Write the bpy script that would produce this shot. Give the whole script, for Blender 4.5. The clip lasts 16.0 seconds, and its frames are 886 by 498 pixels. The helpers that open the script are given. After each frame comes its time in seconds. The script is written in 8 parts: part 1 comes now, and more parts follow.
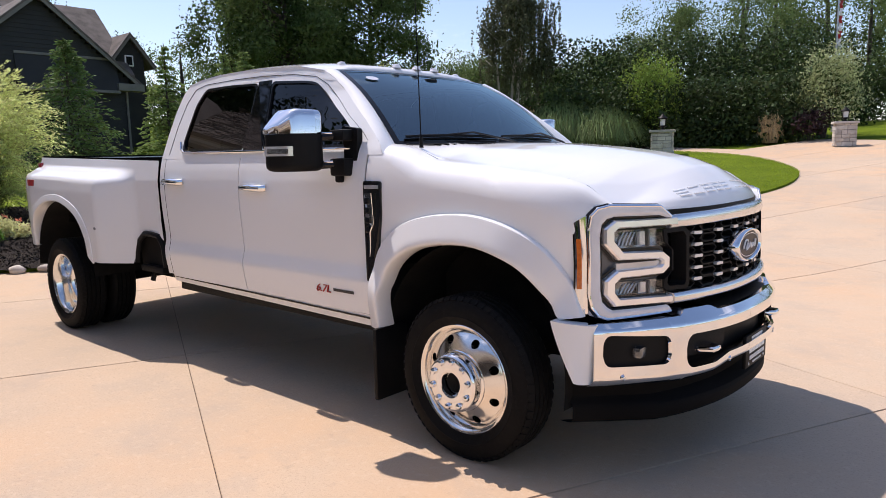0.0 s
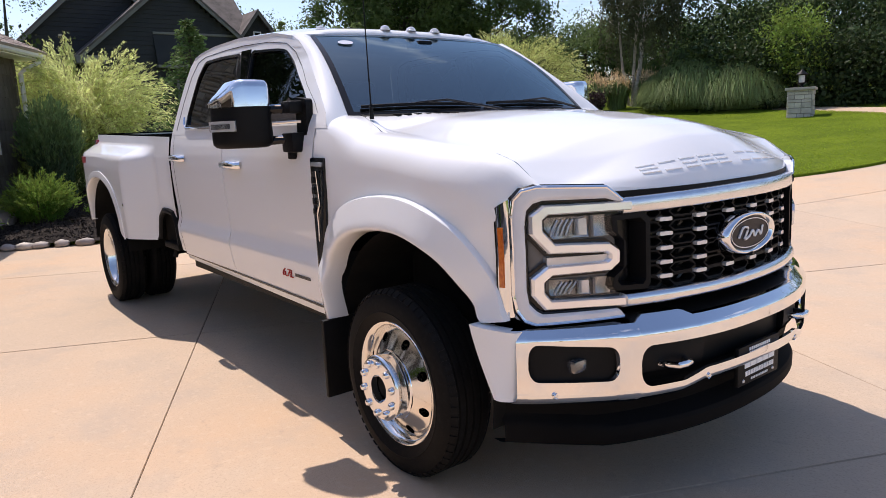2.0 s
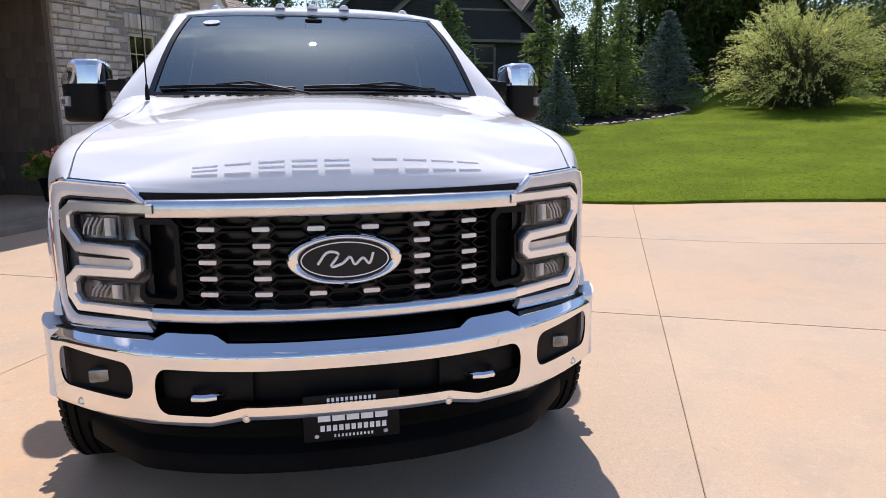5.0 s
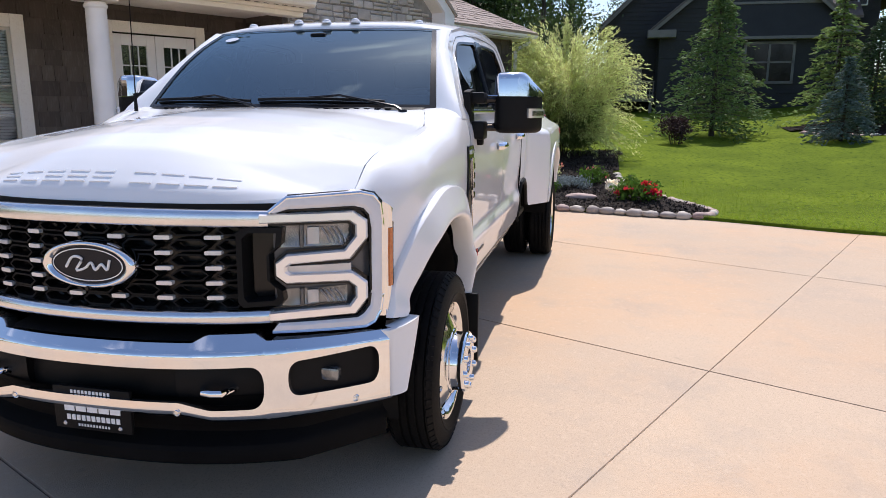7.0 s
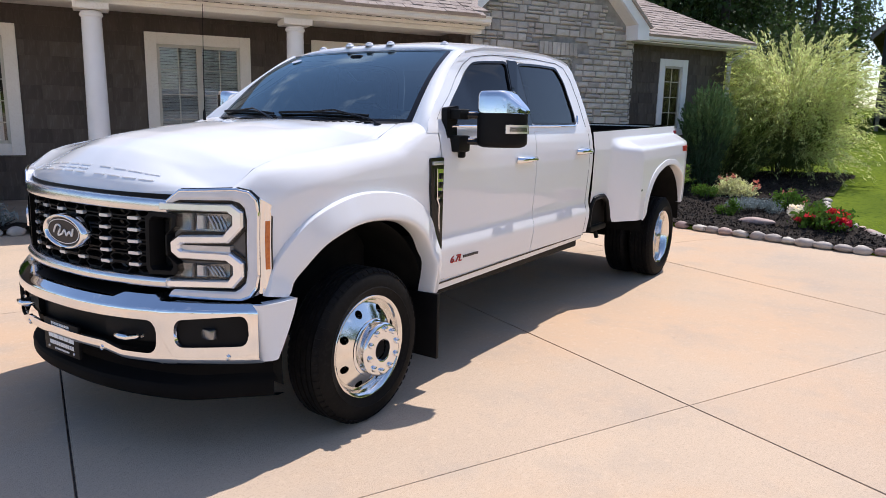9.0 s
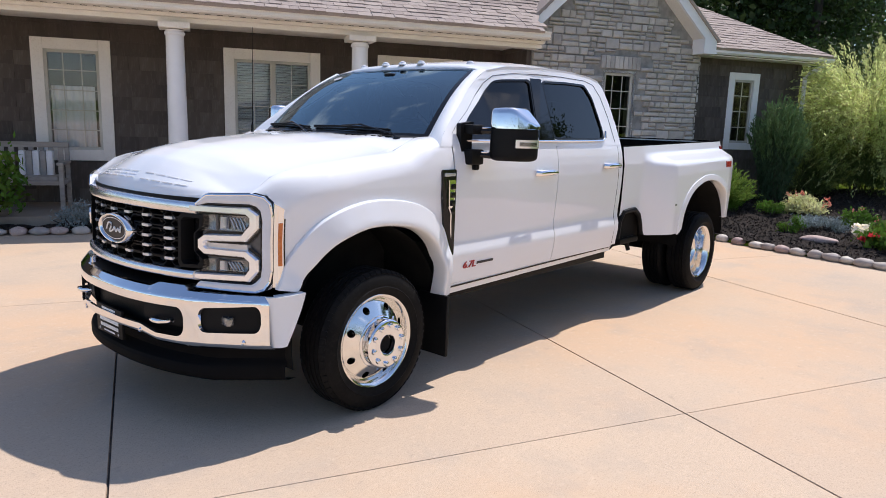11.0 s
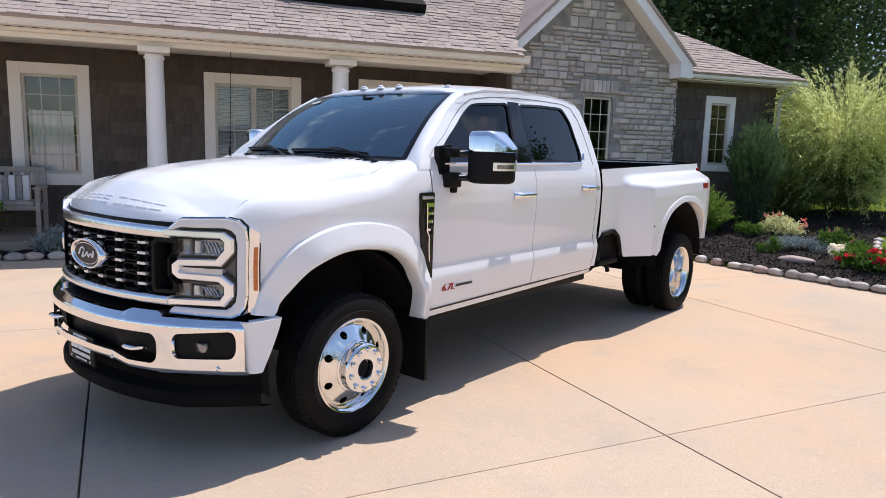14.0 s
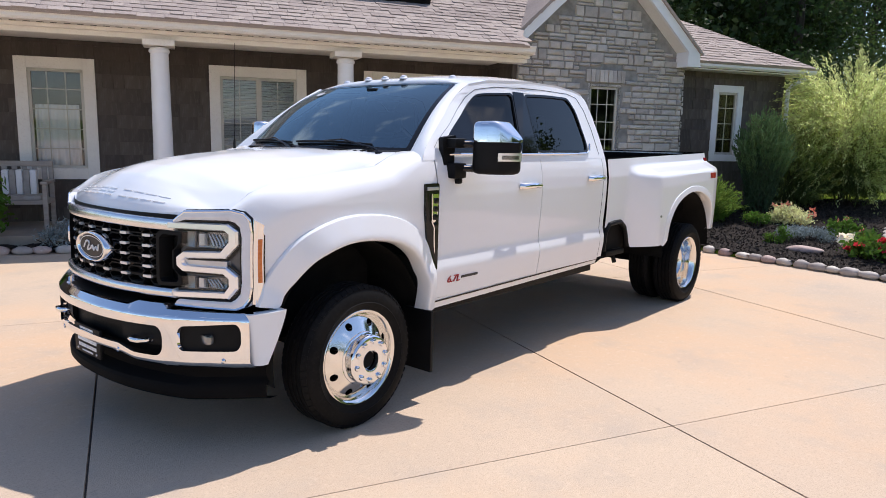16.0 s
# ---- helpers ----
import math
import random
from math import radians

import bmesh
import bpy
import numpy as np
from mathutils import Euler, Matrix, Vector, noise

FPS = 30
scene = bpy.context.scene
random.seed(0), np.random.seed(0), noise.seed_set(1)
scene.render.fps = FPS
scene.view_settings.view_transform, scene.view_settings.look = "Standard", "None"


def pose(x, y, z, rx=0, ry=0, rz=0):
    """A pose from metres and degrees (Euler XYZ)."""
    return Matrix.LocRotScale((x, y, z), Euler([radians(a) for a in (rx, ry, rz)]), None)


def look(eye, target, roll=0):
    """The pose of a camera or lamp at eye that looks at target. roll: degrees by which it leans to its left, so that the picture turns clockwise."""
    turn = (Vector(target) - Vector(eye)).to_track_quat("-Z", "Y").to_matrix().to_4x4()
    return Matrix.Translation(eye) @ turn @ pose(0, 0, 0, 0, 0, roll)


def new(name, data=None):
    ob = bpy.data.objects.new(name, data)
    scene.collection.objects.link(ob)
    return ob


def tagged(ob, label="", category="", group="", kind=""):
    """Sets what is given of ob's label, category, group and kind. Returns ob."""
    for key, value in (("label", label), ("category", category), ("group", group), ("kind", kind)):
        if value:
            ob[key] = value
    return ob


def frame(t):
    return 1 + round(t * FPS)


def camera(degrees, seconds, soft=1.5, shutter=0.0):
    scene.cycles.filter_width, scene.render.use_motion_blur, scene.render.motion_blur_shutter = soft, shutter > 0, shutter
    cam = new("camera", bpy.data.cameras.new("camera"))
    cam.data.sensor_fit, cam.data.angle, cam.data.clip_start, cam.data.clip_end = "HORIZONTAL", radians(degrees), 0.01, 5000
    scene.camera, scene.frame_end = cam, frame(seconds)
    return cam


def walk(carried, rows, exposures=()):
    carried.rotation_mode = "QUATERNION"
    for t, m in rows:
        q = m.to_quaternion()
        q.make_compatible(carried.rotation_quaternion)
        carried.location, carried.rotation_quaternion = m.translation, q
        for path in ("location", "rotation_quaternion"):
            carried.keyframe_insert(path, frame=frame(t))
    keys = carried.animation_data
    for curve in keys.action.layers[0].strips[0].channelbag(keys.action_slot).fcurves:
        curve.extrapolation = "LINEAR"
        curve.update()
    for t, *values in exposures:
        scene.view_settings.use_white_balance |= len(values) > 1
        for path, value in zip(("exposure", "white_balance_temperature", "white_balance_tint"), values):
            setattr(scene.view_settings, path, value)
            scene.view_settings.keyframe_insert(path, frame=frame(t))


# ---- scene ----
cam = camera(65.2, 16.0, soft=0.8)
PATH = [
    (0, (2.025, -3.476, 1.46), (0.719, -1.986, 1.186), -1.2),
    (0.5, (2.111, -3.298, 1.466), (0.768, -1.845, 1.174), -1.6),
    (1, (2.175, -3.121, 1.46), (0.772, -1.731, 1.145), -2.0),
    (1.5, (2.191, -2.849, 1.451), (0.712, -1.544, 1.117), -2.3),
    (2, (2.318, -2.543, 1.453), (0.755, -1.346, 1.099), -2.5),
    (2.5, (2.547, -2.204, 1.473), (0.9, -1.129, 1.108), -2.4),
    (3, (2.612, -1.815, 1.442), (0.89, -0.867, 1.068), -2.3),
    (3.5, (2.749, -1.419, 1.456), (0.969, -0.593, 1.07), -1.9),
    (4, (2.958, -0.998, 1.479), (1.127, -0.295, 1.085), -1.2),
    (4.5, (2.989, -0.567, 1.452), (1.113, 0.0, 1.051), -0.5),
    (5, (3.077, -0.142, 1.461), (1.161, 0.267, 1.056), -0.1),
    (5.2, (3.124, 0.049, 1.484), (1.195, 0.386, 1.079), 0.1),
    (7.3, (2.821, 1.912, 1.53), (0.943, 1.353, 1.13), 0.4),
    (7.5, (2.766, 2.067, 1.556), (0.912, 1.432, 1.155), 0.6),
    (8, (2.715, 2.521, 1.556), (0.934, 1.703, 1.155), 1.0),
    (8.2, (2.683, 2.676, 1.567), (0.934, 1.792, 1.168), 1.1),
    (10.3, (2.529, 3.683, 1.541), (1.024, 2.414, 1.188), 1.6),
    (10.5, (2.562, 3.684, 1.56), (1.062, 2.41, 1.206), 1.7),
    (11, (2.568, 3.723, 1.595), (1.077, 2.438, 1.239), 1.8),
    (11.5, (2.57, 3.756, 1.603), (1.082, 2.467, 1.251), 1.8),
    (12, (2.567, 3.761, 1.603), (1.079, 2.47, 1.261), 1.7),
    (12.5, (2.574, 3.769, 1.601), (1.084, 2.476, 1.273), 1.7),
    (13, (2.573, 3.759, 1.597), (1.073, 2.474, 1.285), 1.6),
    (13.5, (2.563, 3.747, 1.6), (1.049, 2.474, 1.3), 1.5),
    (14, (2.538, 3.739, 1.595), (1.01, 2.482, 1.305), 1.6),
    (14.5, (2.518, 3.724, 1.591), (0.978, 2.481, 1.304), 1.6),
    (15, (2.513, 3.732, 1.582), (0.973, 2.488, 1.292), 1.6),
    (15.5, (2.506, 3.742, 1.582), (0.978, 2.487, 1.284), 1.5),
    (16, (2.52, 3.739, 1.588), (1.007, 2.469, 1.275), 1.2),
]
walk(cam, [(t, look(eye, target, roll)) for t, eye, target, roll in PATH], [(0.0, 0.19, 6600, 19), (4.5, 0.19, 6520, 18), (8.0, 0.20, 6250, 16), (12.0, 0.2, 6250, 15), (15.0, 0.26, 6250, 15), (16.0, 0.26, 6250, 15)])

# ---- light ----
SUN_ELEV = 60.0
sun_data = bpy.data.lights.new("sun", "SUN")
sun_data.energy, sun_data.angle, sun_data.color = 4.25, radians(0.53), (1.0, 0.94, 0.85)
sun = new("sun", sun_data)
sun.matrix_world = look((-20 * math.cos(radians(SUN_ELEV)), 0.6, 20 * math.sin(radians(SUN_ELEV))), (0, 0, 0))

world = bpy.data.worlds.new("sky")
scene.world = world
world.use_nodes = True
wn, wl = world.node_tree.nodes, world.node_tree.links
wn.clear()
sky = wn.new("ShaderNodeTexSky")
sky.sky_type, sky.sun_disc = "NISHITA", False
sky.sun_elevation, sky.sun_rotation = radians(SUN_ELEV), radians(-90)
sky.air_density, sky.dust_density, sky.ozone_density = 1.0, 0.6, 1.5
wcoord = wn.new("ShaderNodeTexCoord")
wmap = wn.new("ShaderNodeMapping")
wmap.inputs["Scale"].default_value = (1.0, 1.0, 2.2)
wl.new(wcoord.outputs["Generated"], wmap.inputs["Vector"])
cloud = wn.new("ShaderNodeTexNoise")
cloud.inputs["Scale"].default_value, cloud.inputs["Detail"].default_value, cloud.inputs["Roughness"].default_value = 3.2, 8.0, 0.55
wl.new(wmap.outputs["Vector"], cloud.inputs["Vector"])
cramp = wn.new("ShaderNodeValToRGB")
cramp.color_ramp.elements[0].position, cramp.color_ramp.elements[1].position = 0.60, 0.80
wl.new(cloud.outputs["Fac"], cramp.inputs["Fac"])
cmix = wn.new("ShaderNodeMixRGB")
cmix.inputs["Color2"].default_value = (9.0, 9.0, 9.4, 1)
wl.new(cramp.outputs["Color"], cmix.inputs["Fac"])
wl.new(sky.outputs["Color"], cmix.inputs["Color1"])
wback = wn.new("ShaderNodeBackground")
wback.inputs["Strength"].default_value = 0.146
wl.new(cmix.outputs["Color"], wback.inputs["Color"])
wout = wn.new("ShaderNodeOutputWorld")
wl.new(wback.outputs["Background"], wout.inputs["Surface"])


# ---- materials ----
def material(name, color, rough=0.6, metal=0.0, second=None, scale=3.0, detail=6.0, fine=None, fine_scale=60.0, bump=0.0, bump_scale=80.0, coat=0.0, per_object=0.0, per_island=0.0, spec=0.5, rough_var=0.0, stretch=(1, 1, 1), transmission=0.0, subsurface=0.0):
    """A surface with two scales of colour variation and relief."""
    m = bpy.data.materials.new(name)
    m.use_nodes = True
    n, l = m.node_tree.nodes, m.node_tree.links
    b = n["Principled BSDF"]
    b.inputs["Roughness"].default_value, b.inputs["Metallic"].default_value = rough, metal
    b.inputs["Coat Weight"].default_value, b.inputs["Coat Roughness"].default_value = coat, 0.03
    b.inputs["Specular IOR Level"].default_value = spec
    b.inputs["Transmission Weight"].default_value = transmission
    tc = n.new("ShaderNodeTexCoord")
    mp = n.new("ShaderNodeMapping")
    mp.inputs["Scale"].default_value = stretch
    l.new(tc.outputs["Object"], mp.inputs["Vector"])
    col = n.new("ShaderNodeRGB")
    col.outputs[0].default_value = (*color, 1)
    out = col.outputs[0]

    def noisy(sc, dt):
        t = n.new("ShaderNodeTexNoise")
        t.inputs["Scale"].default_value, t.inputs["Detail"].default_value = sc, dt
        l.new(mp.outputs["Vector"], t.inputs["Vector"])
        return t.outputs["Fac"]

    def spread(value, lo, hi):
        r = n.new("ShaderNodeMapRange")
        r.inputs["From Min"].default_value, r.inputs["From Max"].default_value = lo, hi
        l.new(value, r.inputs["Value"])
        return r.outputs["Result"]

    if second:
        mix = n.new("ShaderNodeMixRGB")
        mix.inputs["Color2"].default_value = (*second, 1)
        l.new(spread(noisy(scale, detail), 0.38, 0.66), mix.inputs["Fac"])
        l.new(out, mix.inputs["Color1"])
        out = mix.outputs[0]
    if fine:
        mix = n.new("ShaderNodeMixRGB")
        mix.inputs["Color2"].default_value = (*fine, 1)
        l.new(spread(noisy(fine_scale, 3.0), 0.52, 0.72), mix.inputs["Fac"])
        l.new(out, mix.inputs["Color1"])
        out = mix.outputs[0]
    for amount, node, socket in ((per_object, "ShaderNodeObjectInfo", "Random"), (per_island, "ShaderNodeNewGeometry", "Random Per Island")):
        if amount:
            info = n.new(node)
            hsv = n.new("ShaderNodeHueSaturation")
            mr = n.new("ShaderNodeMapRange")
            mr.inputs["To Min"].default_value, mr.inputs["To Max"].default_value = 1 - amount, 1 + amount
            l.new(info.outputs[socket], mr.inputs["Value"])
            l.new(mr.outputs["Result"], hsv.inputs["Value"])
            mh = n.new("ShaderNodeMapRange")
            mh.inputs["To Min"].default_value, mh.inputs["To Max"].default_value = 0.5 - amount * 0.05, 0.5 + amount * 0.05
            l.new(info.outputs[socket], mh.inputs["Value"])
            l.new(mh.outputs["Result"], hsv.inputs["Hue"])
            l.new(out, hsv.inputs["Color"])
            out = hsv.outputs[0]
    l.new(out, b.inputs["Base Color"])
    if rough_var:
        mr = n.new("ShaderNodeMapRange")
        mr.inputs["To Min"].default_value, mr.inputs["To Max"].default_value = max(0, rough - rough_var), min(1, rough + rough_var)
        l.new(noisy(scale * 3, 5.0), mr.inputs["Value"])
        l.new(mr.outputs["Result"], b.inputs["Roughness"])
    if bump:
        bp = n.new("ShaderNodeBump")
        bp.inputs["Strength"].default_value, bp.inputs["Distance"].default_value = 1.0, bump
        l.new(noisy(bump_scale, 6.0), bp.inputs["Height"])
        l.new(bp.outputs["Normal"], b.inputs["Normal"])
    if subsurface:
        tr = n.new("ShaderNodeBsdfTranslucent")
        l.new(out, tr.inputs["Color"])
        ms = n.new("ShaderNodeMixShader")
        ms.inputs["Fac"].default_value = subsurface
        l.new(b.outputs[0], ms.inputs[1])
        l.new(tr.outputs[0], ms.inputs[2])
        l.new(ms.outputs[0], n["Material Output"].inputs["Surface"])
    return m


def glass(name, tint, rough=0.0, mix=0.5, gloss=(1.0, 1.0, 1.0)):
    """A thin tinted pane: see-through in part, with a mirror-like sheen."""
    m = bpy.data.materials.new(name)
    m.use_nodes = True
    n, l = m.node_tree.nodes, m.node_tree.links
    n.clear()
    t = n.new("ShaderNodeBsdfTransparent")
    t.inputs["Color"].default_value = (*tint, 1)
    g = n.new("ShaderNodeBsdfGlossy")
    g.inputs["Roughness"].default_value = rough
    g.inputs["Color"].default_value = (*gloss, 1)
    f = n.new("ShaderNodeFresnel")
    f.inputs["IOR"].default_value = mix
    s = n.new("ShaderNodeMixShader")
    l.new(f.outputs[0], s.inputs["Fac"])
    l.new(t.outputs[0], s.inputs[1])
    l.new(g.outputs[0], s.inputs[2])
    o = n.new("ShaderNodeOutputMaterial")
    l.new(s.outputs[0], o.inputs["Surface"])
    return m


WHITE = material("pearl white paint", (0.83, 0.84, 0.86), 0.6, 0.0, second=(0.815, 0.83, 0.85), scale=0.8, coat=1.0, fine=(0.87, 0.87, 0.88), fine_scale=900, spec=0.12)
CHROME = material("polished chrome", (0.86, 0.87, 0.89), 0.05, 1.0, second=(0.80, 0.81, 0.84), scale=4, rough_var=0.03)
MIRROR = material("silvered mirror glass", (0.9, 0.9, 0.9), 0.02, 1.0)
SATIN = material("satin chrome trim", (0.80, 0.81, 0.83), 0.24, 1.0, second=(0.72, 0.73, 0.76), scale=6, rough_var=0.05)
ALLOY = material("polished aluminium", (0.83, 0.82, 0.80), 0.12, 1.0, second=(0.76, 0.75, 0.73), scale=9, rough_var=0.06)
BLACK = material("black textured plastic", (0.006, 0.006, 0.0065), 0.5, 0.0, second=(0.009, 0.009, 0.0095), scale=6, bump=0.0004, bump_scale=700, spec=0.14)
GLOSS_BLACK = material("gloss black plastic", (0.008, 0.008, 0.009), 0.2, 0.0, second=(0.009, 0.009, 0.010), scale=5, coat=0.1, spec=0.3)
PIANO = material("piano black trim", (0.004, 0.004, 0.005), 0.04, 0.0, second=(0.005, 0.005, 0.006), scale=5, spec=0.5)
UNDER = material("dark underbody steel", (0.006, 0.006, 0.006), 0.85, 0.0, second=(0.012, 0.011, 0.010), scale=7, spec=0.15)
RUBBER = material("tyre rubber", (0.0045, 0.0045, 0.005), 0.65, 0.0, second=(0.008, 0.0075, 0.007), scale=8, fine=(0.011, 0.0105, 0.010), fine_scale=50, bump=0.0006, bump_scale=300, spec=0.12)
LENS = glass("clear lamp lens", (0.97, 0.98, 1.0), 0.0, 1.45)
BRACKET = material("bright chrome bracket", (0.95, 0.95, 0.96), 0.2, 0.7, second=(0.88, 0.88, 0.90), scale=6, rough_var=0.04)
LAMP_SILVER = material("lamp reflector silver", (0.62, 0.64, 0.67), 0.22, 0.6, second=(0.5, 0.52, 0.55), scale=14)
REFLECTOR = material("dim silver reflector", (0.30, 0.31, 0.32), 0.22, 0.8, second=(0.14, 0.145, 0.15), scale=26)
LAMP_WHITE = material("frosted white light guide", (0.72, 0.73, 0.77), 0.2, 0.0, second=(0.66, 0.67, 0.71), scale=10, coat=0.6)
LAMP_GREY = material("smoked grey lamp housing", (0.13, 0.13, 0.138), 0.3, 0.2, second=(0.09, 0.09, 0.095), scale=12)
AMBER = material("amber reflector", (0.62, 0.16, 0.02), 0.25, 0.0, second=(0.5, 0.1, 0.01), scale=60, coat=0.8)
RED_LENS = material("red lamp lens", (0.35, 0.01, 0.012), 0.2, 0.0, second=(0.25, 0.008, 0.01), scale=30, coat=0.8)
RED_PAINT = material("red badge enamel", (0.42, 0.02, 0.02), 0.4, second=(0.35, 0.02, 0.02), scale=20)
BADGE_DARK = material("dark badge enamel", (0.02, 0.02, 0.025), 0.35, second=(0.03, 0.03, 0.035), scale=20)
PLATE_WHITE = material("white plate ink", (0.9, 0.9, 0.9), 0.5, second=(0.84, 0.84, 0.84), scale=40)
EMBLEM_DARK = material("dark oval enamel", (0.005, 0.006, 0.012), 0.35, second=(0.008, 0.009, 0.016), scale=20, spec=0.3)
LINER = material("matt black bed liner", (0.006, 0.006, 0.006), 1.0, second=(0.010, 0.010, 0.010), scale=9, bump=0.002, bump_scale=120, spec=0.0)
DAM = material("matt black air dam plastic", (0.004, 0.004, 0.0045), 0.7, second=(0.006, 0.006, 0.0065), scale=5, spec=0.08)
TINT = glass("dark tinted side glass", (0.03, 0.034, 0.036), 0.0, 1.45)
DASH = material("silver painted grille dash", (0.72, 0.73, 0.75), 0.25, 0.35, second=(0.66, 0.67, 0.69), scale=30, coat=0.5)
# The blue of the sky's reflection is put into this gloss colour.
SHIELD = glass("windshield glass", (0.26, 0.33, 0.34), 0.0, 2.8, (0.76, 0.95, 1.0))
CABIN_DARK = material("dark cabin trim", (0.02, 0.02, 0.022), 0.7, second=(0.03, 0.03, 0.032), scale=8)
CABIN_TOP = material("pale grey dashboard top", (0.15, 0.165, 0.165), 0.6, second=(0.11, 0.12, 0.12), scale=8)
CABIN_LIGHT = material("grey cabin leather", (0.09, 0.088, 0.086), 0.6, second=(0.13, 0.125, 0.12), scale=8)

CONCRETE = material("broom-finished tan concrete", (0.555, 0.428, 0.312), 0.9, second=(0.49, 0.388, 0.292), scale=0.55, detail=12, fine=(0.445, 0.342, 0.252), fine_scale=80, bump=0.0022, bump_scale=170, per_object=0.03, spec=0.15)


def stain(mat, color, scale, low, high, amount):
    """A further layer of soft-edged blotches over a material's colour."""
    n, l = mat.node_tree.nodes, mat.node_tree.links
    base = n["Principled BSDF"].inputs["Base Color"]
    under = base.links[0].from_socket
    tc, t, r, mix = n.new("ShaderNodeTexCoord"), n.new("ShaderNodeTexNoise"), n.new("ShaderNodeMapRange"), n.new("ShaderNodeMixRGB")
    t.inputs["Scale"].default_value, t.inputs["Detail"].default_value, t.inputs["Roughness"].default_value = scale, 7.0, 0.62
    r.inputs["From Min"].default_value, r.inputs["From Max"].default_value, r.inputs["To Max"].default_value = low, high, amount
    mix.inputs["Color2"].default_value = (*color, 1)
    l.new(tc.outputs["Object"], t.inputs["Vector"])
    l.new(t.outputs["Fac"], r.inputs["Value"])
    l.new(r.outputs["Result"], mix.inputs["Fac"])
    l.new(under, mix.inputs["Color1"])
    l.new(mix.outputs[0], base)


stain(CONCRETE, (0.60, 0.40, 0.25), 0.33, 0.46, 0.64, 0.7)
stain(CONCRETE, (0.42, 0.35, 0.285), 1.7, 0.50, 0.70, 0.6)
stain(CONCRETE, (0.30, 0.245, 0.20), 9.0, 0.62, 0.76, 0.4)
stain(CONCRETE, (0.62, 0.49, 0.36), 22.0, 0.54, 0.70, 0.45)
stain(CONCRETE, (0.36, 0.28, 0.21), 48.0, 0.60, 0.74, 0.4)
stain(CONCRETE, (0.10, 0.08, 0.06), 6.5, 0.755, 0.80, 0.6)
JOINT = material("dark joint filler", (0.07, 0.056, 0.045), 0.9, second=(0.11, 0.088, 0.07), scale=9)
LAWN = material("mown lawn", (0.098, 0.142, 0.012), 0.9, spec=0.05, second=(0.142, 0.195, 0.015), scale=0.9, detail=8, fine=(0.046, 0.084, 0.008), fine_scale=12, bump=0.012, bump_scale=60)
MULCH = material("black bark mulch", (0.022, 0.018, 0.016), 0.95, second=(0.038, 0.031, 0.027), scale=14, fine=(0.06, 0.05, 0.043), fine_scale=50, bump=0.03, bump_scale=45, spec=0.08)
MULCH_CHIP = material("bark chips", (0.035, 0.028, 0.024), 0.85, second=(0.075, 0.060, 0.052), scale=20, per_island=0.6, spec=0.1)
PEBBLE_PINK = material("pink river stone", (0.46, 0.33, 0.29), 0.7, second=(0.36, 0.26, 0.23), scale=9, fine=(0.5, 0.4, 0.36), fine_scale=40, bump=0.003, bump_scale=40, per_object=0.25)
PEBBLE = material("river stone", (0.50, 0.44, 0.39), 0.7, second=(0.40, 0.35, 0.31), scale=9, fine=(0.42, 0.37, 0.33), fine_scale=40, bump=0.003, bump_scale=40, per_object=0.3)
STONE = material("grey limestone", (0.55, 0.512, 0.475), 0.85, second=(0.42, 0.388, 0.355), scale=5, detail=9, fine=(0.49, 0.453, 0.42), fine_scale=40, bump=0.010, bump_scale=24, per_object=0.19)
MORTAR = material("grey mortar", (0.33, 0.32, 0.305), 0.95, second=(0.22, 0.212, 0.205), scale=8, bump=0.003, bump_scale=80)
SHAKE = material("dark brown cedar shakes", (0.098, 0.080, 0.068), 0.8, second=(0.075, 0.061, 0.052), scale=5, fine=(0.115, 0.098, 0.085), fine_scale=40, bump=0.003, bump_scale=40, per_object=0.2, per_island=0.12, stretch=(1, 1, 0.2))
TRIM = material("cream painted trim", (0.91, 0.88, 0.82), 0.5, second=(0.86, 0.83, 0.77), scale=3, fine=(0.82, 0.78, 0.72), fine_scale=50)
TRIM_WHITE = material("white painted trim", (0.92, 0.92, 0.92), 0.45, second=(0.87, 0.87, 0.87), scale=3)
ROOF = material("weathered asphalt shingles", (0.38, 0.315, 0.280), 0.92, spec=0.1, second=(0.30, 0.25, 0.223), scale=1.2, fine=(0.47, 0.40, 0.36), fine_scale=120, bump=0.003, bump_scale=300, per_object=0.11, per_island=0.11)
PANE = glass("house window glass", (0.92, 0.94, 0.94), 0.0, 1.85)
SASH = material("stone-coloured sash paint", (0.60, 0.58, 0.51), 0.5, second=(0.53, 0.51, 0.45), scale=5)
BLIND = material("white slatted blinds", (0.85, 0.85, 0.83), 0.7, second=(0.72, 0.72, 0.70), scale=4)
# Dimness of unlit rooms is put into this dark colour.
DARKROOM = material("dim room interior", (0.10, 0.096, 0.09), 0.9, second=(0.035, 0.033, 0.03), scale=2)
DECK = material("porch concrete", (0.33, 0.28, 0.23), 0.85, second=(0.27, 0.23, 0.19), scale=3, bump=0.002, bump_scale=60)
NSIDING = material("charcoal lap siding", (0.030, 0.031, 0.031), 0.75, second=(0.024, 0.025, 0.026), scale=2, bump=0.002, bump_scale=40)
NTRIM = material("taupe painted trim", (0.20, 0.19, 0.17), 0.6, second=(0.16, 0.155, 0.14), scale=3)
NROOF = material("brown asphalt roof", (0.15, 0.125, 0.115), 0.92, second=(0.08, 0.068, 0.06), scale=2, fine=(0.15, 0.13, 0.115), fine_scale=60, per_island=0.2)
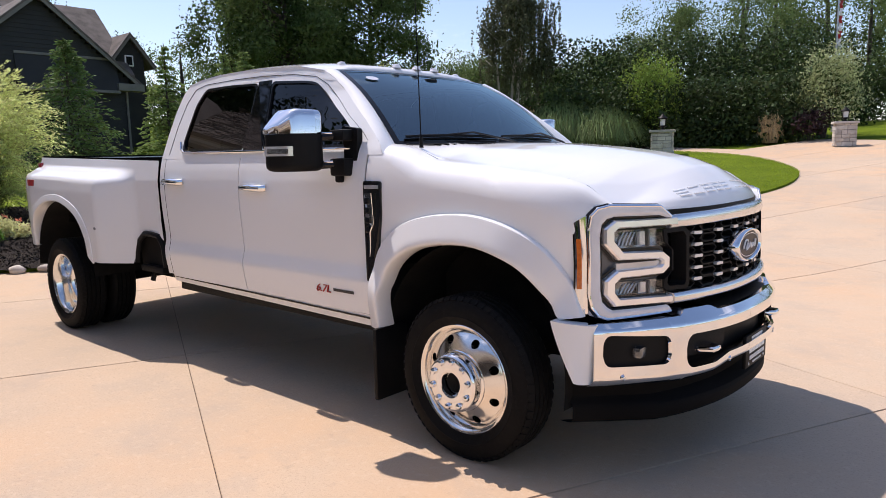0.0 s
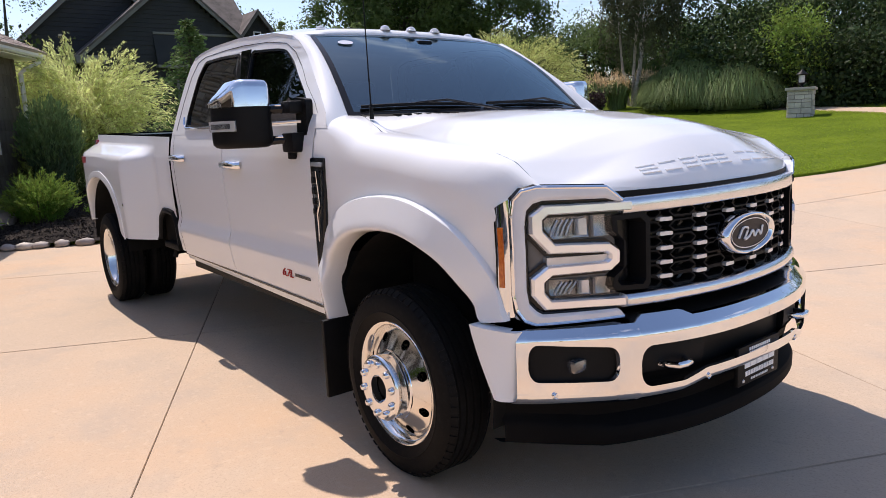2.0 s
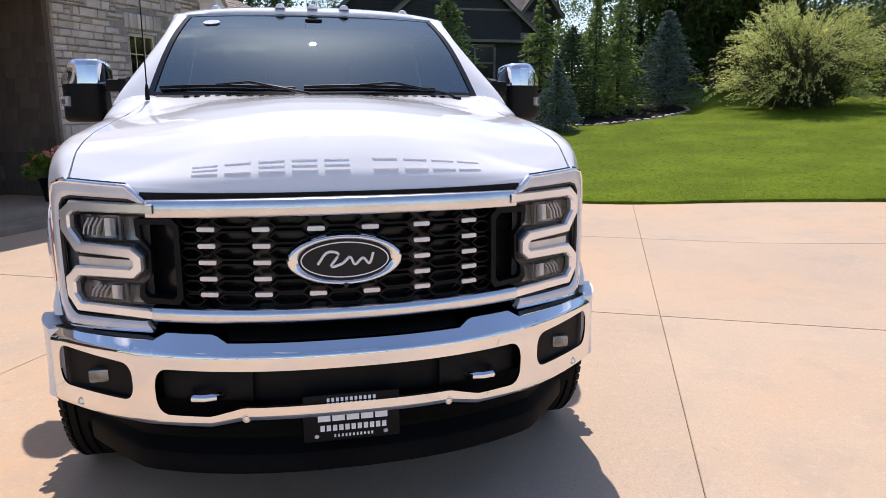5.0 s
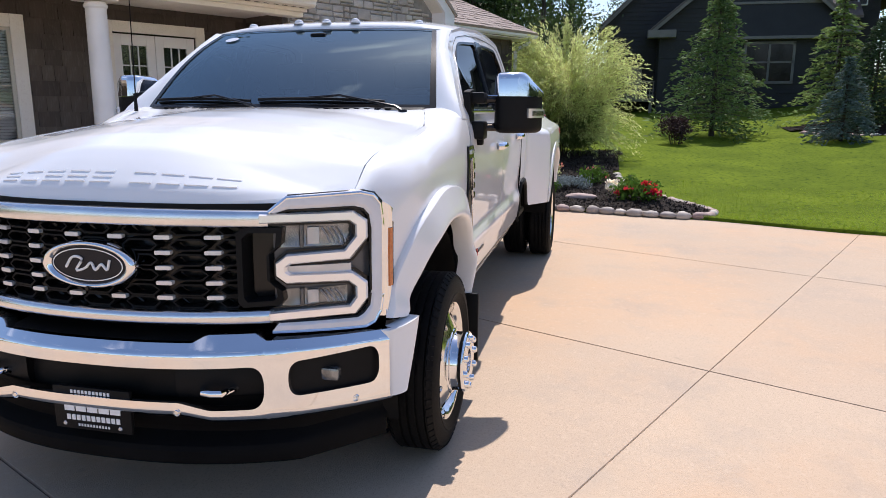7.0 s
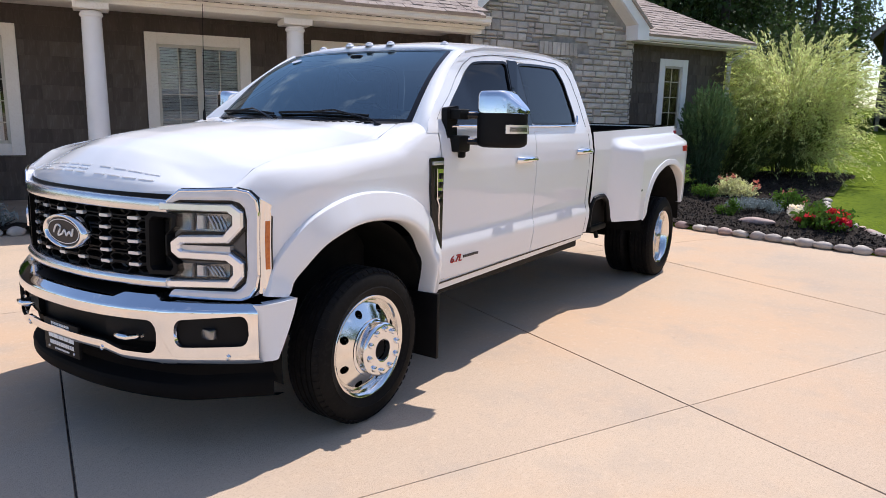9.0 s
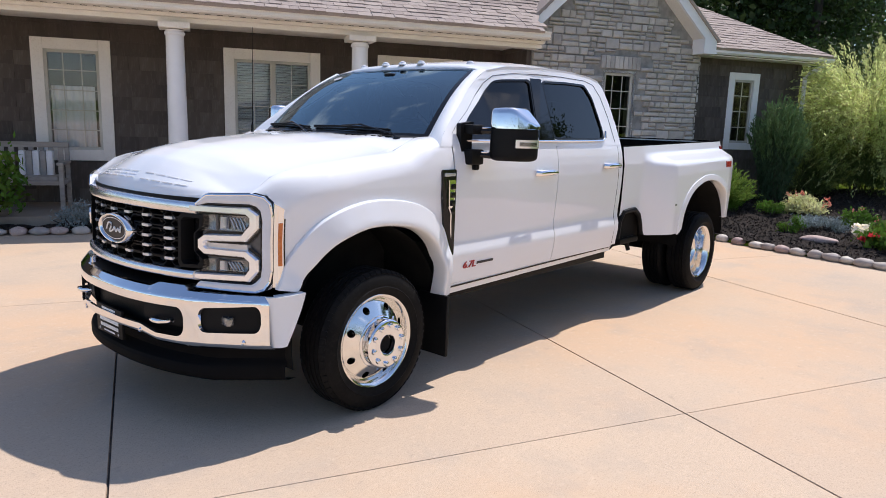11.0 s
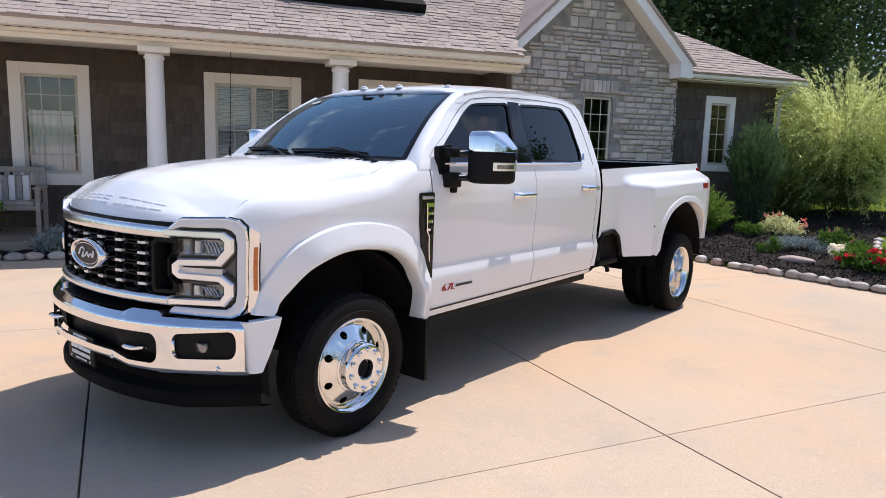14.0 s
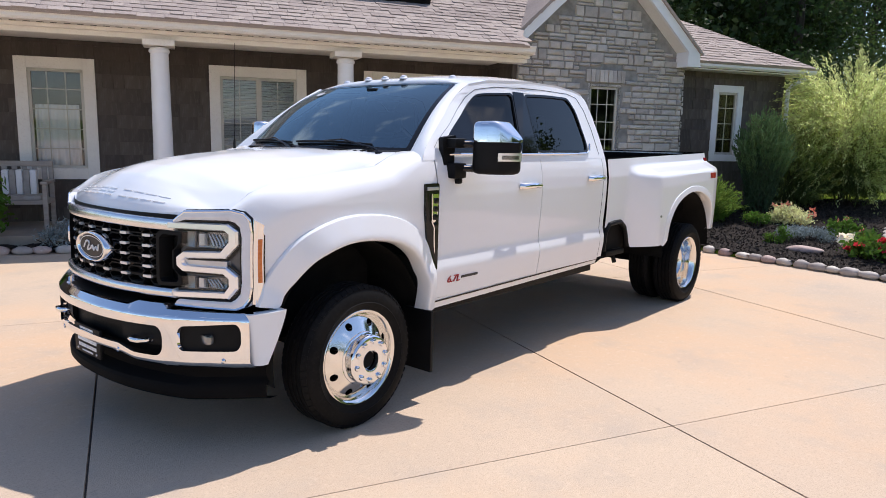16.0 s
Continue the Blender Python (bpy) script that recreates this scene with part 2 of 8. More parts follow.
BARK = material("grey-brown bark", (0.075, 0.06, 0.048), 0.9, second=(0.045, 0.036, 0.028), scale=9, bump=0.01, bump_scale=30, stretch=(1, 1, 0.25))
BIRCH = material("pale birch bark", (0.62, 0.55, 0.48), 0.8, second=(0.34, 0.29, 0.25), scale=7, stretch=(1, 1, 3))


def leaf(name, color, second, trans=0.4, var=0.35):
    return material(name, tuple(1.7 * c for c in color), 0.6, second=tuple(1.7 * c for c in second), scale=0.6, per_island=var, subsurface=trans, spec=0.15)


BLADES = leaf("grass blades", (0.125, 0.178, 0.015), (0.175, 0.235, 0.02), 0.55, 0.2)
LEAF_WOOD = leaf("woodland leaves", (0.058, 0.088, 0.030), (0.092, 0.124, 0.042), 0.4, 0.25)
LEAF_DEEP = leaf("woodland leaves coloured for shade", (0.030, 0.052, 0.016), (0.048, 0.076, 0.022))
LEAF_SHADE = leaf("tree leaves coloured for deep shade", (0.022, 0.036, 0.013), (0.036, 0.055, 0.02), 0.2)
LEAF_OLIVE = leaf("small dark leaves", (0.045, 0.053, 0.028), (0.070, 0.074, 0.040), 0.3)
LEAF_LIME = leaf("lime foliage", (0.105, 0.16, 0.030), (0.145, 0.20, 0.04))
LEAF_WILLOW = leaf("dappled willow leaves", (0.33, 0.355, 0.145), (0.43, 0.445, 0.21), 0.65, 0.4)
LEAF_WILLOW_SHADED = leaf("inner willow leaves coloured for shade", (0.075, 0.10, 0.035), (0.13, 0.155, 0.06))
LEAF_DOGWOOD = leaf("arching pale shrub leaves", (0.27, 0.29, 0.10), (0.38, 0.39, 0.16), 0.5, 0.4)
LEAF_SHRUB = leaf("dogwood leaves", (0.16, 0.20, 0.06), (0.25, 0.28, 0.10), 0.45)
LEAF_SAGE = leaf("pale sage leaves", (0.21, 0.24, 0.12), (0.30, 0.33, 0.17), 0.45)
LEAF_CREAM = leaf("variegated cream leaves", (0.44, 0.43, 0.24), (0.26, 0.28, 0.11))
LEAF_GREEN = leaf("green shrub leaves", (0.05, 0.10, 0.015), (0.085, 0.15, 0.02))
LEAF_JUNIPER = leaf("columnar juniper sprays", (0.06, 0.10, 0.04), (0.09, 0.135, 0.055), 0.3)
LEAF_BLUE = leaf("blue spruce needles", (0.055, 0.085, 0.075), (0.085, 0.115, 0.10), 0.15)
LEAF_SPRUCE = leaf("dark spruce needles", (0.030, 0.052, 0.026), (0.045, 0.07, 0.036), 0.15)
LEAF_FIR = leaf("mid green needles", (0.065, 0.105, 0.035), (0.10, 0.145, 0.05), 0.3)
LEAF_LARCH = leaf("loose light green needles", (0.11, 0.155, 0.05), (0.16, 0.21, 0.075), 0.45)
LEAF_GRASS = leaf("ornamental grass blades", (0.075, 0.105, 0.035), (0.13, 0.165, 0.06), 0.12)
LEAF_TAN = leaf("tan grass plumes", (0.48, 0.37, 0.23), (0.38, 0.28, 0.165), 0.4)
LEAF_PURPLE = leaf("dark purple barberry leaves", (0.026, 0.016, 0.018), (0.042, 0.024, 0.026), 0.2)
LEAF_SILVER = leaf("silver-blue foliage", (0.14, 0.17, 0.17), (0.19, 0.22, 0.22), 0.2)
PETAL_RED = leaf("red petals", (0.45, 0.015, 0.03), (0.55, 0.06, 0.07), 0.3, 0.25)
PETAL_WHITE = leaf("white petals", (0.7, 0.66, 0.58), (0.6, 0.55, 0.45), 0.3, 0.15)
PETAL_PINK = leaf("coral petals", (0.5, 0.16, 0.12), (0.45, 0.25, 0.18), 0.3, 0.25)


# ---- building helpers ----
def mesh_from(name, verts, faces, mat, smooth=False):
    me = bpy.data.meshes.new(name)
    me.from_pydata([tuple(v) for v in verts], [], faces)
    me.materials.append(mat)
    if smooth:
        me.shade_smooth()
    me.update()
    return me


def part(name, bm, mat, parent=None, label="", smooth=None, angle=35):
    """Links a bmesh as one mesh object, under a thing or a part."""
    me = bpy.data.meshes.new(name)
    bmesh.ops.remove_doubles(bm, verts=bm.verts, dist=1e-5)
    bmesh.ops.recalc_face_normals(bm, faces=bm.faces)
    bm.to_mesh(me)
    bm.free()
    me.materials.append(mat)
    ob = new(name, me)
    if parent:
        ob.parent = parent
    if smooth is not False:
        me.shade_smooth()
        me.set_sharp_from_angle(angle=radians(angle))
    if label:
        tagged(ob, label)
    return ob


def thing(name, label, category, group="", kind="", at=(0, 0, 0)):
    ob = new(name)
    ob.empty_display_size = 0.1
    ob.location = at
    return tagged(ob, label, category, group, kind)


def grid(bm, f, nu, nv, flip=False):
    """A sheet of faces through f(u, v), u and v from 0 to 1."""
    rows = [[bm.verts.new(f(i / nu, j / nv)) for j in range(nv + 1)] for i in range(nu + 1)]
    for i in range(nu):
        for j in range(nv):
            bm.faces.new((rows[i][j], rows[i + 1][j], rows[i + 1][j + 1], rows[i][j + 1]))
    return rows


def solid(bm, front, back, nu, nv):
    """A closed slab between two sheets with the same parameters."""
    a, b = grid(bm, front, nu, nv), grid(bm, back, nu, nv)
    edge = [(i, 0) for i in range(nu + 1)] + [(nu, j) for j in range(1, nv + 1)] + [(i, nv) for i in range(nu - 1, -1, -1)] + [(0, j) for j in range(nv - 1, 0, -1)]
    for (i, j), (k, m) in zip(edge, edge[1:] + edge[:1]):
        bm.faces.new((a[i][j], a[k][m], b[k][m], b[i][j]))


def box(bm, x0, x1, y0, y1, z0, z1, bevel=0.0, m=None, segments=2):
    made = bmesh.ops.create_cube(bm, size=1.0)["verts"]
    for v in made:
        v.co = Vector((x0 + (v.co.x + 0.5) * (x1 - x0), y0 + (v.co.y + 0.5) * (y1 - y0), z0 + (v.co.z + 0.5) * (z1 - z0)))
    if bevel:
        edges = list({e for v in made for e in v.link_edges})
        made = bmesh.ops.bevel(bm, geom=edges, offset=bevel, segments=segments, affect="EDGES", profile=0.6)["verts"]
    if m is not None:
        bmesh.ops.transform(bm, matrix=m, verts=[v for v in made if v.is_valid])


def lathe(bm, profile, m, seg=48, close=False):
    """Spins (radius, along) pairs round the z axis of m."""
    rings = []
    for r, a in profile:
        rings.append([bm.verts.new(m @ Vector((r * math.cos(2 * math.pi * k / seg), r * math.sin(2 * math.pi * k / seg), a))) for k in range(seg)])
    for p, q in zip(rings, rings[1:]):
        for k in range(seg):
            bm.faces.new((p[k], p[(k + 1) % seg], q[(k + 1) % seg], q[k]))
    if close:
        bm.faces.new(rings[0])
        bm.faces.new(rings[-1])


def tube(bm, points, r, seg=8, flat=1.0, r_end=None):
    """A round bar along points."""
    pts = [Vector(p) for p in points]
    rings = []
    for i, p in enumerate(pts):
        d = (pts[min(i + 1, len(pts) - 1)] - pts[max(i - 1, 0)]).normalized()
        side = d.cross(Vector((0, 0, 1)))
        if side.length < 0.05:
            side = d.cross(Vector((0, 1, 0)))
        side.normalize()
        up = side.cross(d)
        rr = r if r_end is None else r + (r_end - r) * i / (len(pts) - 1)
        rings.append([bm.verts.new(p + rr * (math.cos(2 * math.pi * k / seg) * side + flat * math.sin(2 * math.pi * k / seg) * up)) for k in range(seg)])
    for a, b in zip(rings, rings[1:]):
        for k in range(seg):
            bm.faces.new((a[k], a[(k + 1) % seg], b[(k + 1) % seg], b[k]))
    bm.faces.new(rings[0])
    bm.faces.new(rings[-1])


def spline(points, n):
    """A smooth curve through points (tuples of any length), n steps."""
    pts = [np.array(p, float) for p in points]
    pts = [2 * pts[0] - pts[1]] + pts + [2 * pts[-1] - pts[-2]]
    out, spans = [], len(pts) - 3
    for k in range(n + 1):
        s = k / n * spans
        i = min(int(s), spans - 1)
        t = s - i
        a, b, c, d = pts[i:i + 4]
        out.append(0.5 * (2 * b + (c - a) * t + (2 * a - 5 * b + 4 * c - d) * t * t + (3 * b - a - 3 * c + d) * t ** 3))
    return out


def lerp(points, x):
    """A broken line through (x, y) pairs."""
    return float(np.interp(x, [p[0] for p in points], [p[1] for p in points]))


def rounded(points, r, n=5):
    """A polygon with its corners rounded."""
    out = []
    for i, p in enumerate(points):
        p, a, b = np.array(p, float), np.array(points[i - 1], float), np.array(points[(i + 1) % len(points)], float)
        da, db = a - p, b - p
        k = min(r, 0.45 * np.linalg.norm(da), 0.45 * np.linalg.norm(db))
        s, e = p + da / np.linalg.norm(da) * k, p + db / np.linalg.norm(db) * k
        for j in range(n + 1):
            t = j / n
            out.append(tuple((1 - t) ** 2 * s + 2 * t * (1 - t) * p + t * t * e))
    return out


def ring_band(bm, outer, inner, front, back=None):
    """A closed band between two outlines with the same number of corners; front and back map (a, b) to places."""
    k = len(outer)
    fo, fi = [bm.verts.new(front(*p)) for p in outer], [bm.verts.new(front(*p)) for p in inner]
    for i in range(k):
        j = (i + 1) % k
        bm.faces.new((fo[i], fo[j], fi[j], fi[i]))
    if back:
        bo, bi = [bm.verts.new(back(*p)) for p in outer], [bm.verts.new(back(*p)) for p in inner]
        for i in range(k):
            j = (i + 1) % k
            bm.faces.new((bo[i], fo[i], fo[j], bo[j]))
            bm.faces.new((fi[i], bi[i], bi[j], fi[j]))


def plate(bm, outline, front, back=None):
    """A filled outline, with a rim when back is given."""
    fo = [bm.verts.new(front(*p)) for p in outline]
    bm.faces.new(fo)
    if back:
        bo = [bm.verts.new(back(*p)) for p in outline]
        bm.faces.new(bo)
        for i in range(len(fo)):
            j = (i + 1) % len(fo)
            bm.faces.new((bo[i], fo[i], fo[j], bo[j]))


def dense(points, step=0.05):
    """An outline with points added along its long sides."""
    out = []
    for p, q in zip(points, points[1:] + points[:1]):
        p, q = np.array(p, float), np.array(q, float)
        n = max(1, int(np.linalg.norm(q - p) / step))
        out += [tuple(p + (q - p) * i / n) for i in range(n)]
    return out


def shrink(outline, d):
    """An outline drawn in by about d towards its middle."""
    a = np.array(outline, float)
    c = (a.max(0) + a.min(0)) / 2
    half = (a.max(0) - a.min(0)) / 2
    return [tuple(p) for p in c + (a - c) * (half - d) / half]


def lettering(name, text, size, depth, m, mat, parent, spacing=1.0, shear=0.0, wide=1.0):
    """Raised letters with the built-in font, as one mesh under parent."""
    cu = bpy.data.curves.new(name, "FONT")
    cu.body, cu.size, cu.extrude, cu.align_x, cu.align_y = text, size, depth, "CENTER", "CENTER"
    cu.space_character, cu.shear = spacing, shear
    ob = new(name, cu)
    dg = bpy.context.evaluated_depsgraph_get()
    me = bpy.data.meshes.new_from_object(ob.evaluated_get(dg))
    bpy.data.objects.remove(ob)
    me.transform(m @ Matrix.Diagonal((wide, 1, 1, 1)))
    me.materials.clear()
    me.materials.append(mat)
    ob = new(name, me)
    if parent:
        ob.parent = parent
    return ob


# ---- the pickup truck: nose towards +x, front axle at x = 0 ----
from mathutils.geometry import tessellate_polygon

truck = thing("pickup_truck", "white crew-cab dually pickup truck with chrome grille, parked on tan concrete", "pickup truck")
REAR = -4.40


def side_y(x, z):
    """Half width of the painted side."""
    y = lerp([(0.45, 0.958), (0.6, 0.986), (0.70, 1.003), (0.77, 1.0125), (0.788, 1.0135), (0.80, 1.012), (0.86, 0.995), (0.872, 0.993), (0.92, 0.994), (1.05, 1.004), (1.15, 1.010), (1.24, 1.012), (1.32, 1.008), (1.38, 1.0), (1.44, 0.986), (1.52, 0.960)], z)
    return y - 0.5 * max(0.0, x - 0.2) ** 2


def nose_x(y):
    return 0.925 - 0.36 * abs(y) ** 2.2


def bumper_x(y):
    return 1.0 - 0.40 * abs(y) ** 2.4


def gap_z(x):
    return lerp([(-0.68, 1.525), (-0.50, 1.497), (-0.41, 1.468), (-0.31, 1.432), (-0.2, 1.420), (0.0, 1.402), (0.3, 1.368), (0.46, 1.340), (0.55, 1.312), (0.62, 1.264), (0.68, 1.228)], x)


def body_z(x, y):
    """Height of the bonnet's skin, running on behind it to the windscreen corners."""
    xn = nose_x(y) - 0.045 + 0.02 * abs(y) / 0.846
    u = (x + 0.53) / (xn + 0.53)
    mid = lerp([(0, 1.515), (0.12, 1.513), (0.25, 1.507), (0.4, 1.494), (0.55, 1.474), (0.7, 1.444), (0.8, 1.414), (0.88, 1.372), (0.92, 1.330), (0.945, 1.300), (0.978, 1.256), (0.988, 1.234), (1.0, 1.192)], u)
    edge = gap_z(x) - 0.006 * max(0.0, min(1.0, (u - 0.96) / 0.04))
    k = max(0.0, min(1.0, (abs(y) - 0.10) / 0.746))
    w = 0.35 * k * k * (3 - 2 * k) + 0.65 * k ** 1.6
    return mid * (1 - w) + edge * w + 0.010 * math.exp(-((abs(y) - 0.50) / 0.12) ** 2) * max(0, 1 - max(0, u) * 1.15)


def hood_rear(y):
    k = max(0.0, min(1.0, (abs(y) - 0.775) / 0.072))
    return -0.55 + 0.26 * k ** 1.6


ARCH_OUT = spline([(-0.67, 0.545), (-0.655, 0.75), (-0.562, 0.99), (-0.335, 1.138), (0.03, 1.180), (0.335, 1.104), (0.508, 0.945), (0.59, 0.765)], 40)
ARCH_IN = spline([(-0.56, 0.545), (-0.55, 0.72), (-0.47, 0.882), (-0.28, 0.995), (0.03, 1.028), (0.27, 0.965), (0.405, 0.842), (0.48, 0.745)], 40)

for s in (-1, 1):
    # front wing above the flare, over its crown to the bonnet gap
    bm = bmesh.new()

    def wing(u, v):
        o = ARCH_OUT[round(u * 40)]
        xt = -0.664 + u * 1.334
        xu = -0.664 + u * 1.229
        top = gap_z(xt)
        fall = lerp([(-0.66, 0.05), (-0.45, 0.09), (-0.2, 0.115)], xu)
        if v < 0.6:
            k = v / 0.6
            x, z = o[0] + (xu - o[0]) * k, o[1] + (top - fall - o[1]) * k
            return Vector((x, s * side_y(x, z), z))
        k = min(1.0, (v - 0.6) / 0.36)
        xu += (xt - xu) * min(1.0, k * 1.6)
        a = (side_y(xu, top - fall), top - fall)
        b, c = (a[0] - 0.016, top - 0.004), (0.8538, top + 0.001)
        y, z = ((1 - k) ** 2 * p + 2 * k * (1 - k) * q + k * k * r for p, q, r in zip(a, b, c))
        return Vector((xu, s * y, z - (0.03 if v > 0.98 else 0.0)))

    grid(bm, wing, 40, 25)
    part("front_fender", bm, WHITE, truck, angle=60)
    bm = bmesh.new()
    grid(bm, lambda u, v: Vector((-0.68 + (hood_rear(0.854 - 0.25 * v) + 0.676) * u, s * (0.854 - 0.25 * v), body_z(-0.68 + (hood_rear(0.854 - 0.25 * v) + 0.676) * u, 0.854 - 0.25 * v) - 0.001)), 10, 12)
    part("cowl_corner", bm, WHITE, truck, angle=60)
    # wheel-arch flare
    bm = bmesh.new()
    prof = [np.array(p) for p in ((0.0, 0.0), (0.006, 0.012), (0.018, 0.021), (0.04, 0.026), (0.10, 0.029), (0.20, 0.033), (0.32, 0.038), (0.45, 0.0435), (0.58, 0.049), (0.70, 0.0535), (0.80, 0.056), (0.86, 0.056), (0.90, 0.053), (0.935, 0.045), (0.962, 0.031), (0.985, 0.010), (1.0, -0.014))]

    def flare(u, v):
        o, i = ARCH_OUT[round(u * 40)], ARCH_IN[round(u * 40)]
        w, lift = prof[round(v * 16)]
        x, z = o + (i - o) * w
        return Vector((x, s * (side_y(o[0], o[1]) + lift), z))

    rows = grid(bm, flare, 40, 16)
    lip = [bm.verts.new((r[-1].co.x, r[-1].co.y - s * 0.03, r[-1].co.z + 0.004)) for r in rows]
    for i in range(40):
        bm.faces.new((rows[i][-1], rows[i + 1][-1], lip[i + 1], lip[i]))
    flare_ob = part("wheel_arch_flare", bm, WHITE, truck, angle=32)
    for px, pz in ((-0.555, 0.64), (-0.555, 0.75)):
        bm = bmesh.new()
        lathe(bm, [(0.0, 0), (0.011, 0), (0.009, 0.004), (0.0, 0.005)], Matrix.Translation((px - 0.012, s * 1.012, pz)) @ Euler((0, radians(90), 0)).to_matrix().to_4x4(), 12)
        part("push_pin", bm, BLACK, flare_ob)
    # dark liner in the arch
    bm = bmesh.new()
    grid(bm, lambda u, v: Vector((0.0 + 0.60 * math.cos(math.pi * (1.12 * u - 0.06)) * (1 if u > 0.5 else 0.84), s * (0.952 - 0.51 * v), 0.44 + 0.60 * math.sin(math.pi * (1.12 * u - 0.06)))), 24, 3)
    part("wheel_arch_liner", bm, UNDER, truck)
    bm = bmesh.new()
    box(bm, -0.58, -0.555, min(s * 0.84, s * 1.075), max(s * 0.84, s * 1.075), 0.175, 0.56, 0.006)
    part("mud_flap", bm, BLACK, truck, "black rubber mud flap")

    # doors
    def door(name, xa, xb, mat=WHITE):
        bm = bmesh.new()

        def face(u, v, inn):
            z = 0.605 + 0.885 * v
            x = xa + (xb - xa) * u
            lean = 0.008 * (v - 0.5) if xa > -1 else 0.0
            return Vector((x - lean * (1 - u), s * (side_y(x, z) - inn), z))

        solid(bm, lambda u, v: face(u, v, 0.0), lambda u, v: face(u, v, 0.03), 14, 60)
        return part(name, bm, mat, truck, angle=50)

    front_door, rear_door = door("front_door", -0.672, -1.848), door("rear_door", -1.856, -2.80)
    bm = bmesh.new()
    grid(bm, lambda u, v: Vector((-2.806 - 0.064 * u, s * side_y(-2.8, 0.62 + 0.87 * v), 0.62 + 0.87 * v)), 2, 14)
    part("cab_corner", bm, WHITE, truck)
    bm = bmesh.new()
    grid(bm, lambda u, v: Vector((-0.68 - 2.16 * u, s * 0.955, 0.62 + 0.88 * v)), 2, 2)
    part("door_gap_backing", bm, UNDER, truck)
    # sill below the doors, with a black strip under it
    bm = bmesh.new()
    solid(bm, lambda u, v: Vector((-0.66 - 2.16 * u, s * (0.985 - 0.02 * (1 - v)), 0.535 + 0.066 * v + 0.03 * u)), lambda u, v: Vector((-0.66 - 2.16 * u, s * 0.90, 0.535 + 0.066 * v + 0.03 * u)), 8, 3)
    part("sill", bm, WHITE, truck)
    bm = bmesh.new()
    solid(bm, lambda u, v: Vector((-0.66 - 2.16 * u, s * 0.9865, 0.578 + 0.009 * v + 0.022 * u)), lambda u, v: Vector((-0.66 - 2.16 * u, s * 0.97, 0.578 + 0.009 * v + 0.022 * u)), 8, 1)
    part("sill_groove", bm, GLOSS_BLACK, truck, "thin black groove along the sill")
    bm = bmesh.new()
    box(bm, -2.82, -0.66, min(s * 0.78, s * 0.93), max(s * 0.78, s * 0.93), 0.495, 0.60, 0.012)
    part("running_board", bm, BLACK, truck, "folded black running board under the sill")

    # door handles: chrome bar in a bowl
    for owner, hx, hz in ((front_door, -1.672, 1.272), (rear_door, -2.655, 1.298)):
        bm = bmesh.new()
        y = side_y(hx, hz)
        tube(bm, [(hx + 0.115, s * (y + 0.004), hz), (hx + 0.102, s * (y + 0.026), hz), (hx, s * (y + 0.034), hz + 0.003), (hx - 0.102, s * (y + 0.026), hz), (hx - 0.115, s * (y + 0.004), hz)], 0.025, 12, 0.95)
        h = part("door_handle", bm, CHROME, owner, "chrome door handle")
        bm = bmesh.new()
        ring = [(hx + 0.052 * math.cos(a) + 0.02, hz + 0.043 * math.sin(a)) for a in np.linspace(0, 2 * math.pi, 20, endpoint=False)]
        plate(bm, ring, lambda a, b: Vector((a, s * (y + 0.003), b)))
        part("handle_bowl", bm, WHITE, owner)

    # side of the cab above the belt, with two window openings
    def cab_y(x, z):
        turn_in = min(1.0, max(0.0, (x + 1.85) / 0.68)) ** 1.2 * min(1.0, max(0.0, (z - 1.48) / 0.35))
        return 0.975 - 0.30 * (z - 1.48) - 0.02 * max(0.0, z - 1.85) - 0.068 * turn_in

    outer = dense([(-0.56, 1.46), (-0.60, 1.515), (-0.665, 1.57), (-0.92, 1.75), (-1.12, 1.89), (-1.25, 1.962), (-1.45, 2.0), (-1.9, 2.022), (-2.3, 2.02), (-2.55, 2.0), (-2.67, 1.975), (-2.735, 1.92), (-2.79, 1.80), (-2.84, 1.63), (-2.87, 1.46), (-2.0, 1.46), (-1.2, 1.46), (-0.64, 1.46)])
    front_win = rounded([(-0.79, 1.545), (-0.93, 1.65), (-1.078, 1.744), (-1.285, 1.893), (-1.38, 1.908), (-1.69, 1.928), (-1.64, 1.505), (-0.80, 1.505)], 0.045)
    rear_win = rounded([(-1.81, 1.925), (-2.15, 1.937), (-2.44, 1.935), (-2.53, 1.83), (-2.60, 1.58), (-2.59, 1.505), (-1.835, 1.505)], 0.045)
    loops = [[Vector((a, b, 0)) for a, b in loop] for loop in (outer, dense(front_win), dense(rear_win))]
    flat = [p for loop in loops for p in loop]
    bm = bmesh.new()
    vs = [bm.verts.new((p.x, s * cab_y(p.x, p.y), p.y)) for p in flat]
    for tri in tessellate_polygon(loops):
        try:
            bm.faces.new([vs[i] for i in tri])
        except ValueError:
            pass
    bmesh.ops.subdivide_edges(bm, edges=bm.edges[:], cuts=2, use_grid_fill=True)
    for v in bm.verts:
        v.co.y = s * cab_y(v.co.x, v.co.z)
    part("cab_frame", bm, WHITE, truck, angle=40)
    for win in (front_win, rear_win):
        bm = bmesh.new()
        lo, hi = min(b for a, b in win) - 0.004, max(b for a, b in win) + 0.004

        def sheet(u, v):
            z = lo + (hi - lo) * v
            cut = [p[0] + (q[0] - p[0]) * (z - p[1]) / (q[1] - p[1]) for p, q in zip(win, win[1:] + win[:1]) if (p[1] - z) * (q[1] - z) < 0]
            a, b = (min(cut), max(cut)) if cut else (win[0][0] - 0.5, win[0][0] - 0.5)
            x = a + (b - a) * u
            return Vector((x, s * (cab_y(x, z) - 0.010), z))
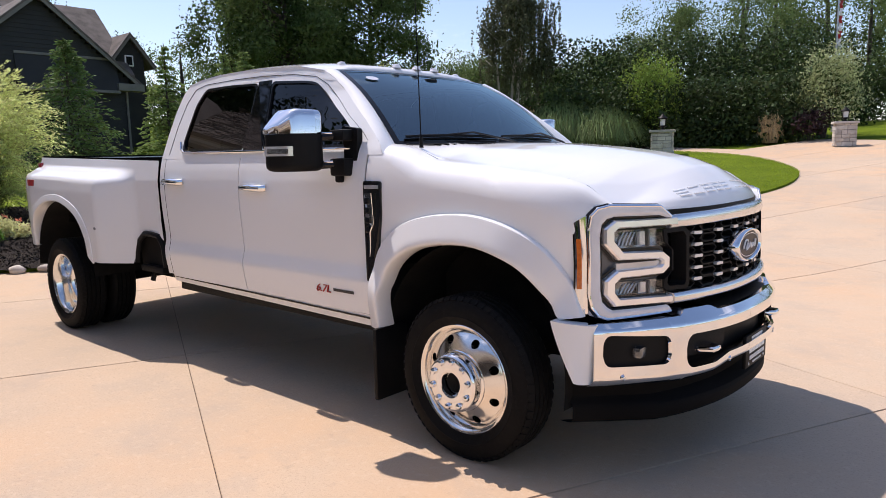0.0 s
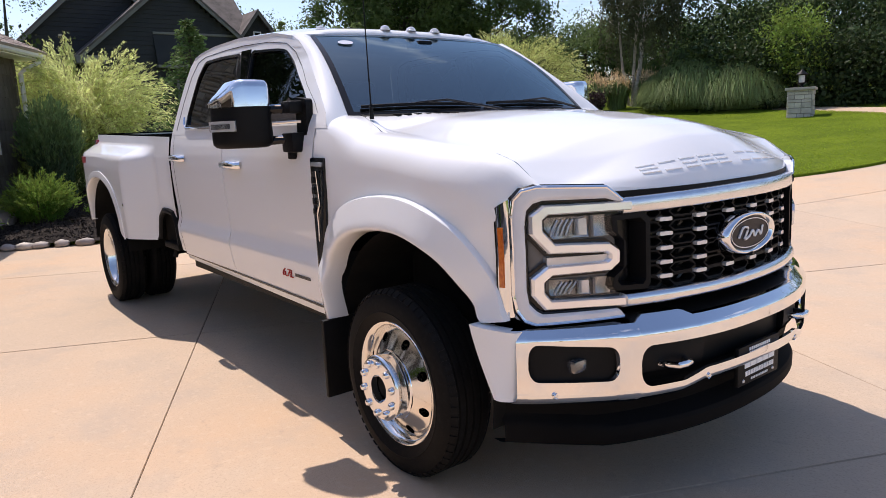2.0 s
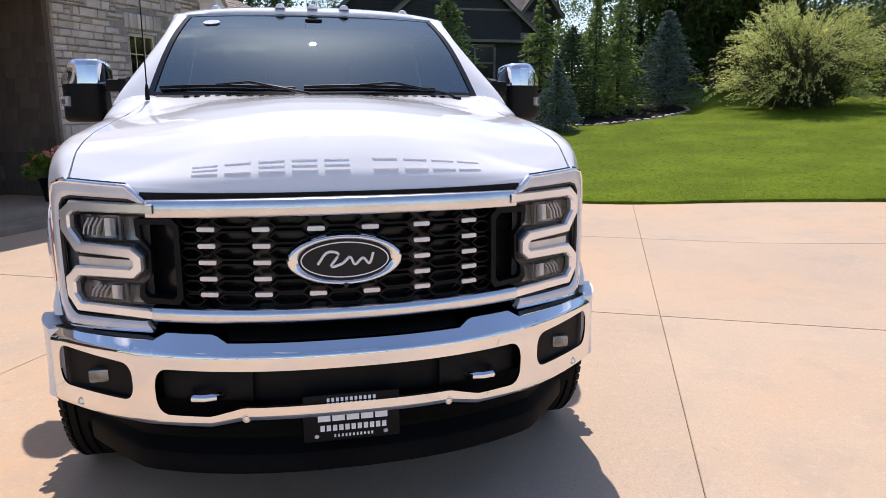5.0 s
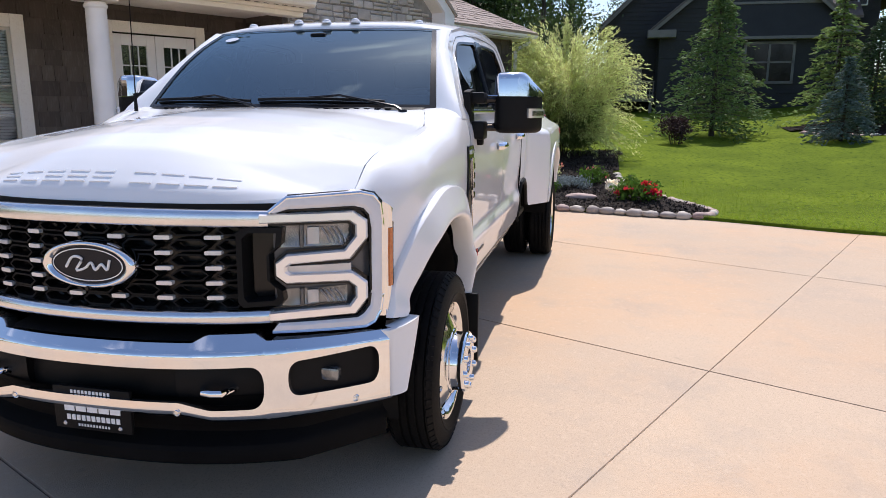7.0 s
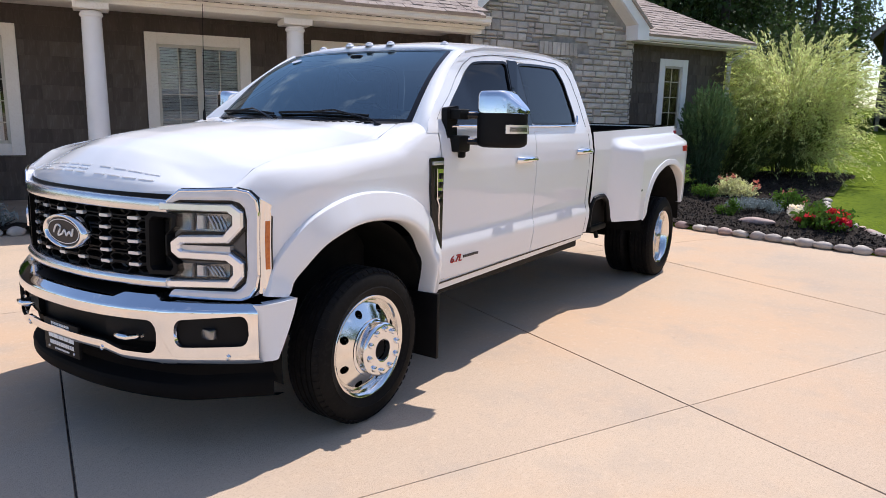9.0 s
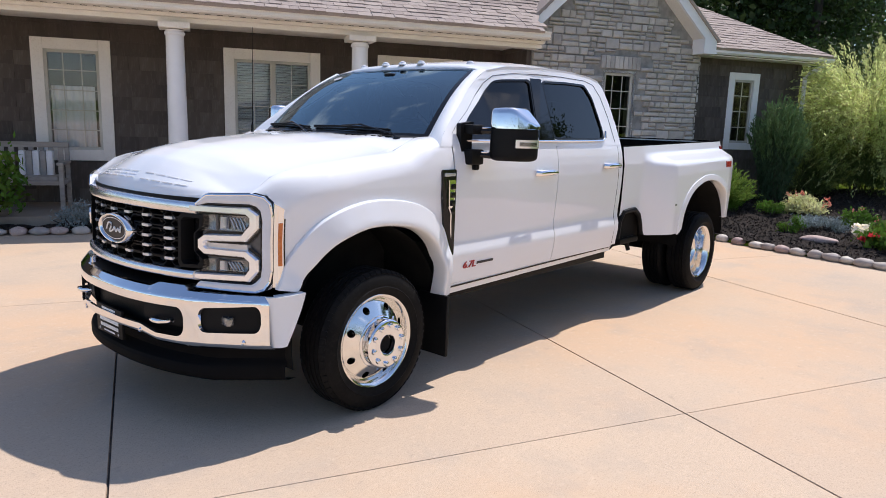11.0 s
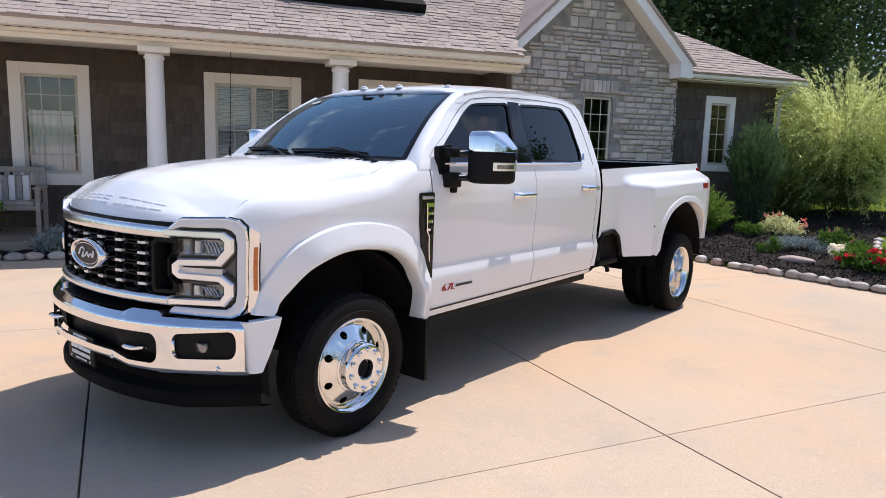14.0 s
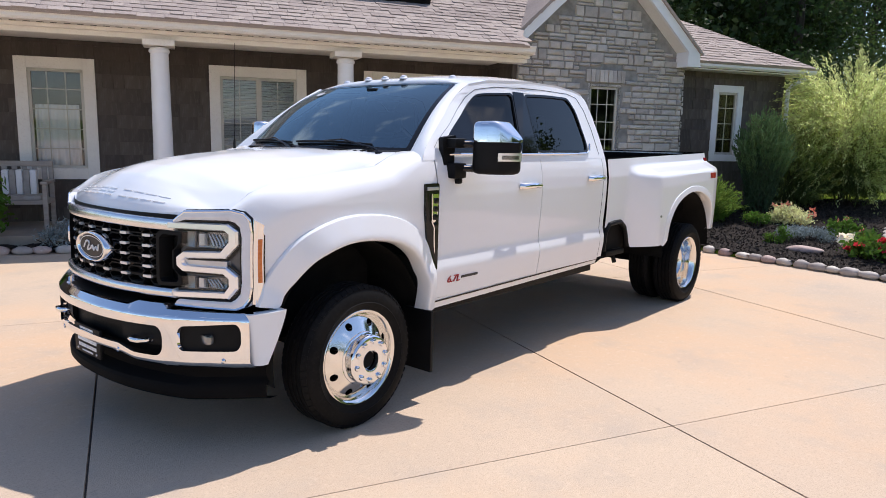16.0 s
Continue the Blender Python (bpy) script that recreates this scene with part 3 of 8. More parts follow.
        lo, hi = lo + 0.006, hi - 0.006
        grid(bm, sheet, 14, 18)
        pane = part("side_window", bm, TINT, truck, "dark tinted side window", angle=60)
        bm = bmesh.new()
        ring_band(bm, win, shrink(win, 0.016), lambda a, b: Vector((a, s * (cab_y(a, b) + 0.002), b)), lambda a, b: Vector((a, s * (cab_y(a, b) - 0.03), b)))
        part("window_seal", bm, GLOSS_BLACK, pane)
    bm = bmesh.new()
    plate(bm, [(-1.635, 1.50), (-1.69, 1.935), (-1.81, 1.935), (-1.84, 1.50)], lambda a, b: Vector((a, s * (cab_y(a, b) + 0.004), b)), lambda a, b: Vector((a, s * (cab_y(a, b) - 0.02), b)))
    part("middle_pillar_cover", bm, PIANO, truck)
    bm = bmesh.new()
    tube(bm, [(-0.80, s * 0.982, 1.497), (-1.5, s * 0.980, 1.494), (-2.2, s * 0.980, 1.495), (-2.55, s * 0.980, 1.50), (-2.605, s * 0.972, 1.525), (-2.622, s * 0.958, 1.575)], 0.008, 8)
    part("belt_moulding", bm, CHROME, truck, "bright chrome belt moulding")
    bm = bmesh.new()
    tube(bm, [(a, s * (cab_y(a, b) + 0.004), b - 0.011) for a, b in ((-0.70, 1.545), (-0.764, 1.594), (-0.925, 1.69), (-1.06, 1.79), (-1.19, 1.882), (-1.30, 1.938), (-1.50, 1.966), (-1.8, 1.978), (-2.1, 1.982), (-2.45, 1.976), (-2.58, 1.95), (-2.66, 1.86), (-2.725, 1.70), (-2.77, 1.50))], 0.0022, 6)
    part("door_seam", bm, BADGE_DARK, truck)

    # side vent behind the front wheel
    bm = bmesh.new()
    vent_out = rounded([(-0.545, 1.325), (-0.675, 1.325), (-0.668, 0.80), (-0.635, 0.79), (-0.575, 1.0), (-0.545, 1.16)], 0.015, 3)
    plate(bm, vent_out, lambda a, b: Vector((a, s * (side_y(a, b) + 0.012), b)), lambda a, b: Vector((a, s * (side_y(a, b) - 0.01), b)))
    vent = part("fender_vent", bm, GLOSS_BLACK, truck, "gloss black fender vent with chrome spear", smooth=False)
    bm = bmesh.new()
    tube(bm, [(-0.60, s * 1.032, 1.265), (-0.598, s * 1.029, 1.10), (-0.625, s * 1.026, 1.06), (-0.628, s * 1.022, 1.0), (-0.65, s * 1.012, 0.83)], 0.005, 8)
    part("chrome_spear", bm, CHROME, vent, "chrome spear")
    bm = bmesh.new()
    plate(bm, rounded([(-0.612, 1.262), (-0.662, 1.262), (-0.660, 0.985), (-0.648, 0.985), (-0.632, 1.04), (-0.612, 1.07)], 0.008, 3), lambda a, b: Vector((a, s * (side_y(a, b) + 0.016), b)), lambda a, b: Vector((a, s * side_y(a, b), b)))
    part("vent_insert", bm, CHROME, vent, "mirror-bright insert of the vent", smooth=False)
    bm = bmesh.new()
    box(bm, -0.66, -0.56, min(s * 1.015, s * 1.030), max(s * 1.015, s * 1.030), 1.285, 1.305, 0.003)
    part("badge_bar", bm, LAMP_SILVER, vent)
    for k in range(4):
        bm = bmesh.new()
        box(bm, -0.655, -0.625, min(s * 1.015, s * 1.034), max(s * 1.015, s * 1.034), 1.205 - 0.05 * k, 1.238 - 0.05 * k, 0.004)
        part("badge_bar", bm, GLOSS_BLACK, vent)
    # engine badge low on the door: its size in red letters, then plain bars
    xm = -0.842 if s > 0 else -1.052
    lettering("engine_badge", "6.7L", 0.062, 0.003, Matrix(((-s, 0, 0, xm), (0, 0, s, s * (side_y(xm, 0.72) + 0.003)), (0, 1, 0, 0.712), (0, 0, 0, 1))), RED_PAINT, front_door, 0.95, 0.25, 1.28)
    for xa, xb, za, zb, mt in (((-0.925, -1.10, 0.706, 0.722, BADGE_DARK),) if s > 0 else ((-0.795, -0.965, 0.706, 0.722, BADGE_DARK),)):
        for k in range(9):
            bm = bmesh.new()
            w = (xa - xb) / 9
            solid(bm, lambda u, v: Vector((xa - k * w - (w - 0.004) * u, s * (side_y(xa, za + (zb - za) * v) + 0.005), za + (zb - za) * v)), lambda u, v: Vector((xa - k * w - (w - 0.004) * u, s * side_y(xa, za), za + (zb - za) * v)), 1, 1)
            part("door_badge", bm, mt, front_door, smooth=False)

    # tow mirror: a swept-back head with a chrome cap, a wrap-round lamp and turned-in glass
    plan = rounded([(-1.085, 1.098), (-0.905, 1.086), (-0.874, 1.112), (-0.872, 1.158), (-0.892, 1.216), (-0.926, 1.268), (-0.985, 1.312), (-1.052, 1.336), (-1.085, 1.330)], 0.03, 4)

    def head(levels):
        bm = bmesh.new()
        rings = [[bm.verts.new((a, s * b, z)) for a, b in shrink(plan, inset)] for z, inset in levels]
        for p, q in zip(rings, rings[1:]):
            for k in range(len(p)):
                m = (k + 1) % len(p)
                bm.faces.new((p[k], p[m], q[m], q[k]))
        bm.faces.new(rings[0])
        bm.faces.new(rings[-1])
        return bm

    def cap(u, v):
        y = 1.084 + 0.254 * u
        xf = lerp([(1.084, -0.932), (1.092, -0.903), (1.112, -0.875), (1.158, -0.871), (1.216, -0.891), (1.268, -0.925), (1.312, -0.984), (1.338, -1.055)], y)
        h = lerp([(1.084, 1.655), (1.090, 1.684), (1.100, 1.696), (1.118, 1.702), (1.225, 1.705), (1.240, 1.702), (1.254, 1.693), (1.328, 1.612), (1.338, 1.596)], y)
        drop, back = ((1.0, 0.0), (0.30, 0.003), (0.14, 0.009), (0.04, 0.022), (0.0, 0.045), (0.0, -1.0), (0.06, -1.0), (0.30, -1.0), (1.0, -1.0))[round(v * 8)]
        x = -1.060 if back < 0 and drop == 0.0 else -1.080 if back < 0 else max(xf - back, -1.06)
        return Vector((min(x, xf), s * y, h - (h - 1.577) * drop))

    mirror = part("tow_mirror", head([(1.380, 0.030), (1.387, 0.012), (1.400, 0.002), (1.42, 0.0), (1.574, 0.002)]), BLACK, truck, "black tow mirror with chrome cap", angle=50)
    bm = bmesh.new()
    rows = grid(bm, cap, 40, 8)
    for end in (rows[0], rows[-1]):
        bm.faces.new(end)
    part("mirror_cap", bm, CHROME, mirror, "angular chrome mirror cap", angle=40)
    bend = spline([(-0.922, 1.270), (-0.945, 1.292), (-0.985, 1.316), (-1.040, 1.338), (-1.068, 1.342)], 10)
    bm = bmesh.new()
    solid(bm, lambda u, v: Vector((bend[round(u * 10)][0] + 0.006, s * (bend[round(u * 10)][1] + 0.004), 1.462 + 0.05 * v)), lambda u, v: Vector((bend[round(u * 10)][0] - 0.01, s * (bend[round(u * 10)][1] - 0.012), 1.462 + 0.05 * v)), 10, 2)
    lamp = part("mirror_lamp", bm, BRACKET, mirror, "chrome-framed marker lamp", angle=50)
    bm = bmesh.new()
    solid(bm, lambda u, v: Vector((bend[2 + round(u * 6)][0] + 0.009, s * (bend[2 + round(u * 6)][1] + 0.006), 1.474 + 0.024 * v)), lambda u, v: Vector((bend[2 + round(u * 6)][0], s * bend[2 + round(u * 6)][1], 1.474 + 0.024 * v)), 6, 1)
    part("lamp_lens", bm, REFLECTOR, lamp, "clear grey lens", angle=50)
    bm = bmesh.new()
    box(bm, -0.004, 0.004, -0.098, 0.098, -0.10, 0.10, 0.003, Matrix.Translation((-1.092, s * 1.205, 1.505)) @ Matrix.Rotation(s * radians(15), 4, "Z"))
    part("mirror_glass", bm, MIRROR, mirror, "mirror glass")
    for z0, z1, thick in ((1.535, 1.595, 0.021), (1.350, 1.445, 0.019)):
        za = z1 - 0.035
        bm = bmesh.new()
        tube(bm, [(-0.845, s * 1.02, za), (-0.885, s * 1.06, za), (-0.925, s * 1.12, za - 0.004)], thick, 10)
        part("mirror_arm", bm, GLOSS_BLACK, mirror, "gloss black telescoping mirror arm")
        bm = bmesh.new()
        box(bm, -0.895, -0.775, min(s * 0.945, s * 1.055), max(s * 0.945, s * 1.055), z0, z1, 0.014)
        part("arm_socket", bm, BLACK, mirror)
        bm = bmesh.new()
        tube(bm, [(-0.862, s * 1.056, za + 0.018), (-0.90, s * 1.092, za + 0.018)], 0.006, 6)
        part("arm_trim", bm, CHROME, mirror, "bright edge of the mirror arm")
    bm = bmesh.new()
    box(bm, -0.875, -0.835, min(s * 0.99, s * 1.04), max(s * 0.99, s * 1.04), 1.315, 1.36, 0.012)
    part("arm_pivot", bm, BLACK, mirror)
    bm = bmesh.new()
    plate(bm, rounded([(-0.738, 1.600), (-0.752, 1.37), (-0.785, 1.338), (-0.850, 1.350), (-0.850, 1.50), (-0.870, 1.615)], 0.02, 3), lambda a, b: Vector((a, s * (0.985 + 0.02 * (1.6 - b)), b)), lambda a, b: Vector((a, s * 0.95, b)))
    part("mirror_base", bm, BLACK, mirror)

# bonnet
def hood(u, v, drop=0.0):
    y = -0.8515 + 1.703 * v
    y *= 1 - 0.003 * max(0.0, min(1.0, (u - 0.72) / 0.08)) - 0.004 * max(0.0, min(1.0, (0.14 - u) / 0.06))
    xr = hood_rear(y)
    xn = nose_x(y) - 0.045 + 0.02 * abs(y) / 0.846
    x = xr + (xn - xr) * u
    return Vector((x, y, body_z(x, y) - drop))


bm = bmesh.new()
solid(bm, lambda u, v: hood(1 - (1 - u) ** 1.6, v), lambda u, v: hood(1 - (1 - u) ** 1.6, v, 0.035), 60, 64)
bonnet = part("hood", bm, WHITE, truck, angle=45)
# Black strip paints the shadow line in the gap under the hood's lip.
bm = bmesh.new()
solid(bm, lambda u, v: Vector((nose_x(1.24 * u - 0.62) - 0.040 + 0.02 * abs(1.24 * u - 0.62) / 0.846, 1.24 * u - 0.62, 1.166 + 0.032 * v)), lambda u, v: Vector((nose_x(1.24 * u - 0.62) - 0.070, 1.24 * u - 0.62, 1.166 + 0.032 * v)), 32, 2)
part("nose_seal", bm, BLACK, bonnet, "black strip for the shaded gap between hood and grille", smooth=False)
# raised marks across the nose of the bonnet: plain bars in blocks
MARKS = ((-0.42, "tmb"), (-0.318, "tb"), (-0.213, "tmb"), (-0.110, "tmb"), (-0.008, "tmb"), (0.148, "tb"), (0.250, "tb"), (0.346, "tb"), (0.440, "tb"))
for y, bars in MARKS:
    bm = bmesh.new()
    for bar_kind in bars:
        u0, u1, v0, v1 = {"t": (0, 1, 0.80, 1), "m": (0, 1, 0.42, 0.58), "b": (0, 1, 0, 0.20)}[bar_kind]

        def mark(u, v, lift):
            yy = y - 0.044 + 0.088 * (u0 + (u1 - u0) * u)
            p = hood(0.947 + 0.029 * (1 - v0 - (v1 - v0) * v), (yy + 0.8515) / 1.703)
            return p + Vector((0.6, 0, 0.8)) * lift

        rise = 0.0030 + 0.0003 * "tmb".index(bar_kind)
        solid(bm, lambda u, v: mark(0.06 + 0.88 * u, 0.22 + 0.56 * v, rise), lambda u, v: mark(u, v, -0.004), 6, 4)
    part("raised_mark", bm, WHITE, bonnet, smooth=False)

# windscreen, its pillars, the roof
def shield(u, v):
    y = -1 + 2 * u
    return Vector((-0.43 - 0.17 * abs(y) ** 2.2 + (-0.755 + 0.035 * abs(y) ** 2 + 0.11 * (abs(y) ** 2.2)) * v, y * (0.835 - 0.145 * v), 1.495 + 0.478 * v - 0.015 * abs(y) ** 3 * v + 0.05 * math.sin(math.pi * v)))


bm = bmesh.new()
grid(bm, shield, 32, 14)
wind = part("windshield", bm, SHIELD, truck, "windshield with its sky reflection coloured blue")
bm = bmesh.new()
grid(bm, lambda u, v: shield(u, 1 - 0.022 * v) + Vector((0.002, 0, 0.004)), 32, 2)
grid(bm, lambda u, v: shield(u, 0.05 * v) + Vector((0.002, 0, 0.004)), 32, 2)
grid(bm, lambda u, v: shield(0.018 * v, u) + Vector((0.002, 0, 0.004)), 14, 2)
grid(bm, lambda u, v: shield(1 - 0.018 * v, u) + Vector((0.002, 0, 0.004)), 14, 2)
part("windshield_border", bm, GLOSS_BLACK, wind)
bm = bmesh.new()
ring = [(0.045 * math.cos(a), 0.028 * math.sin(a)) for a in np.linspace(0, 2 * math.pi, 20, endpoint=False)]
plate(bm, ring, lambda a, b: shield(0.115 + a / 1.45, 0.82 + b / 0.7) + Vector((0.004, 0, 0.006)))
part("inspection_sticker", bm, LAMP_WHITE, wind, "small oval inspection sticker", smooth=False)
bm = bmesh.new()
box(bm, -1.22, -1.08, -0.05, 0.05, 1.90, 1.945, 0.015)
part("rain_sensor", bm, BLACK, wind)
for s in (-1, 1):
    bm = bmesh.new()
    line = spline([(-0.56, 1.465), (-0.64, 1.55), (-0.92, 1.75), (-1.12, 1.89), (-1.25, 1.962)], 14)

    def pillar(u, v):
        a = shield(0.0 if s < 0 else 1.0, u)
        p = line[round(u * 14)]
        b = Vector((p[0], s * cab_y(p[0], p[1]), p[1]))
        m = a.lerp(b, v)
        return m + Vector((0.012, s * 0.008, 0.008)) * math.sin(math.pi * v)

    grid(bm, pillar, 14, 5)
    part("windshield_pillar", bm, WHITE, truck, angle=60)


def roof(u, v):
    y = -1 + 2 * v
    xf = -1.185 - 0.085 * abs(y) ** 2.2
    x = xf + (-2.70 - xf) * u
    edge_x = -1.25 + (-2.67 + 1.25) * u
    zc = lerp([(0, 1.985), (0.02, 2.010), (0.06, 2.024), (0.18, 2.052), (0.35, 2.068), (0.5, 2.072), (0.85, 2.05), (0.95, 2.02), (1, 1.975)], u)
    ze = lerp([(0, 1.962), (0.14, 2.0), (0.46, 2.022), (0.74, 2.02), (0.92, 2.0), (1, 1.975)], u)
    w = abs(y) ** 4
    return Vector((x * (1 - w) + edge_x * w, y * (cab_y(edge_x, ze) + 0.005), zc * (1 - w) + ze * w))


bm = bmesh.new()
solid(bm, roof, lambda u, v: roof(u, v) - Vector((0, 0, 0.022)), 40, 40)
part("roof", bm, WHITE, truck, angle=60)
for x, y in ((-1.228, 0.0), (-1.234, 0.183), (-1.234, -0.183), (-1.35, 0.548), (-1.35, -0.548)):
    bm = bmesh.new()
    lathe(bm, [(0.0, 0.021), (0.012, 0.020), (0.022, 0.014), (0.026, 0.004), (0.031, 0.001), (0.031, -0.008)], Matrix.Translation((x, y, 2.020 if abs(y) < 0.5 else 2.016)) @ Matrix.Diagonal((1.15, 1.0, 1.0, 1.0)), 20)
    part("roof_marker_lamp", bm, LAMP_WHITE, truck, "clear roof marker lamp")
bm = bmesh.new()
grid(bm, lambda u, v: Vector((-2.675 - 0.19 * (1 - v) ** 0.6, (-1 + 2 * u) * (0.822 + 0.15 * (1 - v)), 1.45 + 0.525 * v)), 8, 6)
back = part("cab_rear_wall", bm, WHITE, truck)
bm = bmesh.new()
plate(bm, rounded([(-0.6, 1.58), (0.6, 1.58), (0.55, 1.86), (-0.55, 1.86)], 0.05), lambda a, b: Vector((-2.70 - 0.19 * (1 - (b - 1.45) / 0.49) ** 0.6, a, b)))
part("rear_window", bm, GLOSS_BLACK, back)

# cowl, wipers, antenna
bm = bmesh.new()
solid(bm, lambda u, v: shield(0.03 + 0.94 * u, 0.03) + Vector((0.012 + 0.075 * v, 0, 0.002 - 0.022 * v)), lambda u, v: shield(0.03 + 0.94 * u, 0.03) + Vector((0.012 + 0.075 * v, 0, -0.02 - 0.022 * v)), 32, 3)
cowl = part("cowl_grille", bm, BLACK, truck, "black plastic cowl below the windshield")
for k in range(26):
    bm = bmesh.new()
    p = shield(0.12 + 0.03 * k, 0.03)
    box(bm, p.x + 0.03, p.x + 0.07, p.y - 0.012, p.y + 0.012, p.z - 0.012, p.z - 0.002, 0.002)
    part("cowl_slat", bm, UNDER, cowl, smooth=False)
for ya, yb in ((-0.76, -0.12), (-0.08, 0.58)):
    bm = bmesh.new()
    pts = []
    for k in range(13):
        t = k / 12
        p = shield((ya + (yb - ya) * t) / 0.82 / 2 + 0.5, 0.080 - 0.014 * (2 * t - 1) ** 2 - 0.012 * t)
        pts.append(p + Vector((0.016, 0, 0.016)))
    tube(bm, pts, 0.0065, 8, 1.2)
    w = part("wiper", bm, BLACK, truck, "black wiper arm and blade")
    bm = bmesh.new()
    tube(bm, [p + Vector((-0.012, 0, -0.014)) for p in pts], 0.005, 6)
    part("wiper_blade", bm, BLACK, w)
    bm = bmesh.new()
    foot = shield((yb + 0.10) / 0.82 / 2 + 0.5, 0.0) + Vector((0.06, 0, 0.0))
    tube(bm, [foot, foot + Vector((-0.01, -0.04, 0.026)), pts[8] + Vector((0.012, 0, 0.02)), pts[5] + Vector((0.004, 0, 0.006))], 0.008, 8, 1.0, 0.005)
    lathe(bm, [(0.0, 0.012), (0.02, 0.010), (0.024, 0.0), (0.024, -0.03)], Matrix.Translation(foot), 14)
    part("wiper_arm", bm, GLOSS_BLACK, w)
bm = bmesh.new()
tube(bm, [(-0.455, -0.80, 1.49), (-0.455, -0.80, 1.545), (-0.458, -0.80, 1.56)], 0.011, 8, r_end=0.006)
tube(bm, [(-0.457, -0.80, 1.55), (-0.475, -0.80, 2.245)], 0.0035, 6, r_end=0.002)
part("antenna", bm, BLACK, truck, "thin black whip antenna")

# cabin
bm = bmesh.new()
box(bm, -1.0, -0.56, -0.84, 0.84, 1.25, 1.475, 0.04)
part("dashboard", bm, CABIN_TOP, truck)
bm = bmesh.new()
lathe(bm, [(0.165, 0.014), (0.19, 0.0), (0.165, -0.014), (0.15, 0), (0.165, 0.014)], Matrix.Translation((-1.08, 0.40, 1.42)) @ Euler((0, radians(-62), 0)).to_matrix().to_4x4(), 24)
part("steering_wheel", bm, CABIN_DARK, truck)
for x, y in ((-1.62, 0.42), (-1.62, -0.42), (-2.5, 0.42), (-2.5, -0.42)):
    bm = bmesh.new()
    box(bm, x - 0.10, x + 0.06, y - 0.26, y + 0.26, 0.95, 1.60, 0.05)
    box(bm, x - 0.02, x + 0.5, y - 0.26, y + 0.26, 0.9, 1.05, 0.05)
    seat = part("seat", bm, CABIN_LIGHT, truck)
    bm = bmesh.new()
    box(bm, x - 0.11, x - 0.01, y - 0.13, y + 0.13, 1.63, 1.81, 0.04)
    part("headrest", bm, CABIN_LIGHT, seat)
bm = bmesh.new()
box(bm, -2.84, -0.6, -0.95, 0.95, 0.60, 0.86)
part("cabin_floor", bm, CABIN_DARK, truck)

# grille
def front(y, z, out=0.0):
    return Vector((nose_x(y) + out - 0.06 * max(0.0, z - 1.0), y, z))


bm = bmesh.new()
grid(bm, lambda u, v: front(-0.66 + 1.32 * u, 0.79 + 0.41 * v, -0.07), 24, 6)
grille = part("grille", bm, GLOSS_BLACK, truck, "black honeycomb grille with chrome dashes")
for za, zb, w, out in ((1.127, 1.185, 0.60, 0.018), (0.790, 0.840, 0.60, 0.03)):
    bm = bmesh.new()
    def bar(u, v):
        y = -w + 2 * w * u
        z = za + (zb - za) * (0.5 - 0.5 * math.cos(math.pi * v))
        return front(y, z + (-0.008 if za > 1 else 0.0) * (y / w) ** 2, out * math.sin(math.pi * v) ** 0.6)
    solid(bm, bar, lambda u, v: bar(u, v) * 1.0 - Vector((0.05, 0, 0)), 40, 10)
    part("grille_bar", bm, SATIN, grille, "chrome grille bar", angle=60)
for c, y in enumerate((-0.337, -0.17, 0.0, 0.17, 0.337, -0.47, 0.47)):
    for z in (1.112, 1.060, 1.009, 0.957, 0.905, 0.862):
        w = 0.064 if abs(y) < 0.4 else 0.04
        hexa = [(y - w, z), (y - w + 0.024, z + 0.021), (y + w - 0.024, z + 0.021), (y + w, z), (y + w - 0.024, z - 0.021), (y - w + 0.024, z - 0.021)]
        bm = bmesh.new()
        ring_band(bm, hexa, shrink(hexa, 0.006), lambda a, b: front(a, b, -0.012), lambda a, b: front(a, b, -0.06))
        part("mesh_cell", bm, BLACK, grille, smooth=False)
for y in (-0.42, -0.253, -0.085, 0.085, 0.253, 0.42):
    for k, z in enumerate((1.087, 1.035, 0.983, 0.931, 0.880)):
        if abs(y) > 0.2 or k in (0, 4):
            bm = bmesh.new()
            o = rounded([(y - 0.027, z - 0.007), (y + 0.027, z - 0.007), (y + 0.027, z + 0.007), (y - 0.027, z + 0.007)], 0.004, 2)
            plate(bm, o, lambda a, b: front(a, b, -0.004), lambda a, b: front(a, b, -0.022))
            part("chrome_dash", bm, DASH, grille)
ell = [(math.cos(a), math.sin(a)) for a in np.linspace(0, 2 * math.pi, 48, endpoint=False)]
bm = bmesh.new()
steps = spline([(1.0, -0.03), (1.0, 0.012), (0.95, 0.032), (0.86, 0.034), (0.78, 0.022)], 12)
grid(bm, lambda u, v: front(0.0, 0.992) + Vector((steps[round(v * 12)][1], 0.182 * steps[round(v * 12)][0] * math.cos(2 * math.pi * u), 0.082 * (steps[round(v * 12)][0] - 0.06 * (1 - steps[round(v * 12)][0])) * math.sin(2 * math.pi * u))), 48, 12)
emblem = part("oval_emblem", bm, CHROME, grille, "chrome-rimmed dark oval emblem", angle=70)
bm = bmesh.new()
plate(bm, ell, lambda a, b: front(0.0, 0.992) + Vector((0.024, 0.147 * a, 0.064 * b)), lambda a, b: front(0.0, 0.992) + Vector((0.0, 0.147 * a, 0.064 * b)))
part("oval_field", bm, EMBLEM_DARK, emblem, smooth=False)
bm = bmesh.new()
ring_band(bm, [(0.137 * a, 0.057 * b) for a, b in ell], [(0.133 * a, 0.0535 * b) for a, b in ell], lambda a, b: front(0, 0.992) + Vector((0.0265, a, 0.0 + b)))
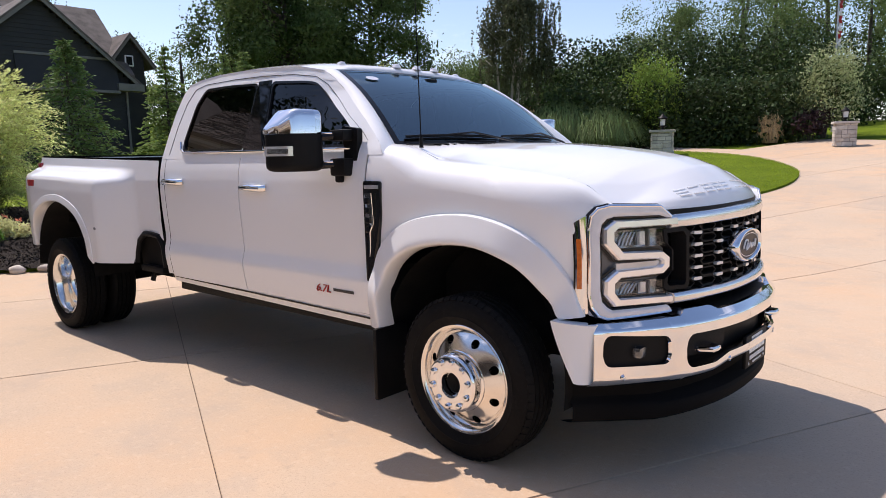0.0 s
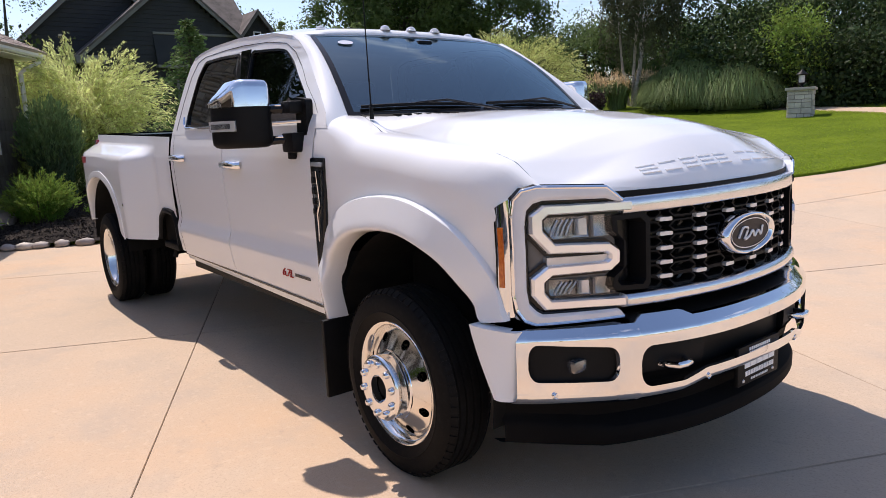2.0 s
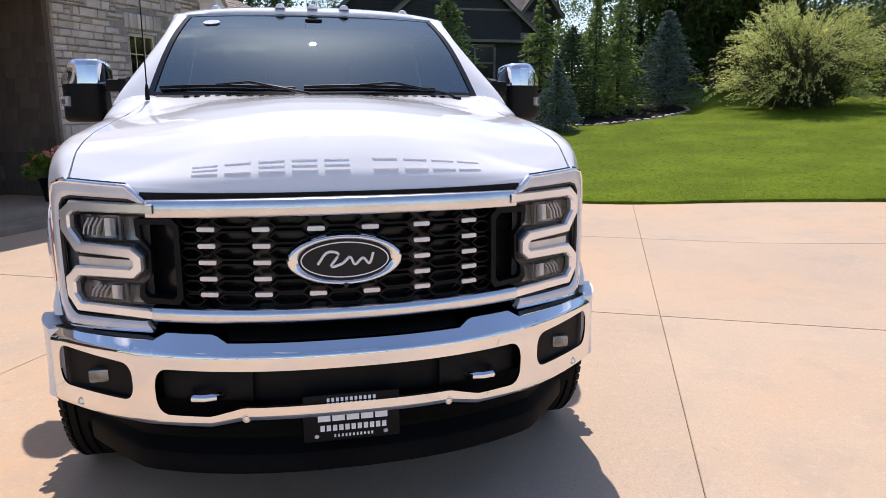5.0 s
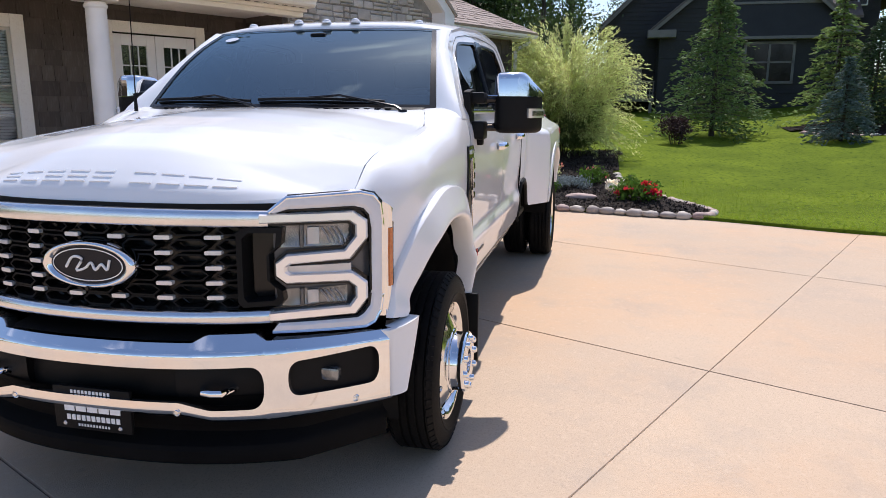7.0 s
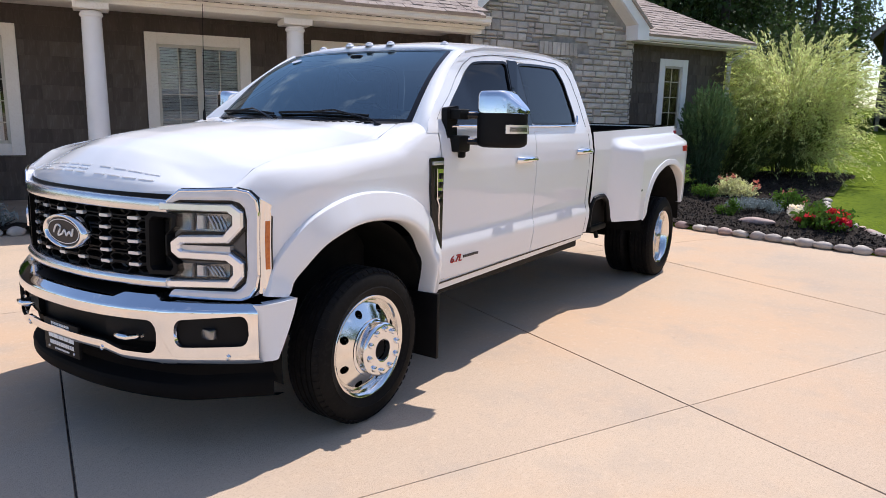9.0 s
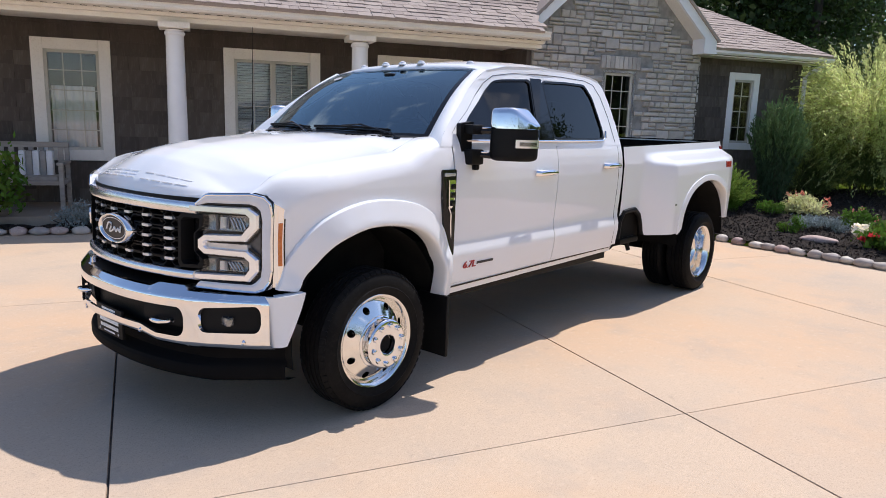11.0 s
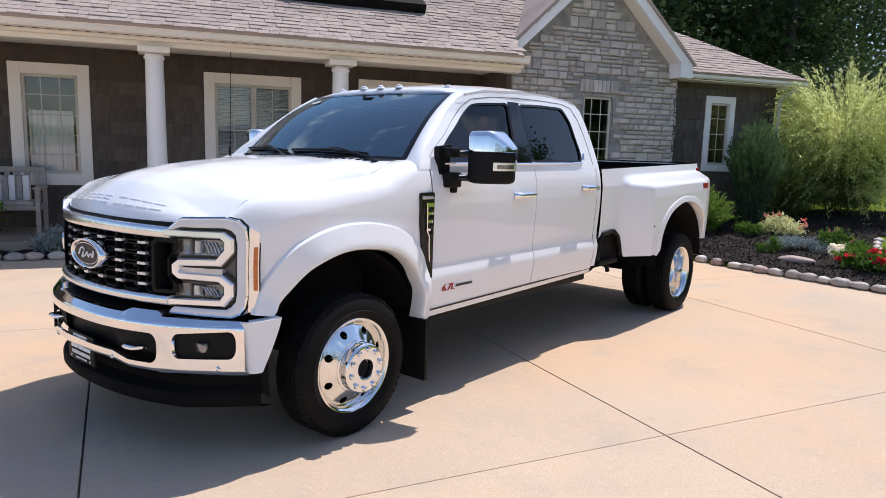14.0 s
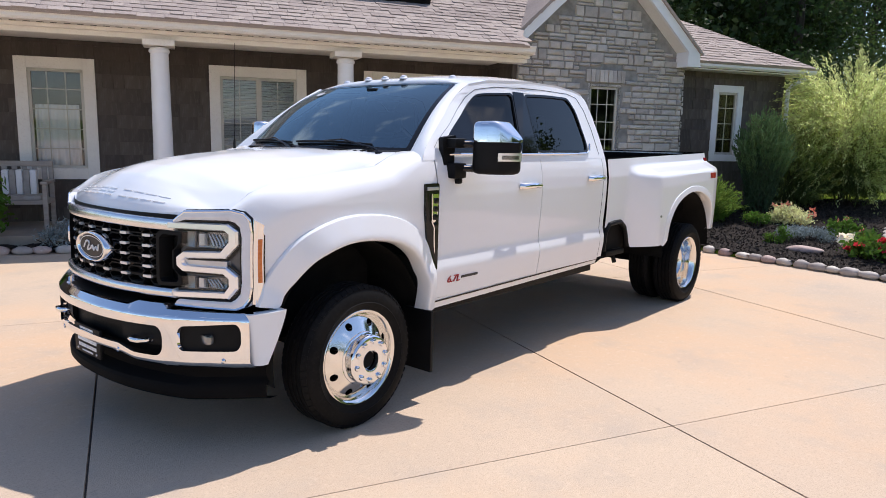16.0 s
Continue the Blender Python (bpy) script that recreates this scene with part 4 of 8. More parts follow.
tube(bm, [front(0, 0.992) + Vector((0.027, y, z)) for y, z in spline([(-0.085, -0.012), (-0.055, 0.025), (-0.02, 0.018), (-0.045, -0.02), (-0.01, -0.012), (0.015, 0.008), (0.03, -0.016), (0.055, 0.004), (0.075, -0.014), (0.088, 0.02)], 40)], 0.0045, 6)
part("script_shape", bm, PLATE_WHITE, emblem, "pale flowing line")
bm = bmesh.new()
lathe(bm, [(0.0, 0.012), (0.007, 0.011), (0.010, 0.0), (0.010, -0.02)], Matrix.Translation(front(0.0, 0.912, 0.03)) @ Euler((0, radians(90), 0)).to_matrix().to_4x4(), 14)
part("camera_pod", bm, GLOSS_BLACK, grille)
for s in (-1, 1):
    bm = bmesh.new()
    pod = [(s * p[0], p[1]) for p in ((0.500, 0.868), (0.515, 0.848), (0.625, 0.852), (0.640, 0.868), (0.636, 0.900), (0.600, 0.935), (0.600, 1.030), (0.636, 1.065), (0.640, 1.118), (0.525, 1.122), (0.500, 1.100))]
    ring_band(bm, pod, shrink(pod, 0.018), lambda a, b: front(a, b, 0.012), lambda a, b: front(a, b, -0.06))
    part("air_curtain_frame", bm, BLACK, grille, "matt black air curtain frame", smooth=False)

# lamps
SNAKE = [(0.575, 1.150), (0.842, 1.151), (0.869, 1.126), (0.870, 1.076), (0.830, 1.018), (0.658, 1.011), (0.635, 0.992), (0.635, 0.963), (0.656, 0.944), (0.838, 0.940), (0.869, 0.908), (0.869, 0.860), (0.843, 0.820), (0.575, 0.812)]


def wrap(a, z, out=0.0):
    """The lamp's face, wrapping from the nose round to the side."""
    return nose_x(a) - 8.0 * max(0.0, a - 0.86) ** 2 - 0.05 * max(0.0, z - 1.0) + out * (1 - 0.25 * a ** 4), a + out * 0.6 * a ** 4, z


for s in (-1, 1):
    P = lambda a, z, out=0.0: Vector((wrap(a, z, out)[0], s * wrap(a, z, out)[1], wrap(a, z, out)[2]))
    bm = bmesh.new()
    grid(bm, lambda u, v: P(0.60 + 0.325 * u, 0.765 + (0.435 - 0.05 * u ** 3) * v, -0.03), 22, 10)
    lamp = part("headlamp", bm, LAMP_GREY, truck, "stacked clear headlamp with chrome bracket trim")
    # C-shaped white light guide round the outside
    bm = bmesh.new()
    outer = [(0.600, 1.172), (0.655, 1.222), (0.868, 1.234), (0.902, 1.222), (0.919, 1.190), (0.925, 1.13), (0.925, 0.86), (0.918, 0.80), (0.903, 0.764), (0.880, 0.752), (0.600, 0.758)]
    inner = [(0.622, 1.168), (0.655, 1.178), (0.848, 1.182), (0.874, 1.173), (0.889, 1.150), (0.895, 1.10), (0.895, 0.88), (0.890, 0.828), (0.874, 0.803), (0.857, 0.790), (0.622, 0.790)]
    o, i = ([p for a, b in zip(q, q[1:]) for p in (np.array(a) + (np.array(b) - np.array(a)) * k / 5 for k in range(5))] + [np.array(q[-1])] for q in (outer, inner))
    n = len(o) - 1
    def guide(u, v):
        k = round(u * n)
        p = o[k] + (i[k] - o[k]) * v
        return P(p[0], p[1], 0.020 - 0.026 * max(0.0, 2 * abs(v - 0.45) - 0.45) ** 1.5)
    solid(bm, guide, lambda u, v: guide(u, v) - Vector((0.04, 0, 0)), n, 10)
    part("light_guide", bm, LAMP_WHITE, lamp, "milky grey C-shaped light guide", angle=40)
    bm = bmesh.new()
    tube(bm, [P(*(o[k] * 0.93 + i[k] * 0.07), 0.014) for k in range(n + 1)], 0.007, 8)
    part("light_guide_rim", bm, CHROME, lamp, "chrome rim of the light guide")
    bm = bmesh.new()
    tube(bm, [P(*i[k], 0.002) for k in range(n + 1)], 0.007, 8)
    part("light_guide_seam", bm, GLOSS_BLACK, lamp)
    bm = bmesh.new()
    away = [(o[k] - i[k]) / np.linalg.norm(o[k] - i[k]) for k in range(n + 1)]
    grid(bm, lambda u, v: P(*(o[5 + round(u * (n - 10))] + away[5 + round(u * (n - 10))] * 0.007 * v), 0.014 - 0.012 * v), n - 10, 2)
    part("lamp_border", bm, GLOSS_BLACK, lamp, "dark gloss border of the headlamp", angle=60)
    # snaking chrome bracket
    bm = bmesh.new()
    sp = [np.array(p) for p in SNAKE]
    mitre = []
    for k, p in enumerate(sp):
        d0, d1 = p - sp[max(k - 1, 0)], sp[min(k + 1, len(sp) - 1)] - p
        d0, d1 = (d / max(np.linalg.norm(d), 1e-9) for d in (d0 if k else d1, d1 if k < len(sp) - 1 else d0))
        d = (d0 + d1) / np.linalg.norm(d0 + d1)
        mitre.append(np.array((-d[1], d[0])) / max(0.6, float(d @ d1)))

    def ribbon(levels):
        rows = [[bm.verts.new(P(*(p + nrm * w), out)) for w, out in levels] for p, nrm in zip(sp, mitre)]
        for a, b in zip(rows, rows[1:]):
            for k in range(len(levels) - 1):
                bm.faces.new((a[k], a[k + 1], b[k + 1], b[k]))

    ribbon(((-0.018, -0.02), (-0.0175, 0.012), (-0.012, 0.022), (0.012, 0.022), (0.0175, 0.012), (0.018, -0.02)))
    part("lamp_bracket", bm, BRACKET, lamp, "bright chrome bracket trim", angle=25)
    bm = bmesh.new()
    ribbon(((-0.028, -0.008), (0.028, -0.008)))
    part("bracket_gasket", bm, GLOSS_BLACK, lamp, "black gasket behind the bracket")
    for za, zb, ya, yb in ((1.047, 1.122, 0.625, 0.835), (0.842, 0.902, 0.625, 0.825)):
        bm = bmesh.new()
        grid(bm, lambda u, v: P(ya + (yb - ya) * u, za + (zb - za) * v, -0.022 + 0.004 * math.sin(9 * u + 2 * v) - 0.004 * math.sin(math.pi * v)), 16, 6)
        pod = part("reflector", bm, REFLECTOR, lamp, "silver reflector bowl behind clear glass")
        bm = bmesh.new()
        for k in range(4):
            yc = ya + (yb - ya) * (0.66 + 0.075 * k)
            tube(bm, [P(yc + 0.012, za + 0.010, -0.013), P(yc + 0.004, (za + zb) / 2, -0.010), P(yc - 0.012, zb - 0.010, -0.013)], 0.0035, 6)
        solid(bm, lambda u, v: P(ya + (yb - ya) * (0.40 + 0.17 * u), za + (zb - za) * (0.12 + 0.76 * v), -0.010 - 0.006 * math.sin(math.pi * u)), lambda u, v: P(ya + (yb - ya) * (0.40 + 0.17 * u), za + (zb - za) * (0.12 + 0.76 * v), -0.02), 4, 2)
        part("flute", bm, LAMP_SILVER, pod, "bright flutes of the reflector")
        bm = bmesh.new()
        solid(bm, lambda u, v: P(ya + (yb - ya) * (0.30 + 0.04 * u), za + (zb - za) * v, -0.008), lambda u, v: P(ya + (yb - ya) * (0.30 + 0.04 * u), za + (zb - za) * v, -0.024), 2, 3)
        part("divider", bm, LAMP_GREY, pod)
        bm = bmesh.new()
        grid(bm, lambda u, v: P(ya + (yb - ya) * u, za + (zb - za) * v, 0.006), 6, 4)
        part("lens", bm, LENS, pod).visible_shadow = False
    bm = bmesh.new()
    solid(bm, lambda u, v: P(0.65 + 0.19 * u, 0.957 + 0.028 * v, 0.0), lambda u, v: P(0.65 + 0.19 * u, 0.957 + 0.028 * v, -0.03), 6, 2)
    part("turn_signal", bm, LAMP_SILVER, lamp, "smoked turn signal slot")
    # the lamp's side, running back along the wing
    def flank_of(u, z, out=0.0):
        a = P(0.925, z, 0.010)
        return Vector((a.x - 0.05 * u, a.y + s * (0.020 * u + 0.006 * math.sin(math.pi * min(1.0, u)) + out), z))

    bm = bmesh.new()
    solid(bm, lambda u, v: flank_of(u, 0.775 + (0.415 - 0.03 * u) * v), lambda u, v: flank_of(u, 0.775 + (0.415 - 0.03 * u) * v, -0.03), 6, 8)
    part("lamp_side", bm, CHROME, lamp, "chrome lamp side", angle=60)
    bm = bmesh.new()
    solid(bm, lambda u, v: flank_of(0.40 + 0.36 * u, 0.882 + 0.212 * v, 0.005), lambda u, v: flank_of(0.40 + 0.36 * u, 0.882 + 0.212 * v, -0.01), 2, 6)
    part("side_marker", bm, AMBER, lamp, "amber side reflector")
    bm = bmesh.new()
    solid(bm, lambda u, v: flank_of(0.96 + 0.14 * u, 0.78 + 0.34 * v, 0.0), lambda u, v: flank_of(0.96 + 0.14 * u, 0.78 + 0.34 * v, -0.03), 1, 8)
    part("lamp_gap", bm, GLOSS_BLACK, lamp, smooth=False)

# bumper
def bump(y, z, out=0.0):
    return Vector((bumper_x(y) + out - 0.12 * max(0.0, z - 0.62) ** 2, y, z))


def strip(name, ya, yb, lo, hi, mat, owner, out=0.0, roll=0.02, nu=20, nv=6, label="", depth=0.05):
    bm = bmesh.new()
    def face(u, v):
        y = ya + (yb - ya) * u
        z = lo(y) + (hi(y) - lo(y)) * v
        return bump(y, z, out - roll * (2 * v - 1) ** 4)
    solid(bm, face, lambda u, v: face(u, v) - Vector((depth, 0, 0)), nu, nv)
    return part(name, bm, mat, owner, label, angle=55)


def top_edge(y):
    return lerp([(0, 0.742), (0.37, 0.742), (0.41, 0.764), (0.56, 0.764), (0.60, 0.742), (0.97, 0.738)], abs(y))


def foot_edge(y):
    return lerp([(0, 0.482), (0.33, 0.480), (0.43, 0.458), (0.62, 0.455), (0.97, 0.472)], abs(y))


def opening(y):
    """Foot and top of the dark opening at y; equal where the chrome runs through."""
    y = abs(y)
    if y < 0.6:
        lo, hi, k = lerp([(0, 0.545), (0.33, 0.542), (0.43, 0.512), (0.6, 0.510)], y), 0.662, max(0.0, (y - 0.55) / 0.05)
    elif 0.672 < y < 0.935:
        lo, hi = lerp([(0.672, 0.545), (0.935, 0.556)], y), lerp([(0.672, 0.668), (0.935, 0.694)], y)
        k = max(0.0, (0.712 - y) / 0.04, (y - 0.9) / 0.035)
    else:
        return 0.6, 0.6
    mid, half = (lo + hi) / 2, (hi - lo) / 2 * (1 - min(1.0, k) ** 2.6) ** (1 / 2.6)
    return mid - half, mid + half


def chrome(y, z):
    """The bumper's face: a rolled top, a nearly upright face and a tucked foot."""
    d, f = 0.742 - z, z - foot_edge(y)
    k = 0.034 - d
    out = 0.014 - 0.9 * (k if k > 0.008 else (k + 0.008) ** 2 / 0.032 if k > -0.008 else 0.0) - 0.03 * (1 - min(1.0, f / 0.035)) ** 2
    return bump(y, z, out)


bm = bmesh.new()
grid(bm, lambda u, v: bump(-0.93 + 1.86 * u, 0.49 + 0.24 * v, -0.075), 30, 4)
bumper = part("front_bumper", bm, BLACK, truck, "chrome front bumper with black openings")
ys = sorted(set([round(-0.965 + 1.93 * i / 120, 4) for i in range(121)] + [round(q * (a + b * math.sin(0.5 * math.pi * i / 8)), 4) for q in (-1, 1) for a, b in ((0.55, 0.05), (0.712, -0.04), (0.9, 0.035)) for i in range(9)]))
bm = bmesh.new()
for lo_of, hi_of, nv in ((lambda y: opening(y)[1], top_edge, 12), (foot_edge, lambda y: opening(y)[0], 8)):
    cols = []
    for y in ys:
        zs = [lo_of(y) + (hi_of(y) - lo_of(y)) * k / nv for k in range(nv + 1)]
        cols.append([bm.verts.new(chrome(y, z)) for z in zs])
    for a, b in zip(cols, cols[1:]):
        for k in range(nv):
            bm.faces.new((a[k], b[k], b[k + 1], a[k + 1]))
bmesh.ops.remove_doubles(bm, verts=bm.verts, dist=0.0004)
for lo, hi in ((-0.6, 0.6), (0.672, 0.935), (-0.935, -0.672)):
    inside = [y for y in ys if lo <= y <= hi]
    loop = [(y, opening(y)[1]) for y in inside] + [(y, opening(y)[0]) for y in reversed(inside)]
    rim = [(bm.verts.new(chrome(y, z)), bm.verts.new(chrome(y, z) - Vector((0.016, 0, 0)))) for y, z in loop]
    for (a, b), (c, d) in zip(rim, rim[1:] + rim[:1]):
        bm.faces.new((a, c, d, b))
part("bumper_skin", bm, CHROME, bumper, "chrome bumper skin", angle=50)
bm = bmesh.new()
grid(bm, lambda u, v: chrome(-0.965 + 1.93 * u, top_edge(-0.965 + 1.93 * u)) - Vector((0.11 * v, 0, -0.002 * v)), 90, 2)
part("bumper_ledge", bm, CHROME, bumper)
bm = bmesh.new()
solid(bm, lambda u, v: Vector((bumper_x(-0.4 + 0.8 * u) - 0.035 - 0.14 * v, -0.4 + 0.8 * u, 0.742 + 0.012 * v)), lambda u, v: Vector((bumper_x(-0.4 + 0.8 * u) - 0.035 - 0.14 * v, -0.4 + 0.8 * u, 0.72)), 24, 3)
part("step_pad", bm, BLACK, bumper, "ribbed black step pad")
for s in (-1, 1):
    pocket = strip("fog_pocket", s * 0.66, s * 0.925, lambda y: 0.525, lambda y: 0.71, BLACK, bumper, -0.012, 0.0, 12, 4, "black fog lamp pocket")
    bm = bmesh.new()
    box(bm, -0.03, 0.010, -0.032, 0.032, -0.023, 0.023, 0.012, Matrix.Translation(bump(s * 0.79, 0.608, 0.004)))
    part("fog_lamp", bm, REFLECTOR, pocket, "small clear fog lamp")
    bm = bmesh.new()
    lathe(bm, [(0.0, 0.004), (0.007, 0.004), (0.009, 0.001), (0.011, -0.002), (0.0135, 0.002), (0.015, -0.006)], Matrix.Translation(chrome(s * 0.862, 0.508)) @ Euler((0, radians(80), 0)).to_matrix().to_4x4(), 20)
    part("parking_sensor", bm, SATIN, bumper)
    bm = bmesh.new()
    lathe(bm, [(0.0, 0.004), (0.007, 0.004), (0.009, 0.001), (0.011, -0.002), (0.0135, 0.002), (0.015, -0.006)], Matrix.Translation(chrome(s * 0.322, 0.508)) @ Euler((0, radians(90), 0)).to_matrix().to_4x4(), 20)
    part("parking_sensor", bm, SATIN, bumper)
    bm = bmesh.new()
    tube(bm, [(0.84, s * 0.39, 0.572), (0.93, s * 0.392, 0.575), (0.965, s * 0.415, 0.578), (0.968, s * 0.445, 0.578), (0.962, s * 0.475, 0.578), (0.915, s * 0.49, 0.575), (0.83, s * 0.49, 0.572)], 0.013, 10)
    part("tow_hook", bm, CHROME, truck, "chrome tow hook")
    # painted end piece
    bm = bmesh.new()
    def cap(u, v, inn):
        z = 0.748 - 0.26 * v
        xa, xb = 0.475 + 0.10 * v ** 1.3, 0.648 - 0.02 * v
        x = xa + (xb - xa) * u
        return Vector((x, s * (1.03 - 0.064 * u * u - inn - 0.02 * v), z - 0.012 * u))
    solid(bm, lambda u, v: cap(u, v, 0), lambda u, v: cap(u, v, 0.06), 8, 8)
    part("bumper_corner", bm, WHITE, truck, "white painted bumper corner", angle=60)
strip("lower_duct", -0.61, 0.61, lambda y: 0.50, lambda y: 0.68, BLACK, bumper, -0.06, 0.0, 20, 4, "black lower air duct")
for s in (-1, 1):
    strip("duct_block", s * 0.30, s * 0.58, lambda y: 0.54, lambda y: 0.655, BLACK, bumper, -0.03, 0.01, 8, 4)

# black air dam
bm = bmesh.new()
dam = [(0.03, 0.50), (0.0, 0.465), (-0.012, 0.40), (-0.03, 0.362), (-0.032, 0.345), (0.025, 0.318), (0.035, 0.300), (0.034, 0.255), (0.01, 0.240), (-0.10, 0.240)]
dp = [(lerp([(q / 9, p[0]) for q, p in enumerate(dam)], k / 21), lerp([(q / 9, p[1]) for q, p in enumerate(dam)], k / 21)) for k in range(22)]
grid(bm, lambda u, v: Vector((bumper_x(-0.905 + 1.81 * u) - 0.06 - 0.5 * max(0.0, abs(2 * u - 1) - 0.74) + dp[round(v * 21)][0] * (1 - 0.5 * abs(2 * u - 1) ** 3), -0.905 + 1.81 * u, dp[round(v * 21)][1] + 0.045 - 0.022 * abs(2 * u - 1) ** 3 * (1 - (dp[round(v * 21)][1] - 0.235) / 0.27))), 40, 21)
part("air_dam", bm, DAM, truck, "matt black lower air dam", angle=28)

# dealer plate: plain marks only
bm = bmesh.new()
box(bm, 0.985, 1.003, -0.150, 0.156, 0.412, 0.570, 0.006)
dplate = part("number_plate", bm, BLACK, truck, "black front plate frame with white bars")
for ya, yb, za, zb in ((-0.075, 0.085, 0.547, 0.559), (-0.105, 0.122, 0.481, 0.524), (-0.105, 0.112, 0.529, 0.541), (-0.098, 0.118, 0.448, 0.467), (-0.055, 0.075, 0.426, 0.435)):
    n = 1 if za == 0.529 else 5 if zb - za > 0.03 else 11
    w = (yb - ya) / n
    for k in range(n):
        bm = bmesh.new()
        box(bm, 1.003, 1.0055, ya + k * w, ya + (k + 1) * w - 0.006, za, zb)
        part("white_bar", bm, PLATE_WHITE, dplate, smooth=False)
for y in (-0.11, 0.11):
    bm = bmesh.new()
    lathe(bm, [(0.0, 0.004), (0.006, 0.003), (0.008, 0.0)], Matrix.Translation((1.003, y, 0.431)) @ Euler((0, radians(90), 0)).to_matrix().to_4x4(), 12)
    part("screw", bm, LAMP_SILVER, dplate)

# cargo bed with dually flanks
BED0, BED1 = -2.895, -5.16


def rail_z(x):
    return 1.448 + 0.022 * (BED0 - x)


for s in (-1, 1):
    def flank(x, z):
        """Half width of the bed: the flat side, swelling over the twin wheels."""
        k = max(0.0, min(1.0, (-3.28 - x) / 0.30)) ** 0.85
        tail = max(0.0, min(1.0, (x + 5.22) / 0.3))
        base = lerp([(0.6, 0.985), (1.0, 1.01), (1.3, 1.015), (1.5, 0.985)], z)
        z = z - 0.022 * (BED0 - x) + 0.02
        full = lerp([(0.6, 1.185), (0.9, 1.20), (1.2, 1.20), (1.29, 1.19), (1.318, 1.168), (1.345, 1.105), (1.38, 1.03), (1.40, 1.008), (1.5, 0.985)], z)
        return base + (full - base) * k * (0.55 + 0.45 * tail ** 0.5) if full > base else base

    bm = bmesh.new()
    A_OUT = spline([(-3.71, 0.64), (-3.74, 0.88), (-3.92, 1.07), (-4.20, 1.165), (-4.42, 1.18), (-4.66, 1.15), (-4.90, 1.04), (-5.04, 0.88), (-5.08, 0.70)], 40)
    A_IN = spline([(-3.79, 0.70), (-3.82, 0.87), (-3.97, 1.02), (-4.21, 1.105), (-4.42, 1.12), (-4.63, 1.09), (-4.83, 1.0), (-4.94, 0.86), (-4.97, 0.70)], 40)
    LOW = [(BED0, 0.70)] + [(BED0 - 0.82 * k / 26, lerp([(-3.9, 0.655), (-3.335, 0.655), (-3.27, 0.84), (-3.18, 0.90), (-2.97, 0.90), (-2.895, 0.86)], BED0 - 0.82 * k / 26)) for k in range(1, 26)] + [tuple(p) for p in A_OUT] + [(BED1, 0.72)]
    LOW[0] = (BED0, 0.86)
    n = len(LOW) - 1

    def x_of(a, xu, v):
        return a[0] + (xu - a[0]) * v ** 0.6

    def bedside(u, v):
        a = LOW[round(u * n)]
        xu = BED0 + (BED1 - BED0) * u
        z = a[1] + (rail_z(x_of(a, xu, v)) - a[1]) * v
        x = x_of(a, xu, v)
        return Vector((x, s * flank(x, z), z))

    grid(bm, bedside, n, 60)
    bed_side = part("bed_side", bm, WHITE, truck, angle=40)
    bm = bmesh.new()
    def rim(u, v):
        o, i = A_OUT[round(u * 40)], A_IN[round(u * 40)]
        w, lift = prof[round(v * 16)]
        x, z = o + (i - o) * w
        return Vector((x, s * (flank(o[0], o[1]) + 0.28 * lift), z))
    rows = grid(bm, rim, 40, 16)
    lip = [bm.verts.new((r[-1].co.x, r[-1].co.y - s * 0.10, r[-1].co.z + 0.01)) for r in rows]
    for i in range(40):
        bm.faces.new((rows[i][-1], rows[i + 1][-1], lip[i + 1], lip[i]))
    part("rear_arch_rim", bm, WHITE, bed_side, angle=50)
    bm = bmesh.new()
    grid(bm, lambda u, v: Vector((-4.40 + 0.60 * math.cos(math.pi * u), s * (1.15 - 0.72 * v), 0.52 + 0.60 * math.sin(math.pi * u))), 24, 2)
    part("rear_arch_liner", bm, UNDER, truck)
    # Unseen shelf added to stop sun leaking through the flare.
    bm = bmesh.new()
    box(bm, -4.90, -3.62, min(s * 0.94, s * 1.12), max(s * 0.94, s * 1.12), 1.19, 1.21)
    part("wheel_tub", bm, UNDER, truck)
    # black trim of the front lower corner
    bm = bmesh.new()
    tube(bm, [(-2.90, s * 0.995, 0.66), (-2.91, s * 1.0, 0.82), (-2.96, s * 1.005, 0.888), (-3.06, s * 1.008, 0.898), (-3.17, s * 1.008, 0.898), (-3.255, s * 1.008, 0.845), (-3.30, s * 1.008, 0.75), (-3.32, s * 1.01, 0.665)], 0.022, 8)
    part("bed_corner_trim", bm, BLACK, truck)
    bm = bmesh.new()
    box(bm, -3.36, -2.88, min(s * 0.55, s * 0.955), max(s * 0.55, s * 0.955), 0.60, 0.90)
    part("bed_step_recess", bm, UNDER, truck)
    bm = bmesh.new()
    box(bm, -3.30, -2.95, min(s * 0.80, s * 1.0), max(s * 0.80, s * 1.0), 0.60, 0.65, 0.012)
    tube(bm, [(-3.2, s * 0.93, 0.61), (-3.22, s * 0.95, 0.52)], 0.02, 8)
    part("bed_step", bm, BLACK, truck, "folded black side step")
    bm = bmesh.new()
    solid(bm, lambda u, v: Vector((BED0 + (BED1 + 0.02 - BED0) * u, s * (0.935 + 0.053 * v), rail_z(BED0 + (BED1 + 0.02 - BED0) * u) + 0.013 - 0.03 * (1 - v))), lambda u, v: Vector((BED0 + (BED1 + 0.02 - BED0) * u, s * (0.935 + 0.053 * v), rail_z(BED0 + (BED1 + 0.02 - BED0) * u) - 0.04)), 6, 6)
    part("bed_rail_cap", bm, LINER, truck, "black bed rail cap")
    bm = bmesh.new()
